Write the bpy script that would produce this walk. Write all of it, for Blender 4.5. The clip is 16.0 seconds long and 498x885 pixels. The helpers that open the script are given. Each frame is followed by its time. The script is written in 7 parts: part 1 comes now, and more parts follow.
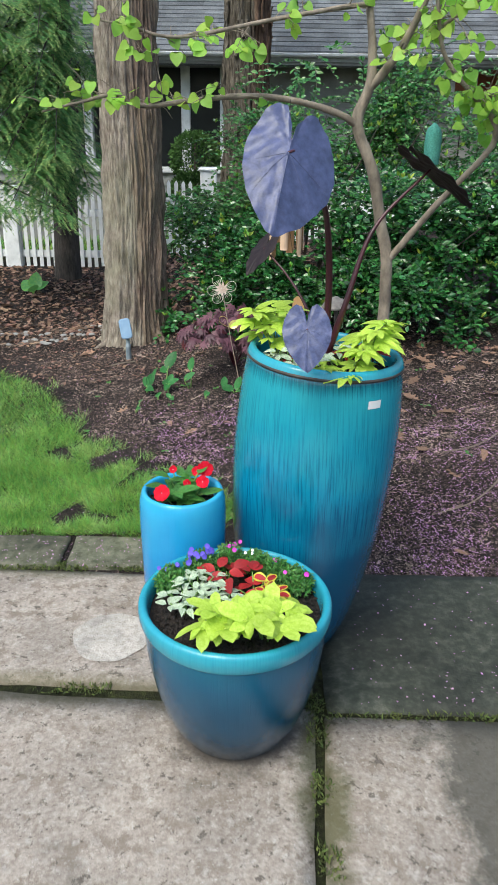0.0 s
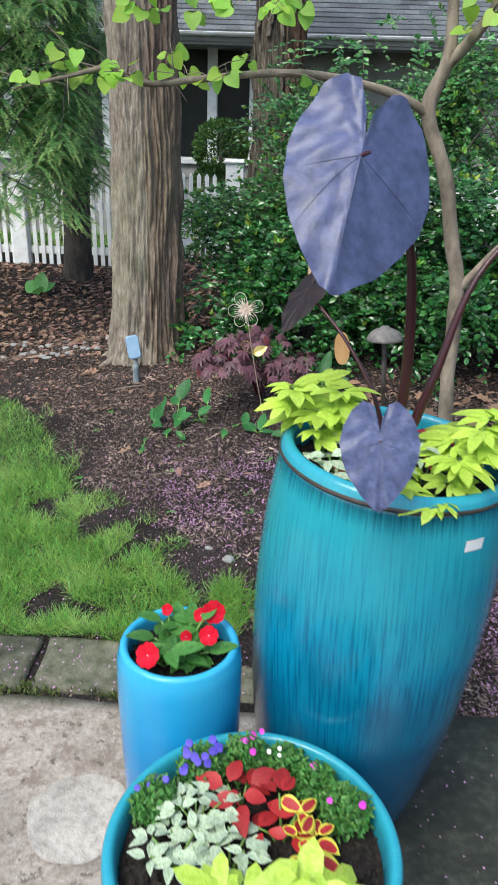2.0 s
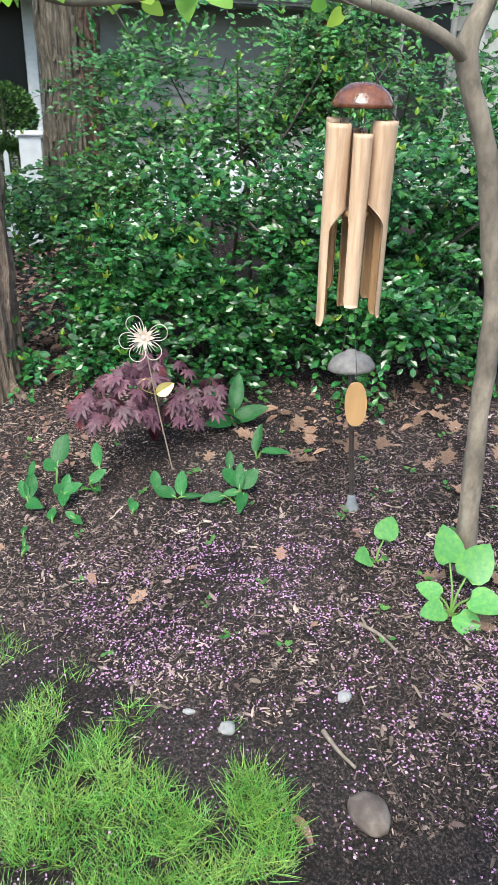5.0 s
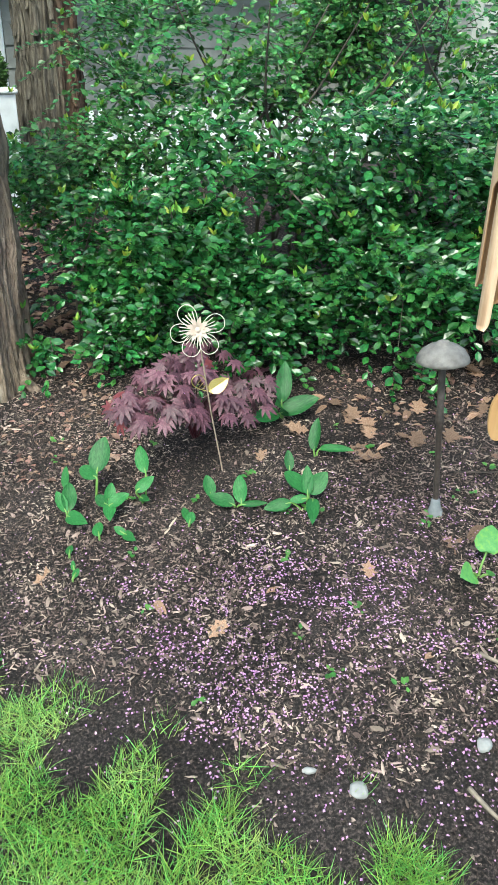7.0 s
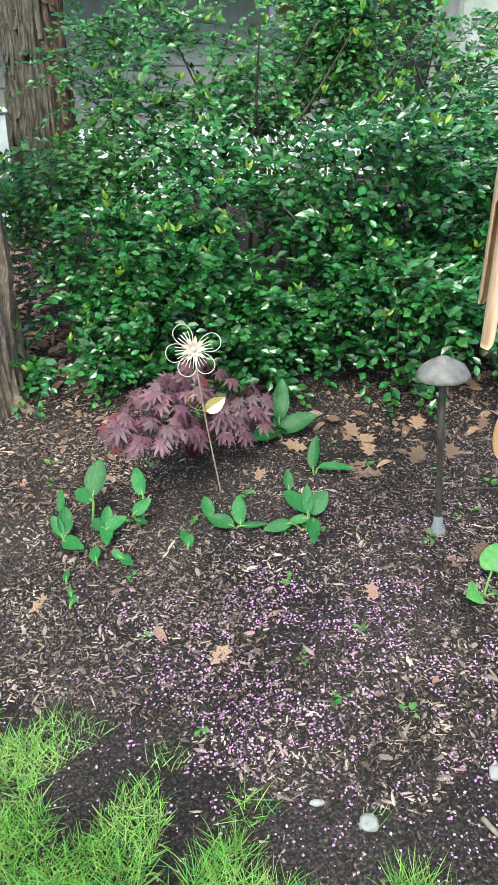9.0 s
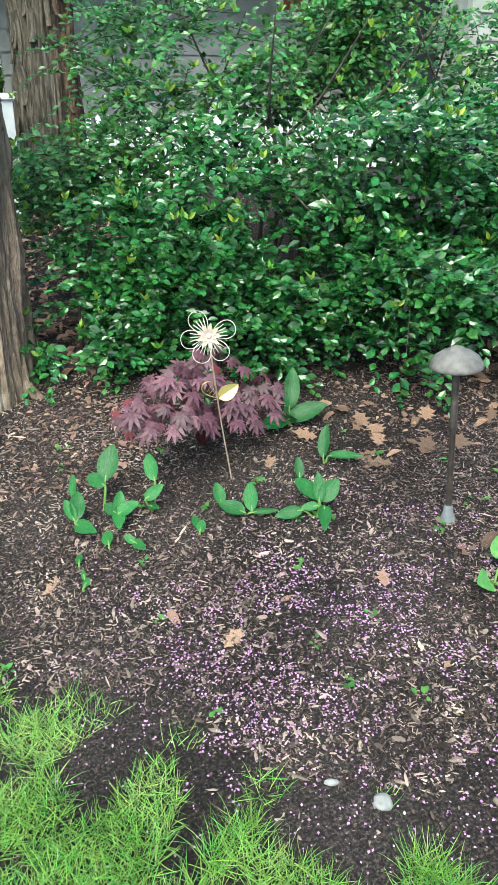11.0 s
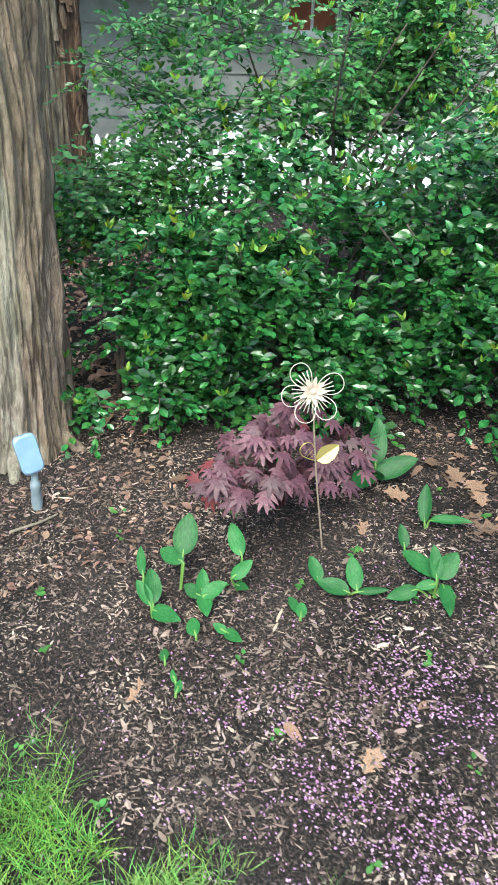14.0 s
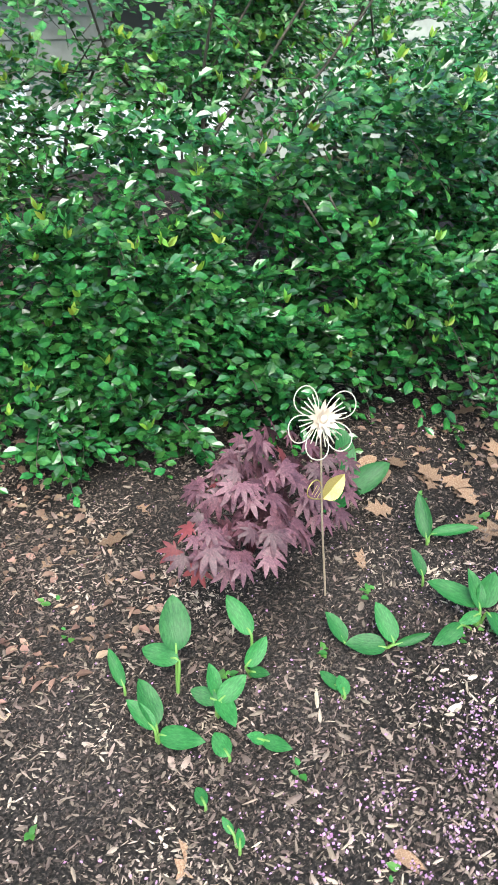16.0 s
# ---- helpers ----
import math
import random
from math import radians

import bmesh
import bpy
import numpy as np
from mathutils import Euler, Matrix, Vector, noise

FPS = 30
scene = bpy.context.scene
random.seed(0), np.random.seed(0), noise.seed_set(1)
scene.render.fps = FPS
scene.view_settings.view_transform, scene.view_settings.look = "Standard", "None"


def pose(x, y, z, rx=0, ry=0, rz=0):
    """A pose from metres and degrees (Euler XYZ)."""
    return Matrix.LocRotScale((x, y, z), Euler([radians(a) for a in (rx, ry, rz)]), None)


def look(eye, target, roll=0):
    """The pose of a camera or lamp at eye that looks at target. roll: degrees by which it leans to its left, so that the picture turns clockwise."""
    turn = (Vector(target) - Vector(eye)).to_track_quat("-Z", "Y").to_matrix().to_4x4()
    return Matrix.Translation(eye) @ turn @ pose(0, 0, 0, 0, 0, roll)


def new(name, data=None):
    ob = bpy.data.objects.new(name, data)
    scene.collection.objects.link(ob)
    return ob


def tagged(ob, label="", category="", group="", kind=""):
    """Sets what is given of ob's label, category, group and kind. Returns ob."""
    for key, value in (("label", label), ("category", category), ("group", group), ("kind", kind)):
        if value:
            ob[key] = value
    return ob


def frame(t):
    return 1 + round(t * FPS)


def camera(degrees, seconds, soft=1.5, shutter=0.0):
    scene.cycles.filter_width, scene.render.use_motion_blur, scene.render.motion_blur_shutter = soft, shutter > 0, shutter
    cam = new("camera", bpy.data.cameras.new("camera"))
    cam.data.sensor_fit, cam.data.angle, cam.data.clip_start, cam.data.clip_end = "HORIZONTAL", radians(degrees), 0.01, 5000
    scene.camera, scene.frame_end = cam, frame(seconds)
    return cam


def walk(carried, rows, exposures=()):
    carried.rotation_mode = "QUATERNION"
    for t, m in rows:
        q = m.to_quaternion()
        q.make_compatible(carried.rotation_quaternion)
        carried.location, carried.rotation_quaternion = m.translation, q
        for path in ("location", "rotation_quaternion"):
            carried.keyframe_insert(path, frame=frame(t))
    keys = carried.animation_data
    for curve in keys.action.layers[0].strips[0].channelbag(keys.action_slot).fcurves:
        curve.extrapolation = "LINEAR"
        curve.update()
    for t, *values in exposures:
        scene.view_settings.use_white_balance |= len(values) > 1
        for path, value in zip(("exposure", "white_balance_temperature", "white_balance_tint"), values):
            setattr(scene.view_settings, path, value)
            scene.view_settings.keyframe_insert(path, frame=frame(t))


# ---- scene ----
cam = camera(35.9, 16.0, 1.5, 0.3)
METRES, EYE, TILT, LEAN, TURN = 3.85, 1.5, 0.0, 0.0, 0.0
ROWS = [
    (0.0, 0.0, 0.0, 0.0, 0.3, -23.11, -0.7),
    (0.5, -0.0108, 0.0593, -0.0008, 0.27, -23.9, -0.45),
    (1.0, -0.0123, 0.1096, -0.0005, 1.15, -24.44, -0.67),
    (1.5, 0.0049, 0.1526, -0.0014, 2.03, -24.73, -2.83),
    (2.0, -0.0078, 0.1983, -0.0043, 2.31, -23.86, -1.56),
    (2.5, -0.0392, 0.252, -0.0022, -5.51, -22.65, -1.48),
    (3.0, -0.0586, 0.2977, -0.0052, -6.84, -22.12, -1.66),
    (5.5, -0.1453, 0.4904, -0.0218, -18.78, -26.94, -1.22),
    (6.0, -0.1667, 0.522, -0.0234, -21.37, -28.2, -1.29),
    (6.5, -0.1986, 0.549, -0.0244, -19.95, -28.89, -1.11),
    (7.0, -0.1968, 0.5607, -0.0225, -18.91, -28.41, -1.21),
    (7.5, -0.1877, 0.5661, -0.0205, -19.77, -27.45, -0.75),
    (8.0, -0.1871, 0.57, -0.021, -20.45, -27.02, -0.42),
    (8.5, -0.1915, 0.573, -0.0216, -20.27, -27.04, -0.26),
    (9.0, -0.1959, 0.5725, -0.022, -19.76, -27.45, -0.48),
    (11.5, -0.2119, 0.5706, -0.0256, -19.68, -27.93, -1.38),
    (12.0, -0.2091, 0.5972, -0.0267, -20.18, -26.86, -0.84),
    (12.5, -0.2071, 0.6333, -0.0275, -20.27, -25.6, -1.13),
    (13.0, -0.2175, 0.6479, -0.0269, -20.83, -24.88, -1.92),
    (13.5, -0.2468, 0.6648, -0.03, -21.58, -25.72, -2.28),
    (14.0, -0.2692, 0.6929, -0.0333, -21.92, -26.65, -1.76),
    (14.5, -0.2781, 0.7496, -0.0385, -24.24, -26.07, -1.39),
    (15.0, -0.2827, 0.7988, -0.0414, -29.46, -26.11, -2.2),
    (15.5, -0.2953, 0.8396, -0.045, -35.9, -26.66, -1.4),
    (16.0, -0.3127, 0.8673, -0.051, -40.52, -28.3, 0.02),
]
walk(cam, [(t, pose(0, 0, EYE, TILT, LEAN, TURN) @ pose(METRES * x, METRES * y, METRES * z, 90 + pitch, roll, yaw)) for t, x, y, z, yaw, pitch, roll in ROWS],
     exposures=[(0.0, 0.83, 6400, 2), (3.0, 0.96, 6250, 4), (6.0, 1.48, 6200, -2), (7.0, 1.47, 6200, -7), (12.5, 1.55, 6200, -7), (15.0, 1.59, 6200, -4), (16.0, 1.73, 6200, -4)])

# world, sun, exposure
world = bpy.data.worlds.new("world")
scene.world = world
world.use_nodes = True
wn = world.node_tree
sky = wn.nodes.new("ShaderNodeTexSky")
sky.sky_type = 'NISHITA'
sky.sun_disc = False
sky.sun_elevation = radians(58)
sky.sun_rotation = radians(215)
sky.dust_density = 3.0
bg = wn.nodes["Background"]
bg.inputs["Strength"].default_value = 0.14
wn.links.new(sky.outputs[0], bg.inputs["Color"])
sun_data = bpy.data.lights.new("sun", 'SUN')
sun_data.energy = 1.5
sun_data.angle = radians(30)
sun_data.color = (1.0, 0.95, 0.87)
sun = new("sun", sun_data)
sun.matrix_world = look((-6.0, -6.0, 14.0), (0, 3, 0))


# ---------------------------------------------------------------- materials
MATS = {}


def mat(name, cols, scale=20.0, rough=0.7, bump=0.15, fine=None, stretch=(1, 1, 1), metallic=0.0,
        island=0.0, rnd=0.0, trans=0.0, spec=0.5, blotch=0.0, bscale=3.0, coat=0.0, hue=0.0, rvar=0.12):
    """A procedural surface: colour ramp over two scales of noise, bump, roughness variation."""
    m = bpy.data.materials.new(name)
    m.use_nodes = True
    t = m.node_tree
    N, L = t.nodes, t.links
    p = N["Principled BSDF"]
    co = N.new("ShaderNodeTexCoord")
    mp = N.new("ShaderNodeMapping")
    mp.inputs["Scale"].default_value = stretch
    L.new(co.outputs["Object"], mp.inputs["Vector"])
    n1 = N.new("ShaderNodeTexNoise")
    n1.inputs["Scale"].default_value = scale
    n1.inputs["Detail"].default_value = 8
    n1.inputs["Roughness"].default_value = 0.65
    L.new(mp.outputs[0], n1.inputs["Vector"])
    ramp = N.new("ShaderNodeValToRGB")
    e = ramp.color_ramp.elements
    k = len(cols)
    while len(e) < k:
        e.new(0.5)
    for i, c in enumerate(cols):
        e[i].position = 0.3 + 0.4 * i / max(1, k - 1)
        e[i].color = (*c, 1)
    L.new(n1.outputs["Fac"], ramp.inputs["Fac"])
    col = ramp.outputs["Color"]
    n2 = N.new("ShaderNodeTexNoise")
    n2.inputs["Scale"].default_value = bscale
    n2.inputs["Detail"].default_value = 5
    L.new(co.outputs["Object"], n2.inputs["Vector"])
    if blotch:
        mr = N.new("ShaderNodeMapRange")
        mr.inputs["From Min"].default_value, mr.inputs["From Max"].default_value = 0.35, 0.65
        mr.inputs["To Min"].default_value, mr.inputs["To Max"].default_value = 1 - blotch, 1 + blotch * 0.5
        L.new(n2.outputs["Fac"], mr.inputs["Value"])
        mx = N.new("ShaderNodeHueSaturation")
        L.new(mr.outputs[0], mx.inputs["Value"])
        L.new(col, mx.inputs["Color"])
        col = mx.outputs["Color"]
    if island or rnd or hue:
        hs = N.new("ShaderNodeHueSaturation")
        if island or hue:
            src = N.new("ShaderNodeNewGeometry").outputs["Random Per Island"]
        else:
            src = N.new("ShaderNodeObjectInfo").outputs["Random"]
        amt = island or rnd
        mr = N.new("ShaderNodeMapRange")
        mr.inputs["To Min"].default_value, mr.inputs["To Max"].default_value = 1 - amt, 1 + amt
        L.new(src, mr.inputs["Value"])
        L.new(mr.outputs[0], hs.inputs["Value"])
        if hue:
            w = N.new("ShaderNodeTexWhiteNoise")
            w.noise_dimensions = '1D'
            L.new(src, w.inputs["W"])
            mh = N.new("ShaderNodeMapRange")
            mh.inputs["To Min"].default_value, mh.inputs["To Max"].default_value = 0.5 - hue, 0.5 + hue
            L.new(w.outputs["Value"], mh.inputs["Value"])
            L.new(mh.outputs[0], hs.inputs["Hue"])
        L.new(col, hs.inputs["Color"])
        col = hs.outputs["Color"]
    L.new(col, p.inputs["Base Color"])
    rr = N.new("ShaderNodeMapRange")
    rr.inputs["To Min"].default_value, rr.inputs["To Max"].default_value = max(0.02, rough - rvar), min(1, rough + rvar)
    L.new(n1.outputs["Fac"], rr.inputs["Value"])
    L.new(rr.outputs[0], p.inputs["Roughness"])
    p.inputs["Metallic"].default_value = metallic
    p.inputs["Specular IOR Level"].default_value = spec
    p.inputs["Coat Weight"].default_value = coat
    p.inputs["Coat Roughness"].default_value = 0.08
    if bump:
        nf = N.new("ShaderNodeTexNoise")
        nf.inputs["Scale"].default_value = fine or scale * 3
        nf.inputs["Detail"].default_value = 6
        L.new(mp.outputs[0], nf.inputs["Vector"])
        bp = N.new("ShaderNodeBump")
        bp.inputs["Strength"].default_value = bump
        bp.inputs["Distance"].default_value = 0.01
        L.new(nf.outputs["Fac"], bp.inputs["Height"])
        L.new(bp.outputs[0], p.inputs["Normal"])
    if trans:
        tr = N.new("ShaderNodeBsdfTranslucent")
        L.new(col, tr.inputs["Color"])
        ms = N.new("ShaderNodeMixShader")
        ms.inputs[0].default_value = trans
        L.new(p.outputs[0], ms.inputs[1])
        L.new(tr.outputs[0], ms.inputs[2])
        L.new(ms.outputs[0], N["Material Output"].inputs["Surface"])
    MATS[name] = m
    return m


# ---------------------------------------------------------------- mesh helpers
def make_mesh(name, V, F, mats=(), smooth=False, mi=None):
    """A mesh from vertex rows and a list of faces, or an integer array of alike faces."""
    me = bpy.data.meshes.new(name)
    V = np.asarray(V, dtype=np.float32)
    if isinstance(F, np.ndarray):
        n, k = F.shape
        me.vertices.add(len(V))
        me.vertices.foreach_set("co", V.ravel())
        me.loops.add(n * k)
        me.loops.foreach_set("vertex_index", F.astype(np.int32).ravel())
        me.polygons.add(n)
        me.polygons.foreach_set("loop_start", np.arange(0, n * k, k, dtype=np.int32))
        me.update(calc_edges=True)
    else:
        me.from_pydata(V.tolist(), [], F)
    if mi is not None:
        me.polygons.foreach_set("material_index", np.asarray(mi, dtype=np.int32))
    me.polygons.foreach_set("use_smooth", np.full(len(me.polygons), bool(smooth)))
    for m in mats:
        me.materials.append(m)
    me.update()
    return me


def part(name, me, parent=None, label="", at=None, **tags):
    ob = new(name, me)
    if at is not None:
        ob.matrix_basis = at
    if parent is not None:
        ob.parent = parent
    tagged(ob, label, **tags)
    return ob


def thing(name, label, category, at=None, group="", kind=""):
    ob = new(name)
    ob.empty_display_size = 0.05
    if at is not None:
        ob.matrix_basis = at
    return tagged(ob, label, category, group, kind)


class Soup:
    """Collects vertices and triangles of many pieces."""

    def __init__(self):
        self.V, self.F, self.n = [], [], 0

    def add(self, V, F):
        V = np.asarray(V, float)
        self.V.append(V)
        self.F.append(np.asarray(F, int) + self.n)
        self.n += len(V)

    def scatter(self, tpl, P, D, N, S, W=1.0, T=1.0):
        """Copies of a template (verts, tris) at P along D with normal N, length S, width factor W."""
        V, F = tpl
        P, D, N = np.asarray(P, float), np.asarray(D, float), np.asarray(N, float)
        M = len(P)
        if M == 0:
            return
        D = D / np.maximum(1e-9, np.linalg.norm(D, axis=1, keepdims=True))
        X = np.cross(D, N)
        X /= np.maximum(1e-9, np.linalg.norm(X, axis=1, keepdims=True))
        Z = np.cross(X, D)
        S = np.broadcast_to(np.asarray(S, float), (M,))[:, None, None]
        W = np.broadcast_to(np.asarray(W, float), (M,))[:, None, None]
        out = P[:, None, :] + S * (W * V[None, :, 0:1] * X[:, None, :] + V[None, :, 1:2] * D[:, None, :] + T * V[None, :, 2:3] * Z[:, None, :])
        k = len(V)
        f = (F[None, :, :] + (np.arange(M) * k)[:, None, None]).reshape(-1, 3)
        self.add(out.reshape(-1, 3), f)

    def mesh(self, name, mats, smooth=False):
        return make_mesh(name, np.concatenate(self.V), np.concatenate(self.F), mats, smooth)


def leaf_template(width=0.5, fold=0.12, curl=0.15, rows=4, tip=1.0, shape=None, wave=0.0):
    """A pointed leaf along +y, length 1, folded on its midrib and curled down at the tip."""
    V, F = [(0, 0, 0)], []
    for i in range(1, rows + 1):
        u = i / (rows + 1)
        w = (shape(u) if shape else math.sin(math.pi * u ** 0.8) ** 0.8) * width / 2
        z = -curl * u * u + wave * math.sin(9 * u)
        V += [(-w, u, z + fold * w), (0, u, z), (w, u, z + fold * w)]
    V.append((0, tip, -curl))
    F += [(0, 2, 1), (0, 3, 2)]
    for i in range(rows - 1):
        a = 1 + 3 * i
        F += [(a, a + 1, a + 4), (a, a + 4, a + 3), (a + 1, a + 2, a + 5), (a + 1, a + 5, a + 4)]
    a = 1 + 3 * (rows - 1)
    F += [(a, a + 1, len(V) - 1), (a + 1, a + 2, len(V) - 1)]
    return np.array(V, float), np.array(F, int)


def outline_leaf(pts, curl=0.1, fold=0.0):
    """A flat leaf from the right half of an outline (x, y), mirrored; fan from the midrib."""
    right = pts
    V, F = [], []
    for x, y in right:
        for sx in (-1, 0, 1):
            V.append((sx * x, y, -curl * (y * y + 0.6 * x * x) + fold * abs(sx * x)))
    for i in range(len(right) - 1):
        a = 3 * i
        for b in (a, a + 1):
            F += [(b, b + 1, b + 4), (b, b + 4, b + 3)]
    return np.array(V, float), np.array(F, int)


def tube(path, radii, segs=8, cap=True, wobble=0.0, freq=4.0):
    """Vertices and triangles of a tube along points."""
    path = [Vector(p) for p in path]
    if not hasattr(radii, "__len__"):
        radii = [radii] * len(path)
    V, F = [], []
    ref = Vector((0.31, 0.17, 0.93))
    prev = None
    for i, p in enumerate(path):
        d = (path[min(i + 1, len(path) - 1)] - path[max(i - 1, 0)]).normalized()
        if prev is None:
            a = d.cross(ref if abs(d.dot(ref)) < 0.95 else Vector((1, 0, 0))).normalized()
        else:
            a = (prev - d * prev.dot(d)).normalized()
        prev = a
        b = d.cross(a)
        for s in range(segs):
            an = 2 * math.pi * s / segs
            r = radii[i]
            if wobble:
                r *= 1 + wobble * noise.noise(p * freq + Vector((math.cos(an), math.sin(an), 0)))
            V.append(p + (a * math.cos(an) + b * math.sin(an)) * r)
    for i in range(len(path) - 1):
        for s in range(segs):
            q, w = i * segs + s, i * segs + (s + 1) % segs
            F += [(q, w, w + segs), (q, w + segs, q + segs)]
    if cap:
        for end, flip in ((0, True), (len(path) - 1, False)):
            c = len(V)
            V.append(path[end])
            for s in range(segs):
                q, w = end * segs + s, end * segs + (s + 1) % segs
                F.append((c, w, q) if flip else (c, q, w))
    return np.array([tuple(v) for v in V]), np.array(F, int)


def smooth_path(points, n=24):
    """A Catmull-Rom line through points."""
    P = [Vector(p) for p in points]
    P = [P[0] * 2 - P[1]] + P + [P[-1] * 2 - P[-2]]
    out = []
    k = len(P) - 3
    for j in range(n + 1):
        u = min(k - 1e-6, j / n * k)
        i = int(u)
        f = u - i
        a, b, c, d = P[i:i + 4]
        out.append(0.5 * ((2 * b) + (c - a) * f + (2 * a - 5 * b + 4 * c - d) * f * f + (3 * b - a - 3 * c + d) * f ** 3))
    return out


def lathe(profile, segs=64, closed=False):
    """Vertices and quads of a profile (r, z) turned round the z axis."""
    V, F = [], []
    for r, z in profile:
        for s in range(segs):
            a = 2 * math.pi * s / segs
            V.append((r * math.cos(a), r * math.sin(a), z))
    for i in range(len(profile) - 1):
        for s in range(segs):
            q, w = i * segs + s, i * segs + (s + 1) % segs
            F.append((q, w, w + segs, q + segs))
    return V, F


def box_data(x0, x1, y0, y1, z0, z1, bev=0.004, jitter=0.0):
    """Vertices and faces of a bevelled box."""
    bm = bmesh.new()
    bmesh.ops.create_cube(bm, size=1)
    for v in bm.verts:
        v.co = Vector(((x0 + x1) / 2 + v.co.x * (x1 - x0), (y0 + y1) / 2 + v.co.y * (y1 - y0), (z0 + z1) / 2 + v.co.z * (z1 - z0)))
    if bev:
        bmesh.ops.bevel(bm, geom=bm.edges[:], offset=bev, segments=1, affect='EDGES')
    bm.verts.index_update()
    V = [tuple(v.co) for v in bm.verts]
    F = [[v.index for v in f.verts] for f in bm.faces]
    bm.free()
    return V, F


def box_mesh(name, x0, x1, y0, y1, z0, z1, m, bev=0.004):
    V, F = box_data(x0, x1, y0, y1, z0, z1, bev)
    return make_mesh(name, V, F, [m])


def unit(n, rng):
    v = rng.normal(size=(n, 3))
    return v / np.linalg.norm(v, axis=1, keepdims=True)


def step(a, b, v):
    t = max(0.0, min(1.0, (v - a) / (b - a)))
    return t * t * (3 - 2 * t)


def clamp(v, a, b):
    return max(a, min(b, v))


def ground_z(x, y):
    """Height of the ground: a level patio, and a bed that climbs gently away from it."""
    bed = -0.10 + 0.14 * clamp(x, -1.7, 1.6) + 0.035 * clamp(y, 2.4, 8.0)
    flat = -0.088
    t = step(2.45, 3.1, y)
    z = flat * (1 - t) + bed * t
    z += t * (0.010 * noise.noise(Vector((x * 2.2, y * 2.2, 0))) + 0.006 * noise.noise(Vector((x * 9, y * 9, 3))))
    return z


LAWN = [(-0.11, 2.735), (-0.07, 2.88), (-0.13, 3.0), (-0.24, 3.06), (-0.40, 3.12), (-0.50, 3.32), (-0.68, 3.5), (-0.86, 3.68),
        (-1.0, 3.95), (-1.2, 4.4), (-1.41, 4.75), (-1.75, 5.08), (-2.5, 5.35), (-4, 5.6), (-9, 5.8), (-9, 2.735)]


def in_lawn(x, y):
    c = False
    for (x0, y0), (x1, y1) in zip(LAWN, LAWN[1:] + LAWN[:1]):
        if (y0 > y) != (y1 > y) and x < (x1 - x0) * (y - y0) / (y1 - y0) + x0:
            c = not c
    return c


def lawn_edge(x, y):
    """Distance to the lawn's outline."""
    best = 9.0
    for (x0, y0), (x1, y1) in zip(LAWN, LAWN[1:] + LAWN[:1]):
        dx, dy = x1 - x0, y1 - y0
        u = clamp(((x - x0) * dx + (y - y0) * dy) / (dx * dx + dy * dy), 0, 1)
        best = min(best, math.hypot(x - x0 - u * dx, y - y0 - u * dy))
    return best

# ---------------------------------------------------------------- surfaces
M_soil = mat("mulch soil", [(0.005, 0.0044, 0.0042), (0.021, 0.0175, 0.0168), (0.105, 0.082, 0.074)], scale=150, spec=0.15, rough=0.95, bump=0.9, fine=90, blotch=0.45, bscale=2.2)
M_turf = mat("turf soil", [(0.010, 0.010, 0.006), (0.022, 0.024, 0.011), (0.045, 0.055, 0.02)], scale=60, spec=0.15, rough=0.95, bump=0.7, blotch=0.4)
M_concrete = mat("concrete", [(0.225, 0.188, 0.16), (0.345, 0.295, 0.252), (0.46, 0.41, 0.36)], scale=80, rough=0.9, bump=0.22, fine=110, blotch=0.25, bscale=4, rnd=0.06)


def stain(m, dark, lo, hi, scale, moss=None, much=0.8):
    """Adds dark weather stains with soft ragged edges, and mossy film, over a surface's colour."""
    t = m.node_tree
    N, L = t.nodes, t.links
    p = N["Principled BSDF"]
    col = p.inputs["Base Color"].links[0].from_socket
    co = N.new("ShaderNodeNewGeometry")
    for c, s, a, b, amt in ((dark, scale, lo, hi, much), (moss or dark, scale * 2.3, hi - 0.04, hi + 0.08, much * 0.8)):
        n = N.new("ShaderNodeTexNoise")
        n.inputs["Scale"].default_value, n.inputs["Detail"].default_value, n.inputs["Roughness"].default_value = s, 9, 0.72
        L.new(co.outputs["Position"], n.inputs["Vector"])
        mr = N.new("ShaderNodeMapRange")
        mr.inputs["From Min"].default_value, mr.inputs["From Max"].default_value = a, b
        mr.inputs["To Max"].default_value = amt
        L.new(n.outputs["Fac"], mr.inputs["Value"])
        mx = N.new("ShaderNodeMix")
        mx.data_type = 'RGBA'
        L.new(mr.outputs[0], mx.inputs["Factor"])
        L.new(col, mx.inputs["A"])
        mx.inputs["B"].default_value = (*c, 1)
        col = mx.outputs["Result"]
    L.new(col, p.inputs["Base Color"])


stain(M_concrete, (0.20, 0.165, 0.135), 0.52, 0.575, 4.0, (0.10, 0.088, 0.07), 0.6)
stain(M_concrete, (0.17, 0.135, 0.105), 0.53, 0.58, 16.0, (0.55, 0.51, 0.47), 0.55)
stain(M_concrete, (0.075, 0.062, 0.05), 0.58, 0.62, 34.0, (0.58, 0.55, 0.51), 0.8)


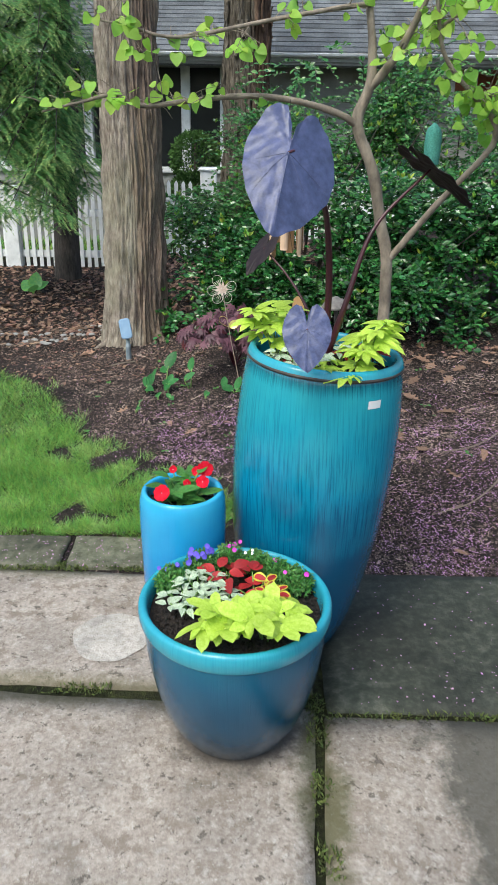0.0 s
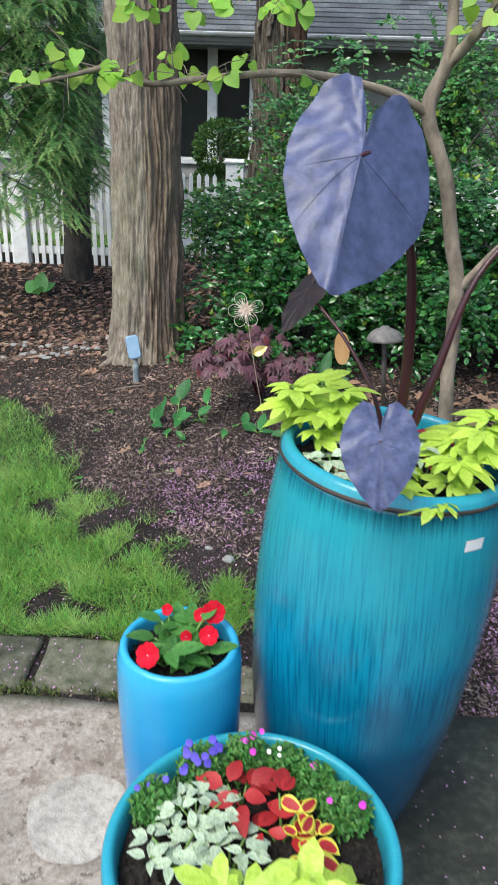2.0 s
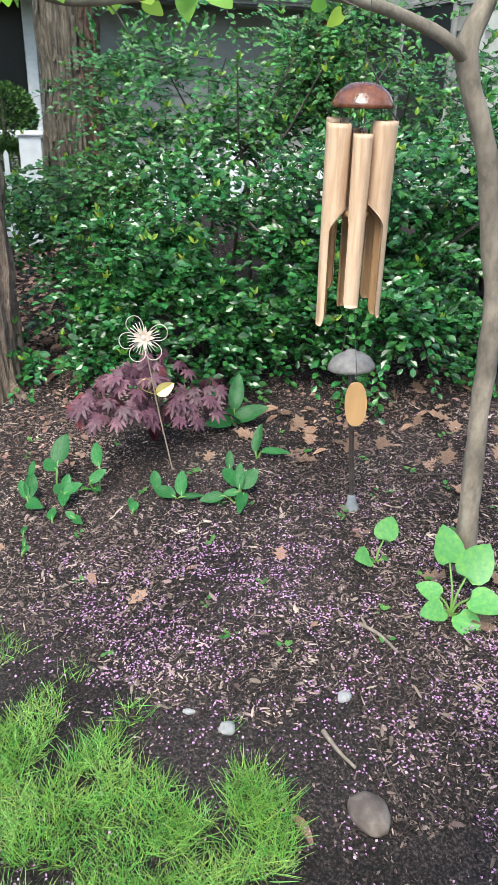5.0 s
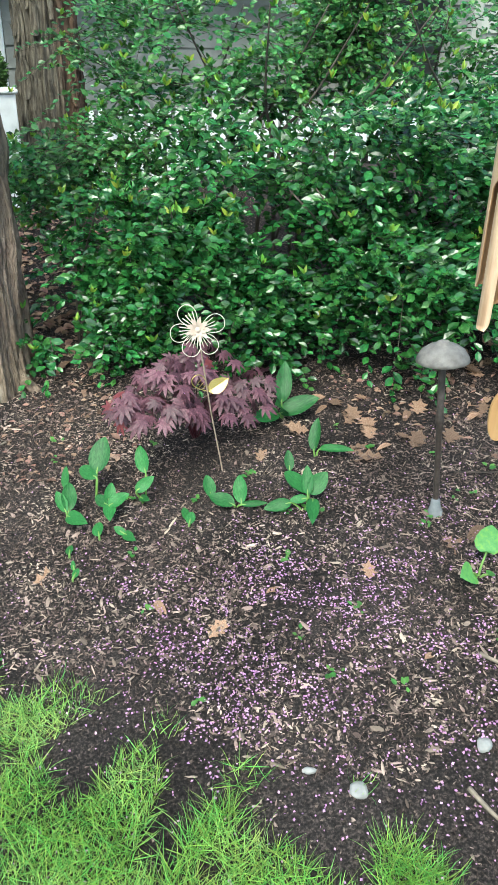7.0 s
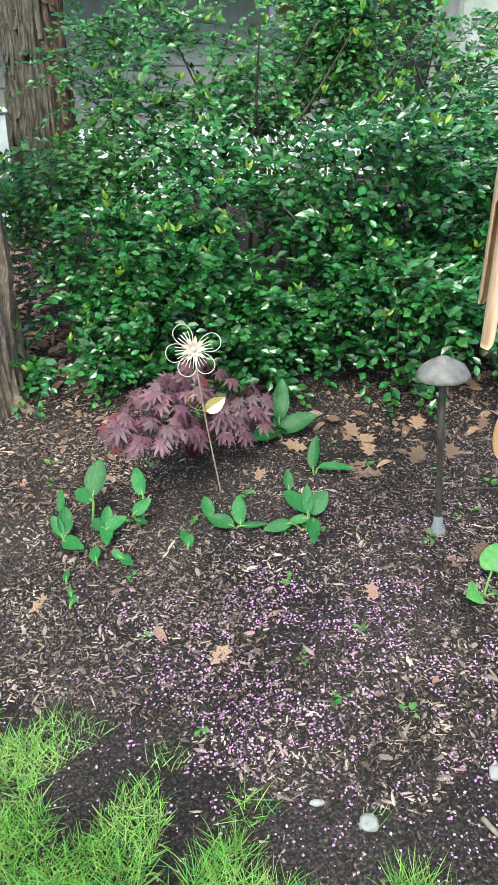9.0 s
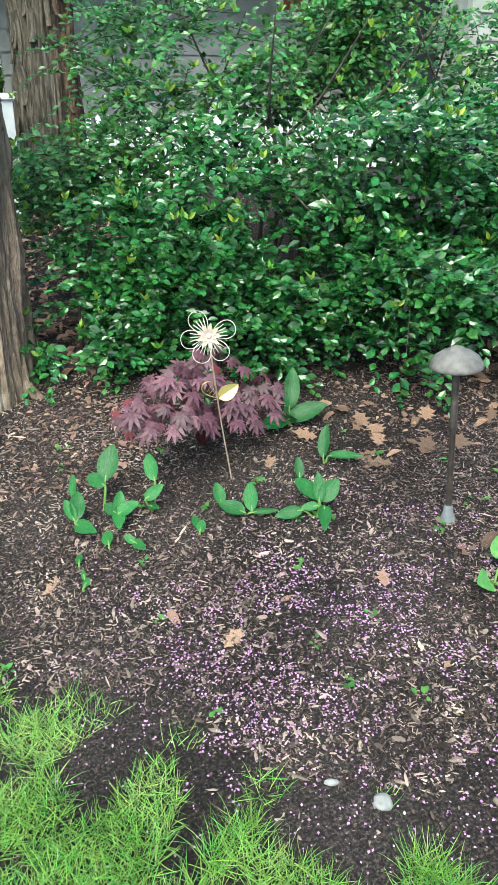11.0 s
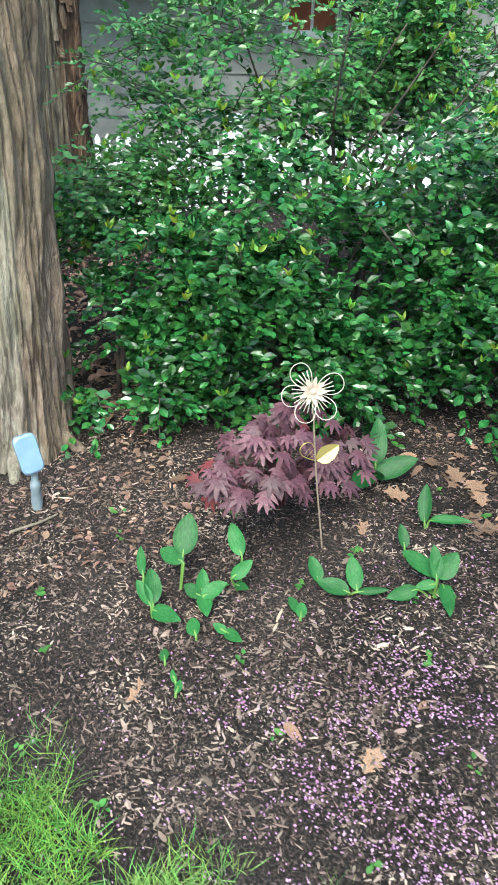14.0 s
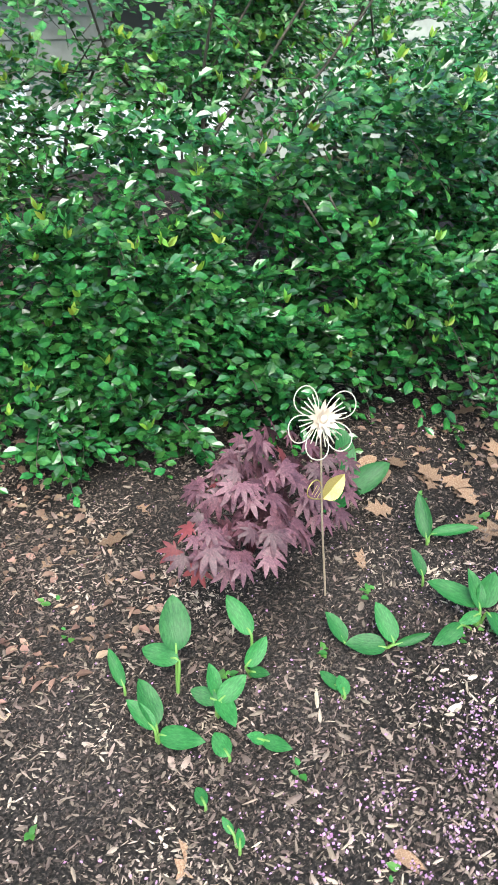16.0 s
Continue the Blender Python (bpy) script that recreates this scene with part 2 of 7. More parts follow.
def slab_marks(m):
    """Old damp and moss marks on the slabs along joints, a darker ring round the planter's foot, and one broad dark wet
    patch.
    """
    t = m.node_tree
    N, L = t.nodes, t.links
    p = N["Principled BSDF"]
    col = p.inputs["Base Color"].links[0].from_socket
    pos = N.new("ShaderNodeNewGeometry")
    sep = N.new("ShaderNodeSeparateXYZ")
    L.new(pos.outputs["Position"], sep.inputs[0])
    nz = N.new("ShaderNodeTexNoise")
    nz.inputs["Scale"].default_value, nz.inputs["Detail"].default_value, nz.inputs["Roughness"].default_value = 9, 8, 0.7
    L.new(pos.outputs["Position"], nz.inputs["Vector"])
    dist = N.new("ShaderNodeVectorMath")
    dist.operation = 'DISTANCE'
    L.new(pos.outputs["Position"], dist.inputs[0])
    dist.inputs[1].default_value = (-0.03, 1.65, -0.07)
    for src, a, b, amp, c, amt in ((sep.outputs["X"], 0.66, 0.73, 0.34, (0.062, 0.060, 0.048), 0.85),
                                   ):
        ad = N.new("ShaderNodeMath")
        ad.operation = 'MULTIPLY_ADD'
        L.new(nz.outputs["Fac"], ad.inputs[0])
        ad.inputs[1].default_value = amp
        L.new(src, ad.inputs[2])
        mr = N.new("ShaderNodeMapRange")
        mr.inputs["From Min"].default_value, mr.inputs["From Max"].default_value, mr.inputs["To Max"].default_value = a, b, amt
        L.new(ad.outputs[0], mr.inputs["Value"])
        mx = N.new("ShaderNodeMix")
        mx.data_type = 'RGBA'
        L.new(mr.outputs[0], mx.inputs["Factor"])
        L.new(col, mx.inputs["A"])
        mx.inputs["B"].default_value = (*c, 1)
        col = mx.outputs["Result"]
    # bands: distance from a line or a point, frayed by the noise
    for coord, mid, half, amp, c, amt in ((sep.outputs["X"], 0.20, 0.045, 0.12, (0.075, 0.075, 0.028), 0.8),
                                          (sep.outputs["Y"], 1.80, 0.06, 0.10, (0.09, 0.08, 0.04), 0.75),
                                          (sep.outputs["Y"], 2.46, 0.05, 0.10, (0.08, 0.08, 0.04), 0.7),
                                          # slab colour darkens in a frayed ring round the planter's foot
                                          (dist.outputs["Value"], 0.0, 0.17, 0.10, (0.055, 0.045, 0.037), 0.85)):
        sb = N.new("ShaderNodeMath")
        sb.operation = 'SUBTRACT'
        L.new(coord, sb.inputs[0])
        sb.inputs[1].default_value = mid
        ab = N.new("ShaderNodeMath")
        ab.operation = 'ABSOLUTE'
        L.new(sb.outputs[0], ab.inputs[0])
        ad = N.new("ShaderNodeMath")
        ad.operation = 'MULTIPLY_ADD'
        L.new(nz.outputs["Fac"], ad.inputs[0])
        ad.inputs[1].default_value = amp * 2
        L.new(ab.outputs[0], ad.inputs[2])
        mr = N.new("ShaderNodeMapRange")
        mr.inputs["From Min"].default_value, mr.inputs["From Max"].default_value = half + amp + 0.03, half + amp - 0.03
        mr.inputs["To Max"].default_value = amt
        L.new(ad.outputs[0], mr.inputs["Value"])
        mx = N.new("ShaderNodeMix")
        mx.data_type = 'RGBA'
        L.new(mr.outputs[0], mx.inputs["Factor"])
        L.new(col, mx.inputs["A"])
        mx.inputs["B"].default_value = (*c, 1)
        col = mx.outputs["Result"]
    L.new(col, p.inputs["Base Color"])


slab_marks(M_concrete)
M_flag = mat("mossy flagstone", [(0.040, 0.050, 0.024), (0.105, 0.108, 0.070), (0.18, 0.17, 0.125)], scale=24, rough=0.9, bump=0.4, fine=90, blotch=0.4, rnd=0.12)
M_darkslab = mat("wet dark flagstone", [(0.014, 0.019, 0.011), (0.036, 0.041, 0.029), (0.085, 0.088, 0.068)], scale=30, rough=0.75, bump=0.3, fine=110, blotch=0.5, bscale=3)
M_bark = mat("furrowed bark", [(0.12, 0.095, 0.077), (0.285, 0.24, 0.20), (0.46, 0.41, 0.345)], scale=19, stretch=(2.4, 2.4, 0.75), rough=0.95, bump=1.0, fine=60, blotch=0.3, bscale=5.0, spec=0.2)
M_bark3 = mat("weathered reddish bark", [(0.026, 0.021, 0.018), (0.12, 0.102, 0.08), (0.26, 0.23, 0.185)], scale=22, stretch=(2.4, 2.4, 0.35), rough=0.95, bump=1.0, fine=55, blotch=0.35, bscale=4.0, spec=0.2)
M_bark2 = mat("dark conifer bark", [(0.03, 0.024, 0.02), (0.075, 0.06, 0.05), (0.13, 0.105, 0.085)], scale=22, stretch=(2, 2, 0.5), rough=0.95, bump=0.8, blotch=0.3)
M_smoothbark = mat("smooth grey-brown bark", [(0.13, 0.105, 0.08), (0.24, 0.195, 0.15), (0.33, 0.28, 0.22)], scale=30, stretch=(1, 1, 0.5), rough=0.8, bump=0.35, blotch=0.3, bscale=6)
M_white = mat("white painted wood", [(0.66, 0.67, 0.68), (0.78, 0.79, 0.80), (0.83, 0.84, 0.85)], scale=12, rough=0.55, bump=0.1, blotch=0.1)
# two tones of lap siding: the eave's shade is put into the grey
M_siding_shaded = mat("shaded grey lap siding", [(0.20, 0.20, 0.185), (0.25, 0.25, 0.232), (0.29, 0.29, 0.27)], scale=6, rough=0.65, bump=0.1, blotch=0.12)
M_cream = mat("cream lap siding", [(0.30, 0.30, 0.265), (0.37, 0.37, 0.325), (0.42, 0.42, 0.37)], scale=6, rough=0.6, bump=0.1, blotch=0.15)
M_shingle = mat("grey asphalt shingle", [(0.075, 0.08, 0.088), (0.13, 0.14, 0.15), (0.19, 0.20, 0.21)], scale=50, rough=0.95, bump=0.6, rnd=0.28, island=0.28, blotch=0.25)
M_screen = mat("dark porch screen", [(0.012, 0.014, 0.015), (0.02, 0.023, 0.024)], scale=10, rough=0.35, bump=0)
M_brickred = mat("brick red window panel", [(0.2, 0.06, 0.035), (0.33, 0.11, 0.06)], scale=15, rough=0.9, bump=0.3)
M_holly = mat("holly leaf", [(0.009, 0.046, 0.010), (0.028, 0.115, 0.025), (0.065, 0.20, 0.045)], scale=25, rough=0.24, bump=0.08, island=0.6, hue=0.022, trans=0.09, spec=0.65)
M_holly2 = mat("light holly leaf", [(0.026, 0.10, 0.024), (0.07, 0.205, 0.052), (0.13, 0.29, 0.08)], scale=25, rough=0.28, bump=0.08, island=0.5, hue=0.025, trans=0.2, spec=0.55)
M_hollynew = mat("new holly shoot", [(0.16, 0.30, 0.03), (0.24, 0.40, 0.06)], scale=25, rough=0.45, bump=0.05, island=0.3, hue=0.05, trans=0.3)
M_hemlock = mat("hemlock needles", [(0.10, 0.24, 0.075), (0.18, 0.38, 0.12)], scale=20, rough=0.55, bump=0, island=0.4, trans=0.4)
M_hemnew = mat("pale hemlock tips", [(0.40, 0.55, 0.17), (0.50, 0.64, 0.24)], scale=20, rough=0.6, bump=0, island=0.25, trans=0.3)
M_redbud = mat("redbud leaf", [(0.28, 0.52, 0.05), (0.42, 0.68, 0.12)], scale=12, rough=0.5, bump=0.05, island=0.25, hue=0.02, trans=0.5)
M_grass = mat("lawn grass", [(0.13, 0.29, 0.055), (0.23, 0.45, 0.09), (0.42, 0.60, 0.20)], scale=5, rough=0.5, bump=0, island=0.5, hue=0.045, trans=0.3)
M_chip = mat("wood mulch chips", [(0.045, 0.031, 0.027), (0.17, 0.125, 0.106), (0.44, 0.345, 0.285)], scale=4, spec=0.2, rough=0.9, bump=0.3, fine=300, island=0.85, hue=0.02)
M_crumb = mat("dark mulch crumbs", [(0.012, 0.009, 0.008), (0.070, 0.052, 0.046), (0.30, 0.23, 0.20)], scale=40, spec=0.15, rough=0.95, bump=0.2, fine=300, island=0.9, hue=0.02)
M_shred = mat("pale wood shreds", [(0.13, 0.095, 0.075), (0.29, 0.22, 0.175), (0.50, 0.41, 0.33)], scale=12, spec=0.2, rough=0.85, bump=0.3, fine=120, island=0.6, hue=0.015)
M_petal = mat("fallen pink petals", [(0.36, 0.13, 0.36), (0.54, 0.29, 0.52), (0.62, 0.42, 0.58)], scale=30, rough=0.7, bump=0, island=0.38, hue=0.035, trans=0.15)
M_deadleaf = mat("dead oak leaf", [(0.14, 0.072, 0.042), (0.28, 0.165, 0.105), (0.46, 0.33, 0.235)], scale=30, rough=0.8, bump=0.4, rnd=0.5, trans=0.15)
M_fartree = mat("far foliage", [(0.06, 0.14, 0.02), (0.16, 0.30, 0.05)], scale=3, rough=0.7, bump=0, island=0.4, hue=0.03, trans=0.35)

# ---------------------------------------------------------------- ground
def axis(lo, hi, d):
    fine = list(np.arange(lo, hi + 1e-6, d))
    far = [0.15, 0.4, 0.8, 1.5, 3, 6, 12, 30, 80, 250]
    return [lo - f for f in reversed(far)] + fine + [hi + f for f in far]


gx, gy = axis(-3.0, 2.4, 0.04), axis(-0.6, 7.4, 0.04)
GV = [(x, y, ground_z(x, y)) for y in gy for x in gx]
nx = len(gx)
GF, GM = [], []
for j in range(len(gy) - 1):
    for i in range(nx - 1):
        GF.append((j * nx + i, j * nx + i + 1, (j + 1) * nx + i + 1, (j + 1) * nx + i))
        cx, cy = (gx[i] + gx[i + 1]) / 2, (gy[j] + gy[j + 1]) / 2
        far_lawn = cy > 9.1 or cx < -3.2 or cx > 2.8 or cy < 2.4
        GM.append(1 if far_lawn or (in_lawn(cx, cy) and lawn_edge(cx, cy) > 0.42) else 0)
part("ground", make_mesh("ground", GV, np.array(GF), [M_soil, M_turf], True, GM), label="dark mulch bed running into lawn behind the patio", category="ground", kind="structure")

# ---------------------------------------------------------------- patio slabs
patio = thing("pavement", "weathered concrete patio of large slabs with mossy joints", "patio", kind="structure")


def slab(x0, x1, y0, y1, m, seed, sk=0.0, top=-0.07, name="slab"):
    """A worn slab: gridded top with uneven edges and rounded arrises."""
    rng = random.Random(seed)
    n, k = 22, 16
    V, F = [], []
    for j in range(k + 1):
        for i in range(n + 1):
            u, v = i / n, j / k
            x, y = x0 + (x1 - x0) * u, y0 + (y1 - y0) * v + sk * (u - 0.5)
            e = min(u * (x1 - x0), (1 - u) * (x1 - x0), v * (y1 - y0), (1 - v) * (y1 - y0))
            z = top + 0.003 * noise.noise(Vector((x * 3, y * 3, seed))) - (0.008 if e < 0.001 else 0)
            if e < 0.001:
                x += 0.007 * noise.noise(Vector((x * 8, y * 8, seed)))
                y += 0.007 * noise.noise(Vector((x * 8, y * 8, seed + 9)))
            if y < 1.82 and y1 < 1.82:
                x += 0.075 * (y - 1.75)
            V.append((x, y, z))
    for j in range(k):
        for i in range(n):
            a = j * (n + 1) + i
            F.append((a, a + 1, a + n + 2, a + n + 1))
    rim = [i for i in range(n + 1)] + [j * (n + 1) + n for j in range(1, k + 1)] + [k * (n + 1) + i for i in range(n - 1, -1, -1)] + [j * (n + 1) for j in range(k - 1, 0, -1)]
    b = len(V)
    V += [(V[i][0], V[i][1], top - 0.07) for i in rim]
    for q in range(len(rim)):
        w = (q + 1) % len(rim)
        F.append((rim[q], b + q, b + w, rim[w]))
    return part(name, make_mesh(name, V, F, [m], True), patio)


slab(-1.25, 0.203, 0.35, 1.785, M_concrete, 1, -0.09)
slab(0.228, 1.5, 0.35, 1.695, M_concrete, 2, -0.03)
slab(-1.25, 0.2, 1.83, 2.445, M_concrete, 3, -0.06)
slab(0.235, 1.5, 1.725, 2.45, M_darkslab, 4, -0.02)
slab(-1.4, -0.715, 2.475, 2.71, M_flag, 5)
slab(-0.69, -0.2, 2.475, 2.71, M_flag, 6)
slab(-0.175, 0.3, 2.475, 2.70, M_flag, 7, top=-0.075)
slab(-1.25, 0.185, -1.1, 0.32, M_concrete, 8)
slab(0.235, 1.5, -1.1, 0.32, M_concrete, 9)
slab(-2.6, -1.28, 0.35, 1.8, M_concrete, 10)
slab(-2.6, -1.28, 1.84, 2.44, M_concrete, 11)
slab(-2.6, -1.43, 2.475, 2.71, M_flag, 12)


V, F = [(-0.44, 2.05, -0.0655)], []
for i in range(48):
    a = 2 * math.pi * i / 48
    r = 0.125 * (1 + 0.08 * noise.noise(Vector((math.cos(a) * 2, math.sin(a) * 2, 6))))
    V.append((-0.44 + r * math.cos(a), 2.05 + r * math.sin(a), -0.0662))
F = [(0, 1 + i, 1 + (i + 1) % 48) for i in range(48)]
M_mark = mat("bleached concrete", [(0.28, 0.25, 0.22), (0.42, 0.385, 0.345), (0.50, 0.47, 0.43)], scale=45, rough=0.9, bump=0.4, fine=160, blotch=0.25, bscale=9)
part("pot_mark", make_mesh("pot_mark", V, np.array(F), [M_mark], True), patio, "pale round mark left by a pot")

# ---------------------------------------------------------------- trunks
def trunk_mesh(name, path, radii, m, segs=72, rings=110, ridge=0.10, flare=0.0, kf=9.0, seed=0, zs=0.55):
    """A furrowed trunk: the radius is cut by long vertical ridges."""
    pts = smooth_path(path, rings)
    V, F = [], []
    for i, p in enumerate(pts):
        u = i / rings
        r0 = np.interp(u, np.linspace(0, 1, len(radii)), radii)
        for s in range(segs):
            a = 2 * math.pi * s / segs
            c, sn = math.cos(a), math.sin(a)
            wob = 0.10 * noise.noise(Vector((c * 2, sn * 2, p.z * 2.2 + seed)))
            cw, sw = math.cos(a + wob), math.sin(a + wob)
            q = Vector((cw * kf * 0.5, sw * kf * 0.5, p.z * zs + seed))
            rn = abs(noise.noise(q)) * 1.6 + 0.5 * abs(noise.noise(q * 2.3))
            lump = noise.noise(Vector((c * 0.9, sn * 0.9, p.z * 0.5 + seed)))
            fl = flare * math.exp(-u * 14) * (0.6 + 0.7 * noise.noise(Vector((c * 1.7, sn * 1.7, seed))) + 0.4)
            r = r0 * (1 + ridge * (rn - 0.5) + 0.06 * lump) + fl
            V.append((p.x + c * r, p.y + sn * r, p.z))
    for i in range(rings):
        for s in range(segs):
            q, w = i * segs + s, i * segs + (s + 1) % segs
            F.append((q, w, w + segs, q + segs))
    return make_mesh(name, V, np.array(F), [m], True)


stain(M_bark, (0.33, 0.32, 0.22), 0.46, 0.66, 1.6, (0.20, 0.13, 0.10), 0.45)


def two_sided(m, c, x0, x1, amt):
    """Bark that turns darker and redder towards +x, along a frayed edge."""
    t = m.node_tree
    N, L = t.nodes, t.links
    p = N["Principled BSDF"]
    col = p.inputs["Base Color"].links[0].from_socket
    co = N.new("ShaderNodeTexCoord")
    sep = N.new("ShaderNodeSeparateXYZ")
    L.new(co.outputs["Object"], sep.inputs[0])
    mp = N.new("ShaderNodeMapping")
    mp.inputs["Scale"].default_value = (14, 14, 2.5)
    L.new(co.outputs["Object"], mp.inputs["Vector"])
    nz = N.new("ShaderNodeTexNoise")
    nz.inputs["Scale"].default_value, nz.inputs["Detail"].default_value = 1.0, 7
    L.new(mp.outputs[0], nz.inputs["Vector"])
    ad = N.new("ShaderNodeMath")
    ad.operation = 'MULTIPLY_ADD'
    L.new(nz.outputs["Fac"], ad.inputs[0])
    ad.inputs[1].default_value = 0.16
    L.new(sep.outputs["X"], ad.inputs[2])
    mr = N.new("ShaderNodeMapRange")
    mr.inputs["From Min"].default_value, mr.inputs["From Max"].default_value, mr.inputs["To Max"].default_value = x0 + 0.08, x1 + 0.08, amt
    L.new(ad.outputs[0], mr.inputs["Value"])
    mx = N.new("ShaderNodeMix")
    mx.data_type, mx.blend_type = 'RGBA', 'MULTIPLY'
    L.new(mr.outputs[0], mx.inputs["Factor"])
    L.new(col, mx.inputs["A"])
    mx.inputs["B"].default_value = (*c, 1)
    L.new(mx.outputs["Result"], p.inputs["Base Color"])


two_sided(M_bark3, (0.95, 0.66, 0.56), 0.03, 0.09, 0.9)
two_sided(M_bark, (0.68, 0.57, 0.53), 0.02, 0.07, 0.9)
oak = thing("large_tree", "large tree with furrowed grey-brown bark in the mulch bed", "tree", pose(-0.825, 5.54, 0.02))
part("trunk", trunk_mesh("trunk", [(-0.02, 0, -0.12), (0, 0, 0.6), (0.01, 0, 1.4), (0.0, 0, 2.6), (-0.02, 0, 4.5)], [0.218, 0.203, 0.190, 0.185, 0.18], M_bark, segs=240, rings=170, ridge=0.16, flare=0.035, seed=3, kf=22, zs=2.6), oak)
for az, rl in ((-100, 0.13), (-45, 0.15), (-150, 0.14), (20, 0.12), (175, 0.12)):
    ca, sa = math.cos(radians(az)), math.sin(radians(az))
    g = ground_z(-0.825 + 0.25 * ca, 5.54 + 0.25 * sa) - 0.02
    V, F = tube(smooth_path([(0.16 * ca, 0.16 * sa, g + 0.16), (0.21 * ca, 0.21 * sa, g + 0.05), ((0.21 + rl) * ca, (0.21 + rl) * sa, g - 0.03)], 8), list(np.linspace(0.05, 0.014, 9)), 12, True, 0.18, 9)
    part("root", make_mesh("root", V, F, [M_bark], True), oak)

back = thing("back_tree", "old tree trunk with peeling reddish bark in the fence line", "tree", pose(-0.075, 8.9, 0.1))
part("trunk", trunk_mesh("trunk", [(0, 0, -0.2), (0.0, 0, 1.2), (0.0, 0, 2.5), (0.02, 0, 5)], [0.27, 0.232, 0.222, 0.20], M_bark3, segs=150, rings=120, ridge=0.28, flare=0.05, seed=8, kf=24, zs=0.9), back)
# loose plates of bark that lift off the trunk
bark_rng = random.Random(31)
for k in range(46):
    az, z0 = radians(bark_rng.uniform(190, 350)), bark_rng.uniform(0.3, 2.6)
    w, h, r0 = bark_rng.uniform(0.014, 0.034), bark_rng.uniform(0.12, 0.38), 0.236
    V, F = [], []
    for j in range(7):
        u = j / 6
        lift = 0.012 + 0.022 * (2 * u - 1) ** 2
        ww = w * (0.45 + 0.55 * math.sin(math.pi * (0.12 + 0.76 * u)))
        for c, thick in ((-1, 0.0), (0, 0.006), (1, 0.0), (1, -0.008), (-1, -0.008)):
            a = az + c * ww / r0 + 0.03 * noise.noise(Vector((k, u * 3, 2)))
            rr = r0 + lift + thick
            V.append((rr * math.cos(a), rr * math.sin(a), z0 + h * u))
    for j in range(6):
        for i in range(5):
            q, e = 5 * j + i, 5 * j + (i + 1) % 5
            F.append((q, e, e + 5, q + 5))
    part("bark_plate", make_mesh("bark_plate", V, np.array(F), [M_bark3], True), back)

# ---------------------------------------------------------------- fence
fence = thing("picket_fence", "white painted picket fence with pointed pickets behind the shrubs", "fence", pose(0, 8.5, 0))


def picket_mesh(h):
    w, t = 0.019, 0.009
    V, F = [], []
    for y in (-t, t):
        V += [(-w, y, 0), (w, y, 0), (w, y, h - 0.03), (0, y, h), (-w, y, h - 0.03)]
    F = [[0, 1, 2, 3, 4], [9, 8, 7, 6, 5]] + [[i, 5 + i, 5 + (i + 1) % 5, (i + 1) % 5] for i in range(5)]
    return make_mesh("picket", V, F, [M_white])


PICKET = picket_mesh(0.80)
x = -4.6
while x < 4.6:
    low = -0.13 if x < -1.45 else 0.0
    if not -0.62 < x < 0.16:
        part("picket", PICKET, fence, at=pose(x, random.uniform(-0.002, 0.002), 0.05 + low + random.uniform(-0.006, 0.006), 0, random.uniform(-0.6, 0.6), 0))
    x += 0.0745
for x0, x1, low in ((-4.65, -1.5, -0.13), (-1.45, -0.4, 0.0), (0.14, 4.6, 0.0)):
    for z in (0.60, 0.17):
        part("rail", box_mesh("rail", x0, x1, 0.012, 0.045, z + low, z + low + 0.075, M_white), fence)
for px, h, w, low in ((-2.58, 0.9, 0.075, -0.16), (-1.47, 0.95, 0.06, -0.1), (-0.46, 0.95, 0.085, 0.0), (1.2, 0.95, 0.06, 0), (3.0, 0.95, 0.06, 0), (-4.5, 0.95, 0.06, -0.16)):
    po = part("post", box_mesh("post", px - w, px + w, -0.05, -0.05 + 2 * w, low - 0.1, h + low, M_white, 0.006), fence)
    part("post_cap", box_mesh("post_cap", px - w - 0.02, px + w + 0.02, -0.07, -0.03 + 2 * w, h + low, h + low + 0.035, M_white, 0.012), po)

# ---------------------------------------------------------------- house
house = thing("house", "single-storey lap-sided house with shingled roof and screened porch", "house")
WALL_Y = 10.4


def lap_wall(name, along, length, z0, z1, m, lap=0.19, thick=0.12):
    """Lap siding: each board's lower edge stands proud. Built along +x facing -y, from the origin."""
    V, F = [], []
    z = z0
    rows = []
    while z < z1:
        rows += [(-0.022, z), (-0.004, min(z1, z + lap))]
        z += lap
    rows = [(thick, z0)] + rows + [(thick, z1)]
    for y, zz in rows:
        V += [(0, y, zz), (length, y, zz)]
    for i in range(len(rows)):
        a, b = 2 * i, 2 * ((i + 1) % len(rows))
        F.append((a, a + 1, b + 1, b))
    F.append([2 * i for i in range(len(rows))][::-1])
    F.append([2 * i + 1 for i in range(len(rows))])
    return make_mesh(name, V, F, [m])


# main wall: porch at one end, sided wall with window at the other
part("wall", lap_wall("wall", 'x', 3.85, -0.3, 2.25, M_siding_shaded), house, at=pose(-0.3, WALL_Y, 0))
part("wall", lap_wall("wall", 'x', 5.65, -0.3, 0.82, M_siding_shaded), house, at=pose(-5.95, WALL_Y, 0))
part("porch_screen", box_mesh("porch_screen", -5.9, -0.3, WALL_Y + 0.35, WALL_Y + 0.42, 0.82, 2.25, M_screen), house)
part("sill", box_mesh("sill", -5.95, -0.29, WALL_Y - 0.06, WALL_Y + 0.14, 0.80, 0.87, M_white, 0.01), house)
for px in (-5.0, -4.1, -3.2, -2.06, -0.84, -0.36):
    part("column", box_mesh("column", px - 0.055, px + 0.055, WALL_Y - 0.03, WALL_Y + 0.08, 0.87, 2.15, M_white, 0.008), house)
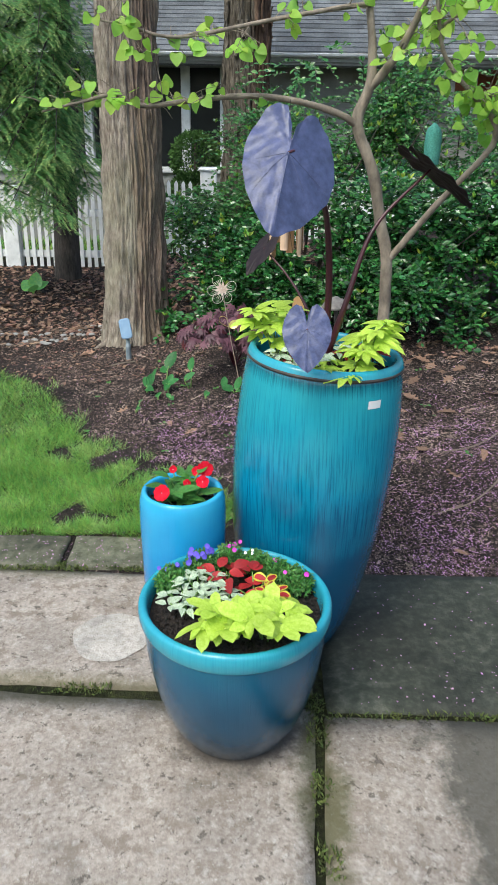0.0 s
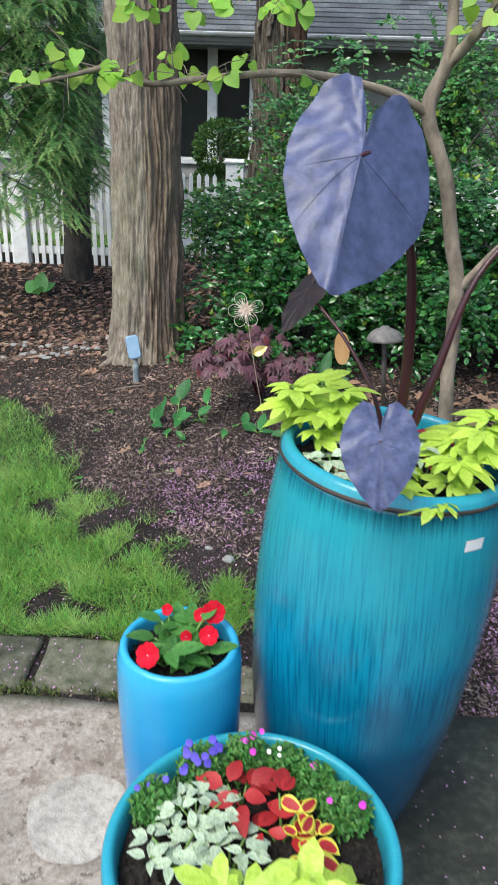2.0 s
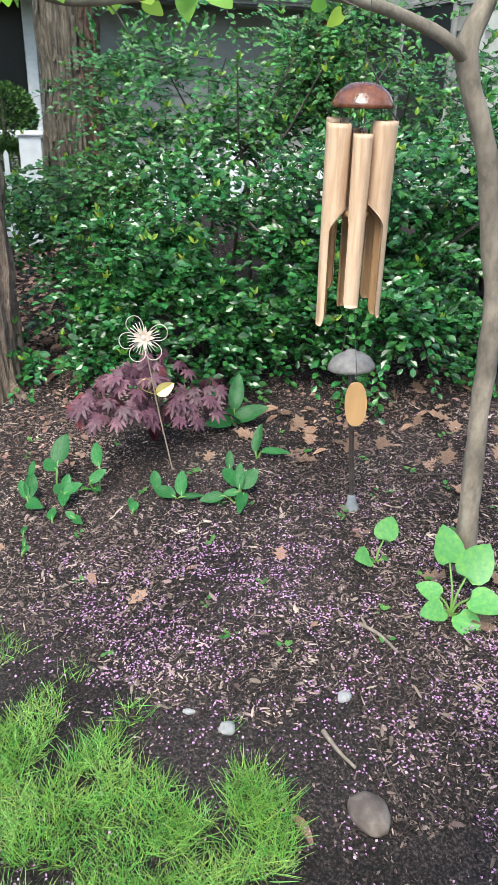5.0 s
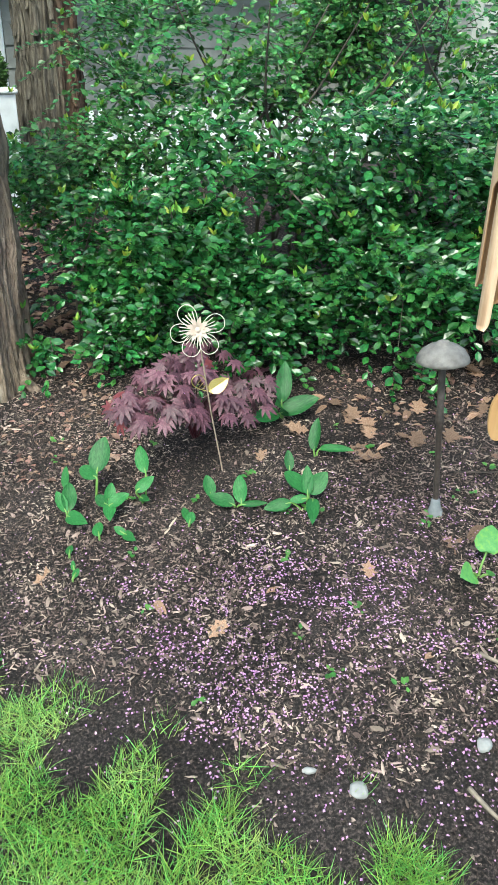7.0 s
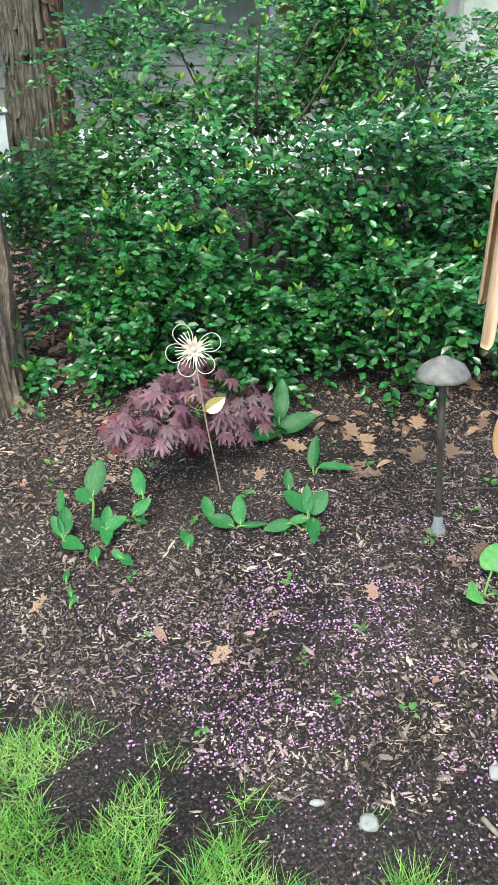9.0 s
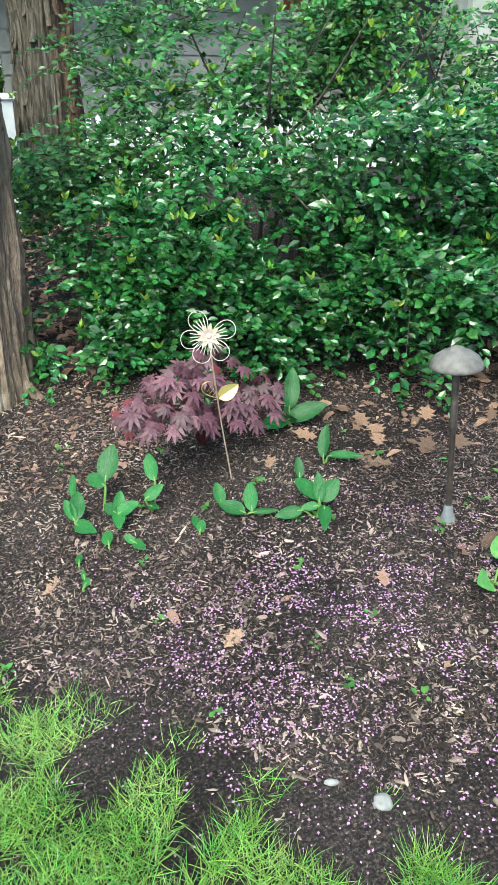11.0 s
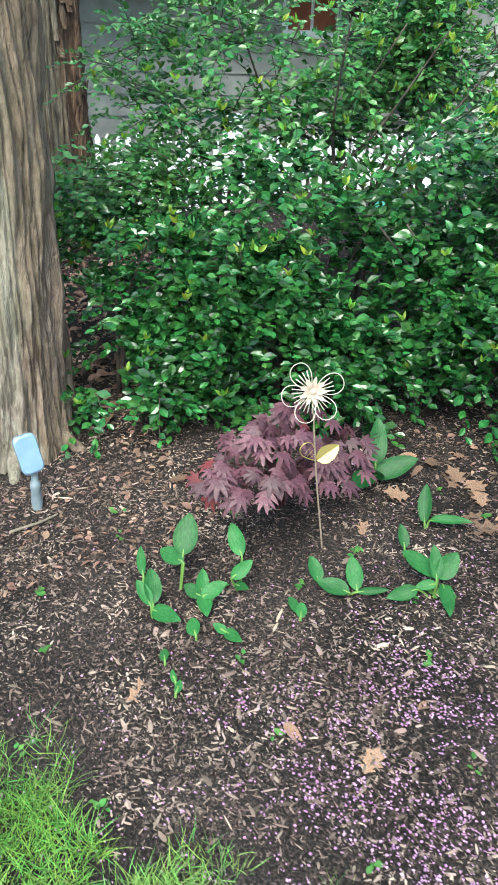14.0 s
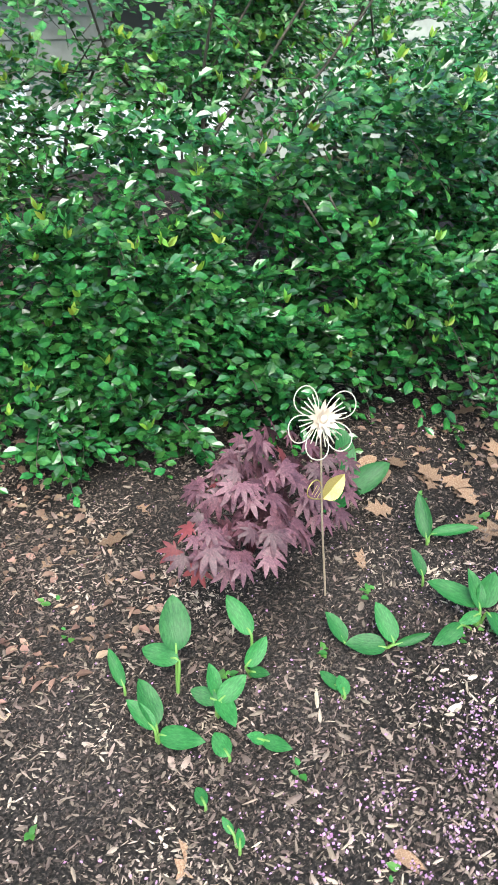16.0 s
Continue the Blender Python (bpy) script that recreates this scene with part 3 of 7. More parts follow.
# cream wing that stands forward, its side in the grey shaded tone
part("wing_wall", lap_wall("wing_wall", 'x', 8.0, -0.3, 2.5, M_cream), house, at=pose(3.06, 7.96, 0))
part("wing_side", lap_wall("wing_side", 'y', 2.5, -0.3, 2.5, M_siding_shaded), house, at=pose(3.06, WALL_Y + 0.05, 0, 0, 0, -90))
wing_glass = part("wing_window", box_mesh("wing_window", 3.022, 3.036, 8.30, 10.22, 0.95, 2.02, M_screen, 0), house, "dark porch glazing in the wing's side")
for fy in (8.27, 9.24, 10.19):
    part("frame", box_mesh("frame", 3.005, 3.04, fy, fy + 0.05, 0.92, 2.05, M_siding_shaded, 0.004), wing_glass)
for fz in (0.90, 2.0):
    part("frame", box_mesh("frame", 3.003, 3.038, 8.25, 10.26, fz, fz + 0.05, M_siding_shaded, 0.004), wing_glass)
part("corner_board", box_mesh("corner_board", 3.02, 3.10, 7.915, 7.99, -0.3, 2.5, M_cream, 0.004), house)
# window; an added flat red panel stands in for the red look of its glass
win = part("window", box_mesh("window", 2.40, 3.04, WALL_Y - 0.04, WALL_Y + 0.02, 1.55, 1.62, M_white, 0.006), house)
for a in ((2.40, 2.46, 1.62, 2.1), (2.98, 3.04, 1.62, 2.1), (2.46, 2.98, 2.04, 2.1), (2.70, 2.73, 1.62, 2.04)):
    part("frame", box_mesh("frame", a[0], a[1], WALL_Y - 0.04, WALL_Y + 0.02, a[2], a[3], M_white, 0.004), win)
part("blind", box_mesh("blind", 2.46, 2.98, WALL_Y - 0.028, WALL_Y - 0.02, 1.62, 2.04, M_brickred, 0), win)

# roof of overlapping shingle courses, with fascia and gutter
EAVE_Y, EAVE_Z, PITCH = 9.78, 2.06, radians(24)
roof = part("roof", box_mesh("roof", -7, 9, 0, 6.5, -0.16, -0.02, M_shingle, 0), house, at=pose(0, EAVE_Y, EAVE_Z + 0.1, 24))
rs = Soup()
rr = random.Random(9)
for c in range(42):
    y0 = c * 0.145
    x = -7.0 - rr.random() * 0.3
    while x < 9:
        w = rr.choice((0.16, 0.22, 0.30, 0.36))
        t0, lift = 0.012 + 0.004 * rr.random(), 0.0
        V = [(x, y0, 0.0), (x + w - 0.004, y0, 0.0), (x + w - 0.004, y0, t0), (x, y0, t0), (x + w - 0.004, y0 + 0.17, 0.002), (x, y0 + 0.17, 0.002)]
        rs.add(V, [(0, 1, 2), (0, 2, 3), (3, 2, 4), (3, 4, 5)])
        x += w
shing = part("shingles", rs.mesh("shingles", [M_shingle]), roof, "grey asphalt shingle courses", kind="stuff")
gutter_prof = [(0.0, 0.045), (-0.045, 0.048), (-0.065, 0.062), (-0.075, 0.082), (-0.067, 0.086), (-0.058, 0.066), (-0.04, 0.054), (0.0, 0.053)]
V, F = [], []
for y, z in gutter_prof:
    V += [(-7, y, z), (9, y, z)]
for i in range(len(gutter_prof) - 1):
    F.append((2 * i, 2 * i + 1, 2 * i + 3, 2 * i + 2))
part("gutter", make_mesh("gutter", V, F, [M_white]), house, at=pose(0, EAVE_Y, EAVE_Z))
part("fascia", box_mesh("fascia", -7, 9, EAVE_Y + 0.003, EAVE_Y + 0.03, EAVE_Z, EAVE_Z + 0.10, M_siding_shaded, 0), house)
part("soffit", box_mesh("soffit", -7, 9, EAVE_Y + 0.03, WALL_Y + 0.3, EAVE_Z - 0.03, EAVE_Z, M_siding_shaded, 0), house)

# ---------------------------------------------------------------- holly hedge
HOLLY = leaf_template(width=0.56, fold=0.30, curl=0.14, rows=2, shape=lambda u: 1.0 if u > 0.5 else 0.82)


def hedge_front(x, z):
    """Front face of the hedge at height z over the bed: leans back a little as it climbs."""
    base = 4.98 - 0.86 * x if x < 0.62 else 4.45 - 0.06 * (x - 0.62)
    y = base + 0.12 + 0.50 * max(0, z - 0.1) ** 1.1
    return y + 0.30 * noise.noise(Vector((x * 2.1, z * 2.6, 1.5))) + 0.75 * max(0, -noise.noise(Vector((x * 3.4, z * 5.4 + 0.8 * x, 4))) - 0.06)


def spray_leaves(roots, dirs, lens, rng, soup, tpl, gap=0.019, size=0.036, droop=0.25, up=(-0.08, -0.62, 0.9), stems=None):
    """Twigs with alternate leaves in two ranks."""
    P, D, N, S = [], [], [], []
    for r, d, L in zip(roots, dirs, lens):
        d = d / np.linalg.norm(d)
        side = np.cross(d, np.array((0, 0, 1.0)))
        side /= max(1e-6, np.linalg.norm(side))
        n = max(3, int(L / gap))
        for i in range(n):
            u = (i + 0.7) / n
            p = r + d * L * u + np.array((0, 0, -droop * L * u * u))
            s = 1 if i % 2 else -1
            ld = side * s * (0.9 - 0.5 * u) + d * (0.45 + 0.7 * u) + rng.normal(size=3) * 0.22
            P.append(p)
            D.append(ld)
            N.append(np.array(up) + rng.normal(size=3) * 0.35)
            S.append(size * (0.75 + 0.45 * rng.random()) * (1 - 0.35 * u * u))
        if stems is not None:
            stems.append((r, r + d * L * 0.5 + np.array((0, 0, -droop * L * 0.25)), r + d * L + np.array((0, 0, -droop * L))))
    soup.scatter(tpl, P, D, N, S)


rng = np.random.default_rng(5)
hedge = thing("holly_hedge", "dense holly shrub with glossy dark green leaves beside the bed", "shrub", pose(0, 0, 0))
soup = Soup()
stems = []
roots, dirs, lens = [], [], []
for _ in range(6600):
    x = rng.uniform(-0.75, 2.7)
    zr = rng.random()
    z = 0.05 + 0.90 * zr ** 0.9
    if x < -0.36 + 0.1 * z and rng.random() < 0.8:
        continue
    if x < -0.1 and z > 0.50 + 0.5 * (x + 0.6) and rng.random() < 0.85:
        continue
    if x > 0.50 and z < 0.30 and rng.random() < (0.8 if x < 1.0 else 0.55):
        continue
    thin = step(0.45, 0.85, z)
    if rng.random() < thin * 0.6 or noise.noise(Vector((x * 3.1 + 0.6 * z, z * 6.0, 21))) < -0.16 - 0.1 * rng.random():
        continue
    y = hedge_front(x, z) + (rng.uniform(0.25, 0.8) if rng.random() < 0.22 else min(0.75, rng.exponential(0.10 + 0.12 * thin)))
    g = ground_z(x, y)
    roots.append(np.array((x, y + 0.05, g + z)))
    d = np.array((rng.normal() * 0.55, -0.75 + rng.normal() * 0.3, 0.25 + rng.normal() * 0.35))
    dirs.append(d)
    lens.append(rng.uniform(0.14, 0.30))
spray_leaves(roots, dirs, lens, rng, soup, HOLLY, gap=0.024, size=0.055, stems=stems)
part("foliage", soup.mesh("foliage", [M_holly]), hedge, kind="stuff")
# pale new shoots at twig ends
soup = Soup()
P, D, N, S = [], [], [], []
for i in rng.choice(len(roots), 210, replace=False):
    tip = roots[i] + dirs[i] / np.linalg.norm(dirs[i]) * lens[i]
    for k in range(5):
        P.append(tip)
        D.append(np.array((rng.normal() * 0.5, -0.3 + rng.normal() * 0.4, 0.9)))
        N.append(np.array((rng.normal(), -1, 0.3)))
        S.append(rng.uniform(0.022, 0.044))
soup.scatter(leaf_template(0.38, 0.3, 0.1, 2), P, D, N, S)
part("fresh_growth", soup.mesh("fresh_growth", [M_hollynew]), hedge, "pale yellow-green new shoots", kind="stuff")
soup = Soup()
for a, b, c in stems[::4]:
    soup.add(*tube([a, b, c], [0.0028, 0.002, 0.001], 3, False))
for _ in range(26):
    x = rng.uniform(-0.5, 2.5)
    y = hedge_front(x, 0.2) + 0.45
    g = ground_z(x, y)
    tx = x + rng.normal() * 0.2
    soup.add(*tube(smooth_path([(x, y, g - 0.02), (x + (tx - x) * 0.3, y + 0.05, g + 0.35), (tx, y + rng.normal() * 0.15, g + 0.68)], 8), np.linspace(0.010, 0.003, 9), 6))
part("woody_growth", soup.mesh("woody_growth", [M_bark2], True), hedge, "dark woody stems", kind="stuff")

# ---------------------------------------------------------------- tall arching shrub behind the hedge
tall = thing("tall_shrub", "tall loose shrub of arching sprays with small glossy leaves", "shrub", pose(0, 0, 0))
soup = Soup()
roots, dirs, lens, stems = [], [], [], []
for _ in range(4300):
    x = rng.uniform(-0.06, 2.7)
    z = (1.04 if x > 0.1 else 0.72) + 0.95 * rng.random()
    top = 1.60 + 0.22 * noise.noise(Vector((x * 2.3, 0.2, 7))) - 0.2 * step(0.2, -0.3, x) + 0.08 * step(1.2, 2.2, x)
    if z > top and not (z < top + 0.28 and rng.random() < 0.12):
        continue
    if x > 0.1 and z < 1.22 and rng.random() < 0.55:
        continue
    if noise.noise(Vector((x * 2.6, z * 4.2, 9))) < -0.05 - 0.08 * rng.random():
        continue
    if (1.3 < x < 2.7 and z > 1.1 and rng.random() < (0.5 if x < 1.7 else 0.8)) or (((x - 0.48) / 0.32) ** 2 + ((z - 1.48) / 0.12) ** 2 < 1 and rng.random() < 0.9):
        continue
    y = 5.75 + 0.9 * step(0.25, -0.2, x) + 0.35 * noise.noise(Vector((x * 1.5, z, 2))) + rng.exponential(0.22)
    roots.append(np.array((x, y, z + 0.05)))
    dirs.append(np.array((rng.normal() * 0.8, -0.55 + rng.normal() * 0.45, 0.2 + rng.normal() * 0.4)))
    lens.append(rng.uniform(0.2, 0.5))
# low outer boughs that reach past the hedge's end
for _ in range(360):
    x, z = rng.uniform(-0.66, 0.0), rng.uniform(0.42, 0.84)
    if noise.noise(Vector((x * 4, z * 7, 14))) < -0.12:
        continue
    roots.append(np.array((x, 6.15 + 0.25 * noise.noise(Vector((x * 3, z * 3, 5))) + rng.exponential(0.15), z + ground_z(x, 6.2) + 0.05)))
    dirs.append(np.array((-0.2 + rng.normal() * 0.7, -0.55 + rng.normal() * 0.4, 0.1 + rng.normal() * 0.3)))
    lens.append(rng.uniform(0.15, 0.34))
spray_leaves(roots, dirs, lens, rng, soup, HOLLY, gap=0.025, size=0.047, droop=0.35, stems=stems)
part("foliage", soup.mesh("foliage", [M_holly2]), tall, kind="stuff")
soup = Soup()
for a, b, c in stems[::2]:
    soup.add(*tube([a, b, c], [0.003, 0.0022, 0.001], 3, False))
for _ in range(13):
    x = rng.uniform(0.2, 2.5)
    y = 5.9 + rng.normal() * 0.2
    g = ground_z(x, y)
    tx = x + rng.normal() * 0.5
    soup.add(*tube(smooth_path([(x, y, g - 0.02), (x + (tx - x) * 0.2, y, g + 0.7), (tx, y - 0.1, 1.15), (tx + (tx - x) * 0.6, y - 0.3, 1.5)], 10), np.linspace(0.012, 0.003, 11), 6))
part("woody_growth", soup.mesh("woody_growth", [M_bark2], True), tall, "dark woody stems", kind="stuff")
soup = Soup()
P, D, N, S = [], [], [], []
for i in rng.choice(len(roots), 260, replace=False):
    tip = roots[i] + dirs[i] / np.linalg.norm(dirs[i]) * lens[i] - np.array((0, 0, 0.35 * lens[i]))
    for k in range(4):
        P.append(tip)
        D.append(np.array((rng.normal() * 0.5, -0.3 + rng.normal() * 0.4, 0.9)))
        N.append(np.array((rng.normal(), -1, 0.3)))
        S.append(rng.uniform(0.025, 0.045))
soup.scatter(leaf_template(0.38, 0.3, 0.1, 2), P, D, N, S)
part("fresh_growth", soup.mesh("fresh_growth", [M_hollynew]), tall, "pale yellow-green new shoots", kind="stuff")

# ---------------------------------------------------------------- redbud sapling with thin limbs
redbud = thing("redbud_tree", "slender redbud tree with smooth bark and fresh heart-shaped leaves", "tree", pose(0, 0, 0))
RB = 3.4
BRANCHWORK = {
    "trunk": ([(0.645, 3.42, 0.06), (0.62, 3.41, 0.35), (0.598, RB, 0.62), (0.588, RB, 0.92), (0.545, RB, 1.1), (0.505, RB, 1.28), (0.44, RB, 1.42), (0.425, RB, 1.5), (0.468, RB, 1.62), (0.465, RB, 1.76), (0.445, RB + 0.02, 1.95), (0.42, RB + 0.05, 2.6)],
              [0.034, 0.029, 0.026, 0.025, 0.024, 0.024, 0.024, 0.023, 0.021, 0.017, 0.015, 0.012]),
    "limb": ([(0.46, RB, 1.6), (0.53, RB - 0.02, 1.68), (0.59, RB - 0.05, 1.78), (0.65, RB - 0.08, 1.93), (0.75, RB - 0.1, 2.3)], [0.019, 0.017, 0.015, 0.014, 0.011]),
    "limb.001": ([(0.595, RB, 0.92), (0.68, RB - 0.05, 1.05), (0.78, RB - 0.12, 1.2), (0.9, RB - 0.2, 1.36), (0.93, RB - 0.22, 1.43), (0.9, RB - 0.25, 1.5), (0.80, RB - 0.3, 1.58), (0.68, RB - 0.34, 1.7), (0.63, RB - 0.38, 1.85), (0.6, RB - 0.4, 2.05)], [0.016, 0.014, 0.013, 0.012, 0.012, 0.011, 0.009, 0.008, 0.007, 0.005]),
    "limb.002": ([(0.43, RB, 1.46), (0.36, RB - 0.02, 1.5), (0.25, RB - 0.05, 1.535), (0.10, RB - 0.1, 1.56), (-0.05, RB - 0.13, 1.565), (-0.25, RB - 0.18, 1.545), (-0.42, RB - 0.22, 1.525), (-0.52, RB - 0.25, 1.56), (-0.62, RB - 0.28, 1.54), (-0.78, RB - 0.32, 1.5)], [0.016, 0.014, 0.013, 0.012, 0.011, 0.01, 0.009, 0.008, 0.006, 0.003]),
    "limb.003": ([(0.45, RB, 1.9), (0.3, RB - 0.1, 1.87), (0.05, RB - 0.18, 1.82), (-0.2, RB - 0.25, 1.765), (-0.33, RB - 0.3, 1.755), (-0.45, RB - 0.32, 1.785), (-0.56, RB - 0.35, 1.8)], [0.01, 0.009, 0.008, 0.007, 0.006, 0.005, 0.003]),
    "limb.004": ([(0.64, RB - 0.35, 1.78), (0.75, RB - 0.4, 1.86), (0.92, RB - 0.45, 1.95), (1.1, RB - 0.5, 2.05)], [0.007, 0.006, 0.005, 0.004]),
    "limb.005": ([(0.8, RB - 0.3, 1.58), (0.88, RB - 0.32, 1.575), (1.0, RB - 0.36, 1.57), (1.15, RB - 0.4, 1.6)], [0.008, 0.008, 0.007, 0.005]),
}
HEART = outline_leaf([(0.0, 0.0), (0.30, -0.13), (0.48, 0.02), (0.52, 0.22), (0.44, 0.48), (0.26, 0.75), (0.10, 0.93), (0.0, 1.0)], curl=0.12, fold=0.12)
leafs, tw = Soup(), Soup()
P, D, N, S = [], [], [], []
for name, (pts, rad) in BRANCHWORK.items():
    path = smooth_path(pts, 8 * len(pts))
    rr = np.interp(np.linspace(0, 1, len(path)), np.linspace(0, 1, len(rad)), rad)
    V, F = tube(path, list(rr), 12, True, 0.15, 14)
    part(name.split(".")[0], make_mesh(name, V, F, [M_smoothbark], True), redbud)
    if name == "trunk":
        continue
    start = {"limb": 0.35, "limb.001": 0.5, "limb.002": 0.45, "limb.003": 0.1}.get(name, 0.15)
    count = {"limb": 16, "limb.001": 34, "limb.002": 24, "limb.003": 24}.get(name, 26)
    for i in range(count):
        u = start + (1 - start) * (i + rng.random() * 0.6) / count
        p = np.array(path[int(u * (len(path) - 1))])
        out = np.array((rng.normal() * 0.9, rng.normal() * 0.7, 0.45 * rng.normal() + 0.12))
        out = out / np.linalg.norm(out) * rng.uniform(0.06, 0.17)
        tip = p + out
        tw.add(*tube(smooth_path([p, p + out * 0.5 + np.array((0, 0, 0.012)), tip], 5), np.linspace(0.0022, 0.001, 6), 4, False))
        for k in range(rng.integers(2, 5)):
            b = p + out * rng.uniform(0.35, 1.0)
            dd = np.array((rng.normal() * 0.8, rng.normal() * 0.5 - 0.2, -0.65 + 0.45 * rng.normal()))
            dd /= np.linalg.norm(dd)
            e = b + dd * 0.022
            if name == "limb.002" and e[2] + dd[2] * 0.04 < 1.50:
                continue
            tw.add(*tube([b, e], 0.0008, 3, False))
            P.append(e)
            D.append(dd)
            N.append(np.array((rng.normal() * 0.6, -1.0, 0.5 + 0.4 * rng.normal())))
            S.append(rng.uniform(0.026, 0.050))
leafs.scatter(HEART, P, D, N, S)
part("twig_growth", tw.mesh("twigs", [M_smoothbark], True), redbud, kind="stuff")
part("foliage", leafs.mesh("leaves", [M_redbud], True), redbud, "bright green heart-shaped leaves", kind="stuff")

# ---------------------------------------------------------------- hemlock
hemlock = thing("hemlock_tree", "hemlock with dark trunk and drooping boughs tipped pale green", "tree", pose(0, 0, 0))
part("trunk", trunk_mesh("trunk", [(-1.88, 7.9, -0.25), (-1.85, 7.9, 0.5), (-1.80, 7.9, 1.4), (-1.76, 7.9, 2.6), (-1.7, 7.9, 4.5)], [0.125, 0.11, 0.108, 0.10, 0.08], M_bark2, segs=40, rings=60, ridge=0.14, flare=0.03, seed=5), hemlock)
NEEDLE = (np.array([(-0.16, 0, 0), (0.16, 0, 0), (0.0, 1, -0.08)]), np.array([(0, 1, 2)]))
ndl, tipn, tw = Soup(), Soup(), Soup()
P, D, N, S, P2, D2, N2, S2 = [], [], [], [], [], [], [], []


def hem_twig(base, d, L):
    d = d / np.linalg.norm(d)
    side = np.cross(d, (0, 0, 1.0))
    side /= max(1e-6, np.linalg.norm(side))
    n = max(4, int(L / 0.0085))
    for i in range(n):
        u = i / n
        p = base + d * L * u + np.array((0, 0, -0.45 * L * u * u))
        for s in (-1, 1):
            late = u > 0.5
            (P2 if late else P).append(p)
            (D2 if late else D).append(side * s + d * (0.5 + u) + rng.normal(size=3) * 0.15)
            (N2 if late else N).append((0, -0.6, 1))
            (S2 if late else S).append((0.017 if late else 0.024) * (1.15 - 0.4 * u))


for b in range(84):
    z1 = 0.70 + 1.75 * b / 83 + rng.uniform(-0.08, 0.08)
    end = np.array((rng.uniform(-2.35, -1.22), rng.uniform(5.7, 7.2), z1))
    start = np.array((-1.8 + 0.04 * rng.normal(), 7.8, z1 + rng.uniform(0.35, 0.6)))
    if b % 3 == 0:
        start = np.array((-3.0, 6.9 + 0.2 * rng.normal(), z1 + 0.35))
    mid = (start + end) / 2 + np.array((0, 0, 0.12))
    path = [np.array(p) for p in smooth_path([start, mid, end], 16)]
    tw.add(*tube(path, np.linspace(0.012, 0.002, 17), 5, False))
    for i in range(2, 17):
        dr = path[min(16, i + 1)] - path[i - 1]
        dr /= np.linalg.norm(dr)
        sd = np.cross(dr, (0, 0, 1.0))
        sd /= np.linalg.norm(sd)
        for s in (-1, 1):
            ll = 0.30 * (1.15 - i / 17) + 0.07
            dd = sd * s + dr * 0.8 + rng.normal(size=3) * 0.1
            hem_twig(path[i], dd, ll)
            dn = dd / np.linalg.norm(dd)
            for q in (0.3, 0.55, 0.8):
                hem_twig(path[i] + dn * ll * q - np.array((0, 0, 0.45 * ll * q * q)), dn + sd * rng.normal() * 0.7 + dr * 0.4, 0.09)
ndl.scatter(NEEDLE, P, D, N, S)
tipn.scatter(NEEDLE, P2, D2, N2, S2, 1.4)
part("bough_growth", tw.mesh("boughs", [M_bark2], True), hemlock, kind="stuff")
part("needle_foliage", ndl.mesh("needles", [M_hemlock]), hemlock, "dark green needles", kind="stuff")
part("fresh_growth", tipn.mesh("needle_tips", [M_hemnew]), hemlock, "pale green new tips", kind="stuff")

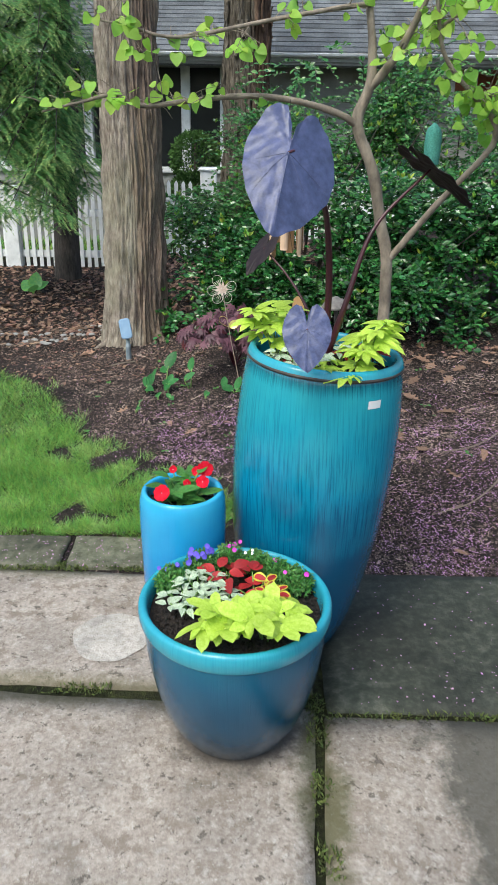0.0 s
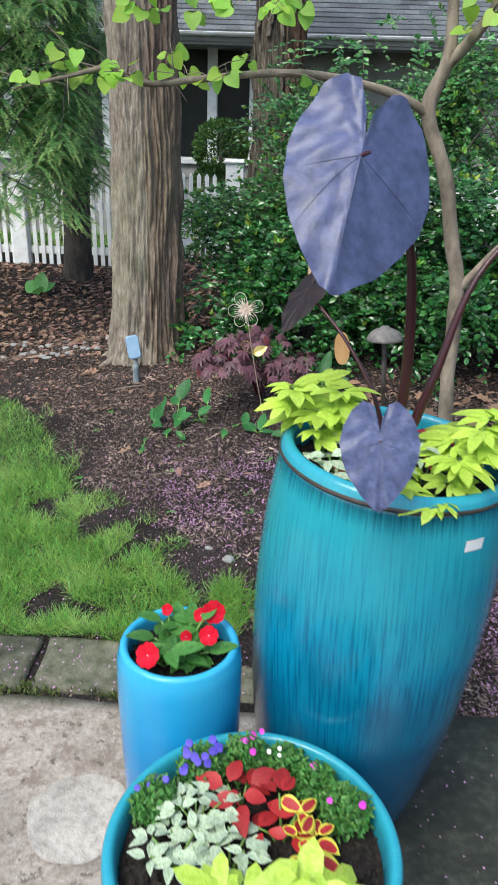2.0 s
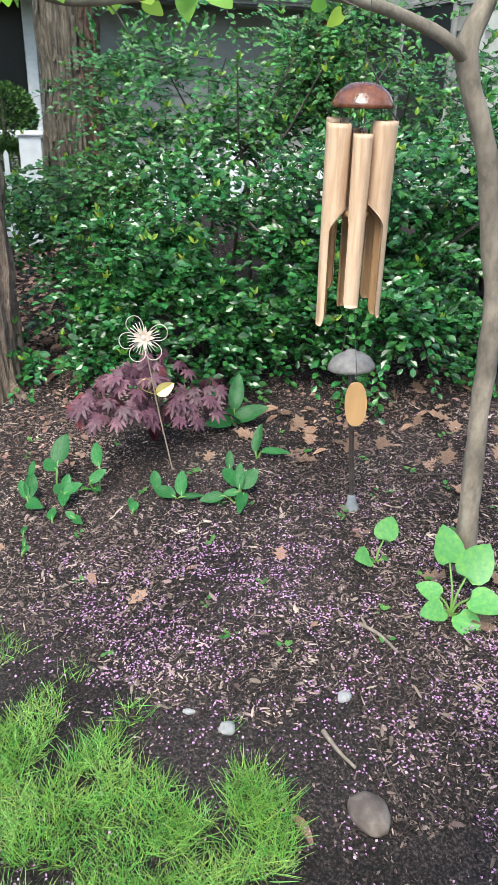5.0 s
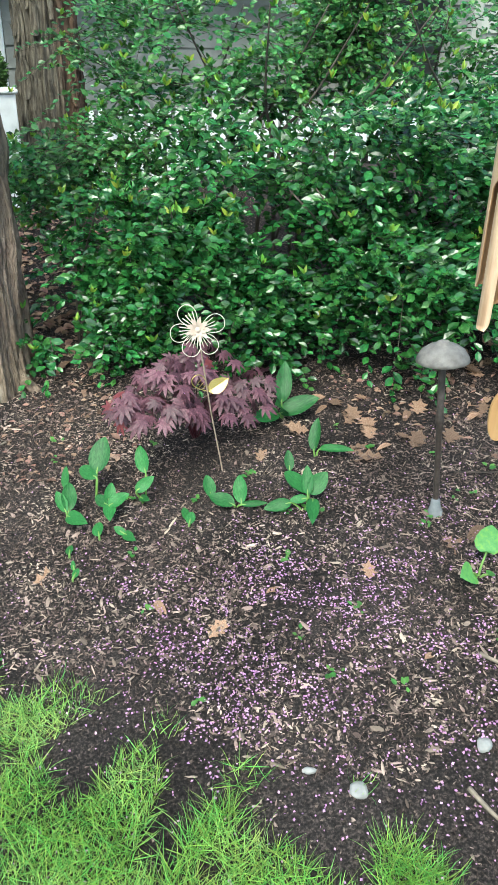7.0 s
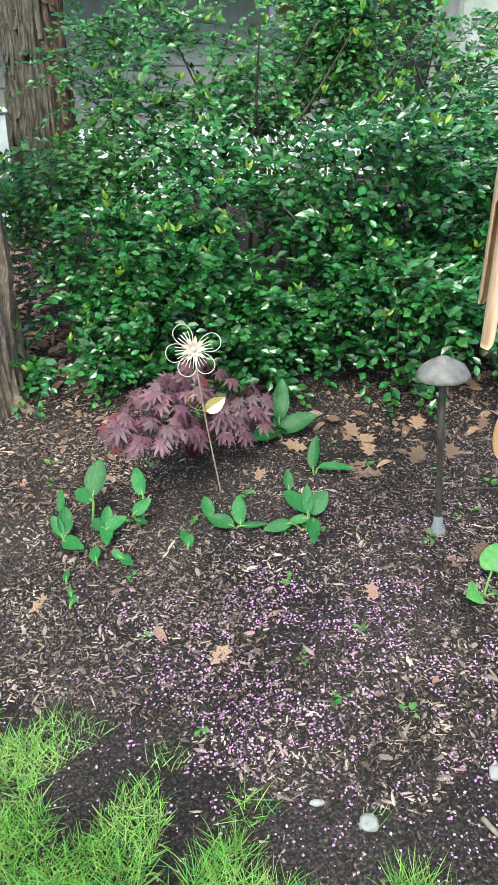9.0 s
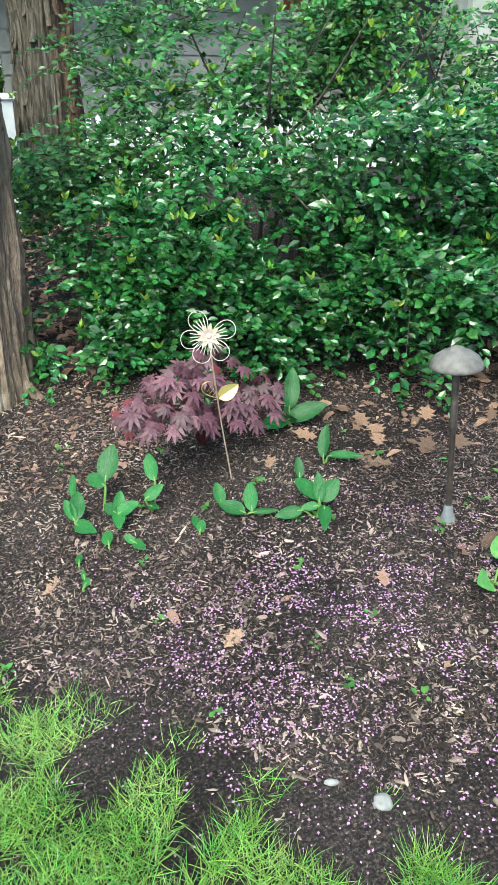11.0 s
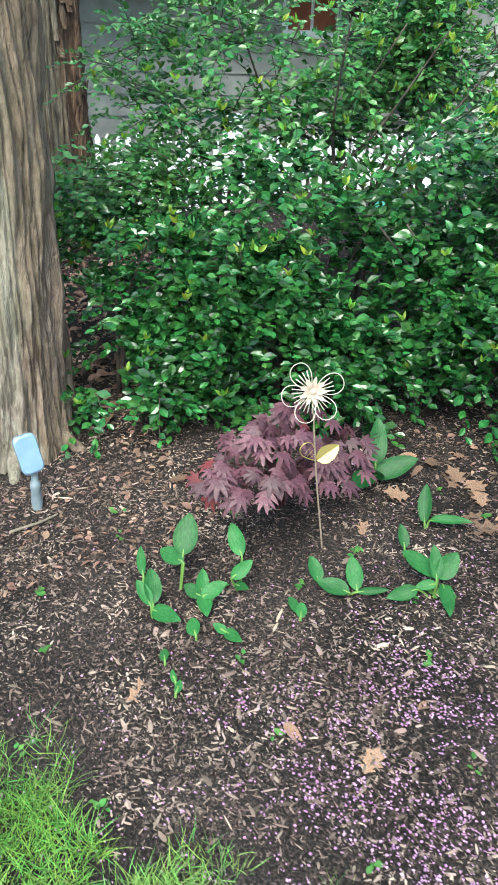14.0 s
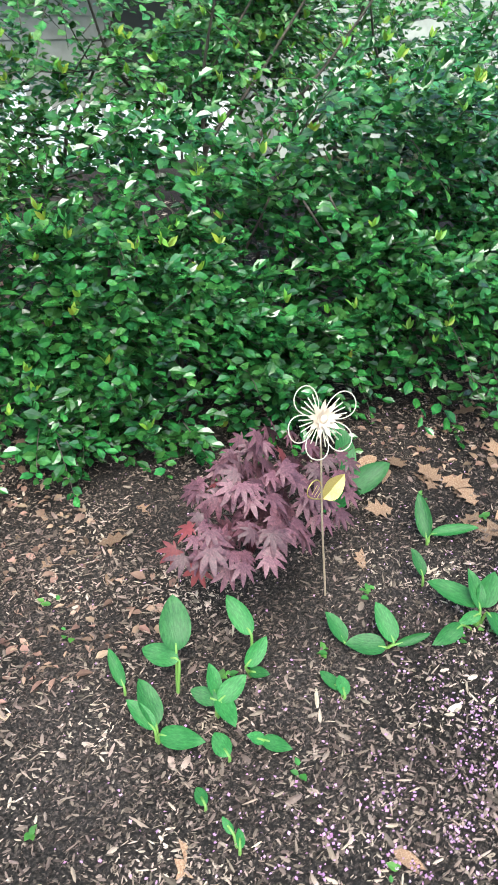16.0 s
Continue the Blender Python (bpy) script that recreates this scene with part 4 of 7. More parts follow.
# ---------------------------------------------------------------- glazed pots
def glaze(name, top, body, low, dark, h, streak=1.0, rough=0.12, skew=0.0):
    """Ceramic glaze: turquoise, darker towards the foot, with deep blue vertical drips and a worn dark lip."""
    m = bpy.data.materials.new(name)
    m.use_nodes = True
    t = m.node_tree
    N, L = t.nodes, t.links
    p = N["Principled BSDF"]
    co = N.new("ShaderNodeTexCoord")
    sep = N.new("ShaderNodeSeparateXYZ")
    L.new(co.outputs["Object"], sep.inputs[0])
    at2 = N.new("ShaderNodeMath")
    at2.operation = 'ARCTAN2'
    L.new(sep.outputs["Y"], at2.inputs[0])
    L.new(sep.outputs["X"], at2.inputs[1])
    cb = N.new("ShaderNodeCombineXYZ")
    sh = N.new("ShaderNodeMath")
    sh.operation = 'MULTIPLY_ADD'
    L.new(sep.outputs["Z"], sh.inputs[0])
    sh.inputs[1].default_value = skew
    L.new(at2.outputs[0], sh.inputs[2])
    L.new(sh.outputs[0], cb.inputs["X"])
    L.new(sep.outputs["Z"], cb.inputs["Z"])
    mp = N.new("ShaderNodeMapping")
    mp.inputs["Scale"].default_value = (30, 1, 4.2)
    L.new(cb.outputs[0], mp.inputs["Vector"])
    n1 = N.new("ShaderNodeTexNoise")
    n1.inputs["Scale"].default_value = 1.6
    n1.inputs["Detail"].default_value = 8
    n1.inputs["Roughness"].default_value = 0.62
    L.new(mp.outputs[0], n1.inputs["Vector"])
    n2 = N.new("ShaderNodeTexNoise")
    n2.inputs["Scale"].default_value = 5.0
    n2.inputs["Detail"].default_value = 3
    L.new(co.outputs["Object"], n2.inputs["Vector"])
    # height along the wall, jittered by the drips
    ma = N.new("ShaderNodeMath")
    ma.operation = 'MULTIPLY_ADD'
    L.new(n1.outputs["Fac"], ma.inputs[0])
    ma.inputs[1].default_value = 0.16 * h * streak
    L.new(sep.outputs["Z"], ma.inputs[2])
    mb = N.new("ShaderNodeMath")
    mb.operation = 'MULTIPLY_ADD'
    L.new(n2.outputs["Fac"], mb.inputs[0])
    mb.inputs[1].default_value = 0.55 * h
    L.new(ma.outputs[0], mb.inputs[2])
    # the ramp goes darker towards the foot
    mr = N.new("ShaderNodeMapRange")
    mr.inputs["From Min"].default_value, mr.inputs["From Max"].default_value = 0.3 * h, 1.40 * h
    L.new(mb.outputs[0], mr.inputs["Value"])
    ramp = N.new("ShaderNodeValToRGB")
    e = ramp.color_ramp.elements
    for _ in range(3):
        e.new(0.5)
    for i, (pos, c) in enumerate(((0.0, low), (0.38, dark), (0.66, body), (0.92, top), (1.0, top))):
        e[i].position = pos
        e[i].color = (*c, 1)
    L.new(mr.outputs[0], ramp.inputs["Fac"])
    # thin dark drips
    r2 = N.new("ShaderNodeValToRGB")
    r2.color_ramp.elements[0].position, r2.color_ramp.elements[1].position = 0.46, 0.62
    L.new(n1.outputs["Fac"], r2.inputs["Fac"])
    mk = N.new("ShaderNodeMath")
    mk.operation = 'MULTIPLY'
    L.new(r2.outputs["Color"], mk.inputs[0])
    fade = N.new("ShaderNodeMapRange")
    fade.inputs["From Min"].default_value, fade.inputs["From Max"].default_value = 0.92 * h, 0.55 * h
    fade.inputs["To Min"].default_value, fade.inputs["To Max"].default_value = 0.25 * streak, 0.95 * streak
    L.new(sep.outputs["Z"], fade.inputs["Value"])
    L.new(fade.outputs[0], mk.inputs[1])
    mix = N.new("ShaderNodeMix")
    mix.data_type = 'RGBA'
    L.new(mk.outputs[0], mix.inputs["Factor"])
    L.new(ramp.outputs["Color"], mix.inputs["A"])
    mix.inputs["B"].default_value = (*dark, 1)
    # dark runs hanging from the lip
    lipz = N.new("ShaderNodeMath")
    lipz.operation = 'MULTIPLY_ADD'
    L.new(n1.outputs["Fac"], lipz.inputs[0])
    lipz.inputs[1].default_value = 0.09 * h
    L.new(sep.outputs["Z"], lipz.inputs[2])
    hang = N.new("ShaderNodeMapRange")
    hang.inputs["From Min"].default_value, hang.inputs["From Max"].default_value, hang.inputs["To Max"].default_value = 0.975 * h, 1.02 * h, min(1.0, 0.8 * streak)
    L.new(lipz.outputs[0], hang.inputs["Value"])
    mix2 = N.new("ShaderNodeMix")
    mix2.data_type = 'RGBA'
    L.new(hang.outputs[0], mix2.inputs["Factor"])
    L.new(mix.outputs["Result"], mix2.inputs["A"])
    mix2.inputs["B"].default_value = (*(0.5 * c for c in dark), 1)
    L.new((mix2 if streak == 1.0 else mix).outputs["Result"], p.inputs["Base Color"])
    p.inputs["Roughness"].default_value = rough
    p.inputs["Coat Weight"].default_value = 0.15
    p.inputs["Coat Roughness"].default_value = 0.06
    bp = N.new("ShaderNodeBump")
    bp.inputs["Strength"].default_value = 0.22
    bp.inputs["Distance"].default_value = 0.004
    L.new(n1.outputs["Fac"], bp.inputs["Height"])
    L.new(bp.outputs[0], p.inputs["Normal"])
    return m


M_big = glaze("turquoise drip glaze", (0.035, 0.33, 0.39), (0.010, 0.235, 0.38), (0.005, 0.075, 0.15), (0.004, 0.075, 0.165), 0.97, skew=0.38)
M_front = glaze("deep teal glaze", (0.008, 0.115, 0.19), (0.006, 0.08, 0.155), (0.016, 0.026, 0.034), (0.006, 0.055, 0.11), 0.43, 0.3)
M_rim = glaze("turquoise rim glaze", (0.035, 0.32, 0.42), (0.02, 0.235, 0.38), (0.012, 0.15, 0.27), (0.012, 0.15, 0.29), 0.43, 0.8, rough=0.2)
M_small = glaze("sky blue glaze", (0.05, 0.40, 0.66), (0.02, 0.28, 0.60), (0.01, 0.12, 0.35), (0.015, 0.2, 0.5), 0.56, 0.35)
M_lip = mat("worn brown lip", [(0.02, 0.022, 0.025), (0.05, 0.04, 0.035), (0.07, 0.055, 0.045)], scale=30, rough=0.35, bump=0.1)
M_potsoil = mat("potting soil", [(0.005, 0.004, 0.0035), (0.016, 0.0115, 0.0095), (0.045, 0.032, 0.026)], scale=90, rough=0.95, bump=1.0, fine=120)


def pot_parts(ob, body, m_body, rim, m_rim, soil_r, soil_z, lip=None):
    V, F = lathe(body, 96)
    part("body", make_mesh("body", V, np.array(F), [m_body], True), ob)
    V, F = lathe(rim, 96)
    part("rim", make_mesh("rim", V, np.array(F), [m_rim], True), ob)
    if lip:
        V, F = lathe(lip, 96)
        part("lip", make_mesh("lip", V, np.array(F), [M_lip], True), ob, "worn dark unglazed lip")
    V, F = [(0, 0, soil_z + 0.012)], []
    rings, segs = 14, 60
    for i in range(1, rings + 1):
        for s in range(segs):
            a, r = 2 * math.pi * s / segs, soil_r * i / rings
            V.append((r * math.cos(a), r * math.sin(a), soil_z + 0.012 * (1 - i / rings) + 0.012 * noise.noise(Vector((r * math.cos(a) * 22, r * math.sin(a) * 22, soil_r * 50)))))
    for s in range(segs):
        F.append((0, 1 + s, 1 + (s + 1) % segs))
    for i in range(rings - 1):
        for s in range(segs):
            q, w = 1 + i * segs + s, 1 + i * segs + (s + 1) % segs
            F.append((q, w, w + segs))
            F.append((q, w + segs, q + segs))
    soil = part("soil", make_mesh("soil", V, np.array(F), [M_potsoil], True), ob, "dark damp potting soil")
    # crumbs and bark bits on the soil
    q = np.random.default_rng(int(soil_r * 1000))
    n = int(26000 * soil_r ** 2)
    an, ra = q.uniform(0, 6.283, n), soil_r * 0.96 * np.sqrt(q.random(n))
    bits = Soup()
    bits.scatter((np.array([(-0.3, 0, 0), (0.3, 0.1, 0), (0.2, 0.9, 0), (-0.25, 0.8, 0), (0, 0.45, 0.4)]), np.array([(0, 1, 4), (1, 2, 4), (2, 3, 4), (3, 0, 4)])),
                 np.column_stack((np.cos(an) * ra, np.sin(an) * ra, np.full(n, soil_z + 0.006) + 0.012 * (1 - ra / soil_r))), unit(n, q) * np.array((1, 1, 0.3)), unit(n, q) * 0.5 + np.array((0, 0, 1)), q.uniform(0.006, 0.016, n))
    part("crumb_layer", bits.mesh("crumb_layer", [M_potsoil]), soil, kind="stuff")


def arc(pts, n=5):
    """Rounds a profile by Catmull-Rom."""
    return [(p.x, p.y) for p in smooth_path([(a, b, 0) for a, b in pts], n * (len(pts) - 1))]


BIG = pose(0.152, 2.125, -0.07, 0, 3.9, 0) @ Matrix.Diagonal((1, 1, 0.987, 1))
big_pot = thing("tall_planter", "tall turquoise glazed ceramic planter with dark drips, slightly leaning", "planter", BIG)
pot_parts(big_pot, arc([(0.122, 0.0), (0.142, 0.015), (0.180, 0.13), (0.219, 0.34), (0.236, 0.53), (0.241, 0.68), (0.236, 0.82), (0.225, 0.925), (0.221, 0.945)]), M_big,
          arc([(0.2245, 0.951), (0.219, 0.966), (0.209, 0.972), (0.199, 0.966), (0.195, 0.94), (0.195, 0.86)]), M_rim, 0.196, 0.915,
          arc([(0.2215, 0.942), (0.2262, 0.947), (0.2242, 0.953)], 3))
M_tape = mat("white sticker", [(0.75, 0.76, 0.76), (0.8, 0.8, 0.8)], rough=0.6, bump=0)
st = []
for i in range(7):
    for z in (0.872, 0.895):
        a = radians(-58 + (i - 3) * 1.75)
        st.append((0.2325 * math.cos(a), 0.2325 * math.sin(a), z))
part("sticker", make_mesh("sticker", st, np.array([(2 * i, 2 * i + 2, 2 * i + 3, 2 * i + 1) for i in range(6)]), [M_tape]), big_pot, "small white price sticker")

front_pot = thing("round_planter", "round teal glazed ceramic planter with a thick turquoise rim", "planter", pose(-0.03, 1.668, -0.07))
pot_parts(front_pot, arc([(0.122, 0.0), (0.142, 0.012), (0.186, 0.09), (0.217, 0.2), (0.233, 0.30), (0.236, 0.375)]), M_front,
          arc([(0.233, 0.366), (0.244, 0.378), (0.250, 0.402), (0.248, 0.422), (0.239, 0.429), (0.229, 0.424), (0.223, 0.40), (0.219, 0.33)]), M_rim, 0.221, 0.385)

small_pot = thing("small_planter", "small sky blue glazed cylindrical planter", "planter", pose(-0.192, 2.0, -0.07))
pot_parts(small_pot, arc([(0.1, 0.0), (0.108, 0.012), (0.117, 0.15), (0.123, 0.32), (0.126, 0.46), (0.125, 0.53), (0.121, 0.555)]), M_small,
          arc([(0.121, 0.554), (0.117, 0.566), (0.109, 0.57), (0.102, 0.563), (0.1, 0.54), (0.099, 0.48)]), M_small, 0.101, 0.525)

# ---------------------------------------------------------------- plants in the pots
def leaf_matrix(P, D, N, S, W=1.0):
    D = Vector(D).normalized()
    X = D.cross(Vector(N)).normalized()
    Z = X.cross(D)
    return Matrix(((X.x * S * W, D.x * S, Z.x * S, P[0]), (X.y * S * W, D.y * S, Z.y * S, P[1]), (X.z * S * W, D.z * S, Z.z * S, P[2]), (0, 0, 0, 1)))


def tpl_mesh(name, tpl, m, smooth=True):
    return make_mesh(name, tpl[0], tpl[1], [m], smooth)


def stem_part(parent, path, radii, m, name="stem", segs=6, n=12):
    pts = smooth_path(path, n)
    rr = np.interp(np.linspace(0, 1, n + 1), np.linspace(0, 1, len(radii)), radii)
    V, F = tube(pts, list(rr), segs)
    return part(name, make_mesh(name, V, F, [m], True), parent)


def palm_leaf(lobes, width, curl, shape):
    """A palmate leaf of joined lobes, each (angle, length)."""
    V, F = [], []
    for a, L in lobes:
        tv, tf = leaf_template(width, 0.15, curl, 4, shape=shape)
        c, s = math.cos(radians(a)), math.sin(radians(a))
        b = sum(len(v) for v in V)
        V.append(np.column_stack(((tv[:, 0] * c + tv[:, 1] * s) * L, (-tv[:, 0] * s + tv[:, 1] * c) * L, tv[:, 2] * L + 0.004 * abs(a) / 50)))
        F.append(tf + b)
    return np.concatenate(V), np.concatenate(F)


LOBED = palm_leaf(((0, 1.0), (38, 0.80), (-38, 0.80), (80, 0.52), (-80, 0.52)), 0.42, 0.34, lambda u: math.sin(math.pi * min(1, 0.14 + 0.84 * u)) ** 0.7)
ROUNDED = palm_leaf(((0, 1.0), (46, 0.66), (-46, 0.66), (95, 0.32), (-95, 0.32)), 0.47, 0.26, lambda u: math.sin(math.pi * min(1, 0.16 + 0.70 * u)) ** 0.6)
OVATE = leaf_template(0.62, 0.25, 0.25, 5)
POINTED = leaf_template(0.52, 0.3, 0.3, 5, shape=lambda u: math.sin(math.pi * u ** 0.72) ** 1.1)
ELLIP = leaf_template(0.5, 0.2, 0.22, 6)

M_lime = mat("chartreuse leaf", [(0.38, 0.58, 0.04), (0.51, 0.70, 0.09), (0.62, 0.77, 0.17)], scale=10, rough=0.45, bump=0.1, fine=60, rnd=0.14, trans=0.3)
M_redleaf = mat("red coleus leaf", [(0.16, 0.008, 0.010), (0.38, 0.018, 0.022), (0.50, 0.04, 0.035)], scale=18, rough=0.5, bump=0.15, rnd=0.25, trans=0.2)
M_yellowleaf = mat("yellow coleus edge", [(0.55, 0.50, 0.04), (0.68, 0.62, 0.07)], scale=18, rough=0.5, bump=0.1, rnd=0.1, trans=0.2)
M_whiteleaf = mat("white splashed leaf", [(0.12, 0.26, 0.10), (0.42, 0.52, 0.36), (0.80, 0.83, 0.76)], scale=13, rough=0.5, bump=0.15, fine=12, rnd=0.12, trans=0.15)
M_green = mat("mid green leaf", [(0.035, 0.13, 0.02), (0.07, 0.21, 0.04), (0.10, 0.27, 0.06)], scale=9, rough=0.42, bump=0.1, fine=40, rnd=0.25, island=0, trans=0.25)
M_tiny = mat("small green leaf", [(0.05, 0.17, 0.03), (0.10, 0.27, 0.05)], scale=30, rough=0.5, bump=0, island=0.35, hue=0.02, trans=0.25)
M_stemg = mat("green stem", [(0.12, 0.24, 0.05), (0.2, 0.34, 0.08)], scale=30, rough=0.5, bump=0.05)
M_redfl = mat("red impatiens petal", [(0.46, 0.003, 0.012), (0.62, 0.008, 0.03), (0.70, 0.03, 0.06)], scale=45, spec=0.15, rough=0.8, bump=0.25, fine=60, rnd=0.15, trans=0.25)
M_bluefl = mat("blue lobelia petal", [(0.09, 0.06, 0.55), (0.18, 0.13, 0.72)], scale=30, rough=0.6, bump=0, rnd=0.2, trans=0.2)
M_magfl = mat("magenta petal", [(0.45, 0.02, 0.40), (0.6, 0.06, 0.5)], scale=30, rough=0.6, bump=0, rnd=0.2)
M_whitefl = mat("white petal", [(0.72, 0.72, 0.76), (0.8, 0.8, 0.82)], scale=30, rough=0.6, bump=0)
# slate blue sky sheen is put into the dark leaf's base colour
M_ear = mat("elephant ear leaf with sky sheen", [(0.036, 0.043, 0.096), (0.066, 0.080, 0.175), (0.098, 0.116, 0.24)], scale=9, rough=0.42, bump=0.07, fine=30, spec=0.45, blotch=0.10)
M_earvein = mat("pale leaf vein", [(0.07, 0.082, 0.15), (0.105, 0.12, 0.21)], scale=20, rough=0.45, bump=0.1)
# darker maroon on both faces of the last two blades
M_eardark = mat("dark maroon leaf", [(0.010, 0.006, 0.008), (0.020, 0.011, 0.014)], scale=9, rough=0.6, spec=0.3, bump=0.12, fine=12)
M_petiole = mat("dark maroon stalk", [(0.03, 0.008, 0.012), (0.075, 0.015, 0.022)], scale=20, stretch=(1, 1, 0.2), rough=0.35, bump=0.05)

ME_round = tpl_mesh("leaf", ROUNDED, M_lime)
ME_lime, ME_red, ME_white, ME_green = tpl_mesh("leaf", LOBED, M_lime), tpl_mesh("leaf", OVATE, M_redleaf), tpl_mesh("leaf", POINTED, M_whiteleaf), tpl_mesh("leaf", ELLIP, M_green)


def edged_leaf():
    """An ovate leaf with a margin of another colour."""
    V, F, MI = [], [], []
    n = 7
    for i in range(n + 1):
        u = i / n
        w = 0.31 * math.sin(math.pi * u ** 0.85) ** 0.8 if 0 < u < 1 else 0.004
        for c in (-1, -0.62, 0, 0.62, 1):
            V.append((c * w, u, -0.22 * u * u + 0.2 * abs(c) * w))
    for i in range(n):
        for c in range(4):
            a = 5 * i + c
            F += [(a, a + 1, a + 6), (a, a + 6, a + 5)]
            MI += [1 if c in (0, 3) or i in (0, n - 1) else 0] * 2
    return make_mesh("leaf", np.array(V), np.array(F), [M_redleaf, M_yellowleaf], True, MI)


ME_edged = edged_leaf()
prng = random.Random(11)


def leafy(name, label, base, mesh, count, size, height, spread, lean=(0, 0), stems=4, group="", mesh2=None, tilt=0.55):
    """A potted plant: short stems that carry whorls of leaves, each leaf a part."""
    ob = thing(name, label, "plant", pose(*base), group)
    tips = []
    for k in range(stems):
        a = 2 * math.pi * (k + prng.random() * 0.5) / stems
        r = spread * 0.55 * (0.3 + 0.7 * prng.random())
        tip = Vector((math.cos(a) * r + lean[0], math.sin(a) * r + lean[1], height * prng.uniform(0.6, 1.05)))
        stem_part(ob, [(tip.x * 0.15, tip.y * 0.15, -0.01), (tip.x * 0.5, tip.y * 0.5, tip.z * 0.55), tip], [0.0025, 0.0022, 0.0015], M_stemg, n=5)
        tips.append(tip)
    for i in range(count):
        tip = tips[i % stems]
        q = i // stems
        a = q * 2.4 + prng.random() * 0.8
        z = tip.z * (1 - 0.22 * q * stems / max(1, count) * 2.4 * prng.random())
        out = Vector((math.cos(a), math.sin(a), tilt * (prng.random() - 0.15)))
        away = Vector((tip.x, tip.y, 0))
        if away.length > 1e-3:
            out += away.normalized() * 0.5
        p = Vector((tip.x, tip.y, z)) + out * 0.006
        m = leaf_matrix(p, out, (prng.gauss(0, 0.25), prng.gauss(0, 0.25) - 0.2, 1), size * prng.uniform(0.7, 1.15))
        part("leaf", mesh2 if mesh2 and i % 3 == 0 else mesh, ob, at=m)
    return ob


def bloom(parent, at, r, m, normal, petals=5, name="flower", eye=None):
    """A flat five-petalled bloom."""
    n = Vector(normal).normalized()
    t = n.orthogonal().normalized()
    b = n.cross(t)
    V, F = [tuple(n * 0.002)], []
    for k in range(petals):
        base = len(V)
        for j in range(7):
            a = 2 * math.pi * (k + (j - 3) / 4.6) / petals
            rr = r * (1.0 - 0.26 * abs((j - 3) / 3) ** 2.4) * (1 - 0.07 * (j == 3))
            V.append(tuple((t * math.cos(a) + b * math.sin(a)) * rr + n * (0.0016 * (k % 2) + 0.26 * r * (1 - abs(j - 3) / 3) - 0.10 * r * (j == 3))))
        F += [(0, base + j, base + j + 1) for j in range(6)]
    f = part(name, make_mesh(name, V, np.array(F), [m], True), parent, at=pose(*at))
    if eye:
        Ve, Fe = tube([n * 0.002, n * 0.006], [r * 0.07, r * 0.03], 6)
        part("flower_eye", make_mesh("flower_eye", Ve, Fe, [eye], True), f)
    return f


SZ = 0.322   # soil level in the round planter
cx0, cy0 = -0.03, 1.668
leafy("chartreuse_vine", "bright chartreuse sweet potato vine in the round planter", (cx0 - 0.035, cy0 - 0.13, SZ), ME_round, 15, 0.078, 0.09, 0.09, (0.0, -0.03), 4, "chartreuse vines", tilt=1.1)
leafy("chartreuse_vine", "bright chartreuse sweet potato vine spilling over a planter rim", (cx0 + 0.075, cy0 - 0.12, SZ), ME_round, 18, 0.086, 0.105, 0.11, (0.01, -0.035), 5, "chartreuse vines", tilt=1.1)
leafy("polka_dot_plant", "white splashed polka dot plant with small pale leaves", (cx0 - 0.10, cy0 + 0.045, SZ), ME_white, 38, 0.033, 0.06, 0.09, (0, 0), 8, "polka dot plants")
leafy("polka_dot_plant", "white splashed polka dot plant with small pale leaves", (cx0 - 0.125, cy0 - 0.03, SZ), ME_white, 36, 0.033, 0.05, 0.09, (0, 0), 8, "polka dot plants")
leafy("polka_dot_plant", "white splashed polka dot plant with small pale leaves", (cx0 - 0.035, cy0 - 0.03, SZ), ME_white, 44, 0.036, 0.05, 0.09, (0, 0), 8, "polka dot plants")
leafy("coleus", "red coleus with velvety pointed leaves in dark soil", (cx0 - 0.025, cy0 + 0.085, SZ), ME_red, 10, 0.052, 0.065, 0.05, (0, 0), 3, "coleus plants", tilt=0.8)
leafy("coleus", "red coleus with yellow-edged leaves in dark soil", (cx0 + 0.05, cy0 + 0.03, SZ), ME_red, 16, 0.048, 0.055, 0.10, (0, 0), 4, "coleus plants", ME_edged)
leafy("coleus", "coleus with red leaves boldly edged in yellow", (cx0 + 0.09, cy0 - 0.01, SZ), ME_edged, 11, 0.043, 0.07, 0.07, (0, 0), 3, "coleus plants")

DOT = leaf_template(0.5, 0.2, 0.2, 2)


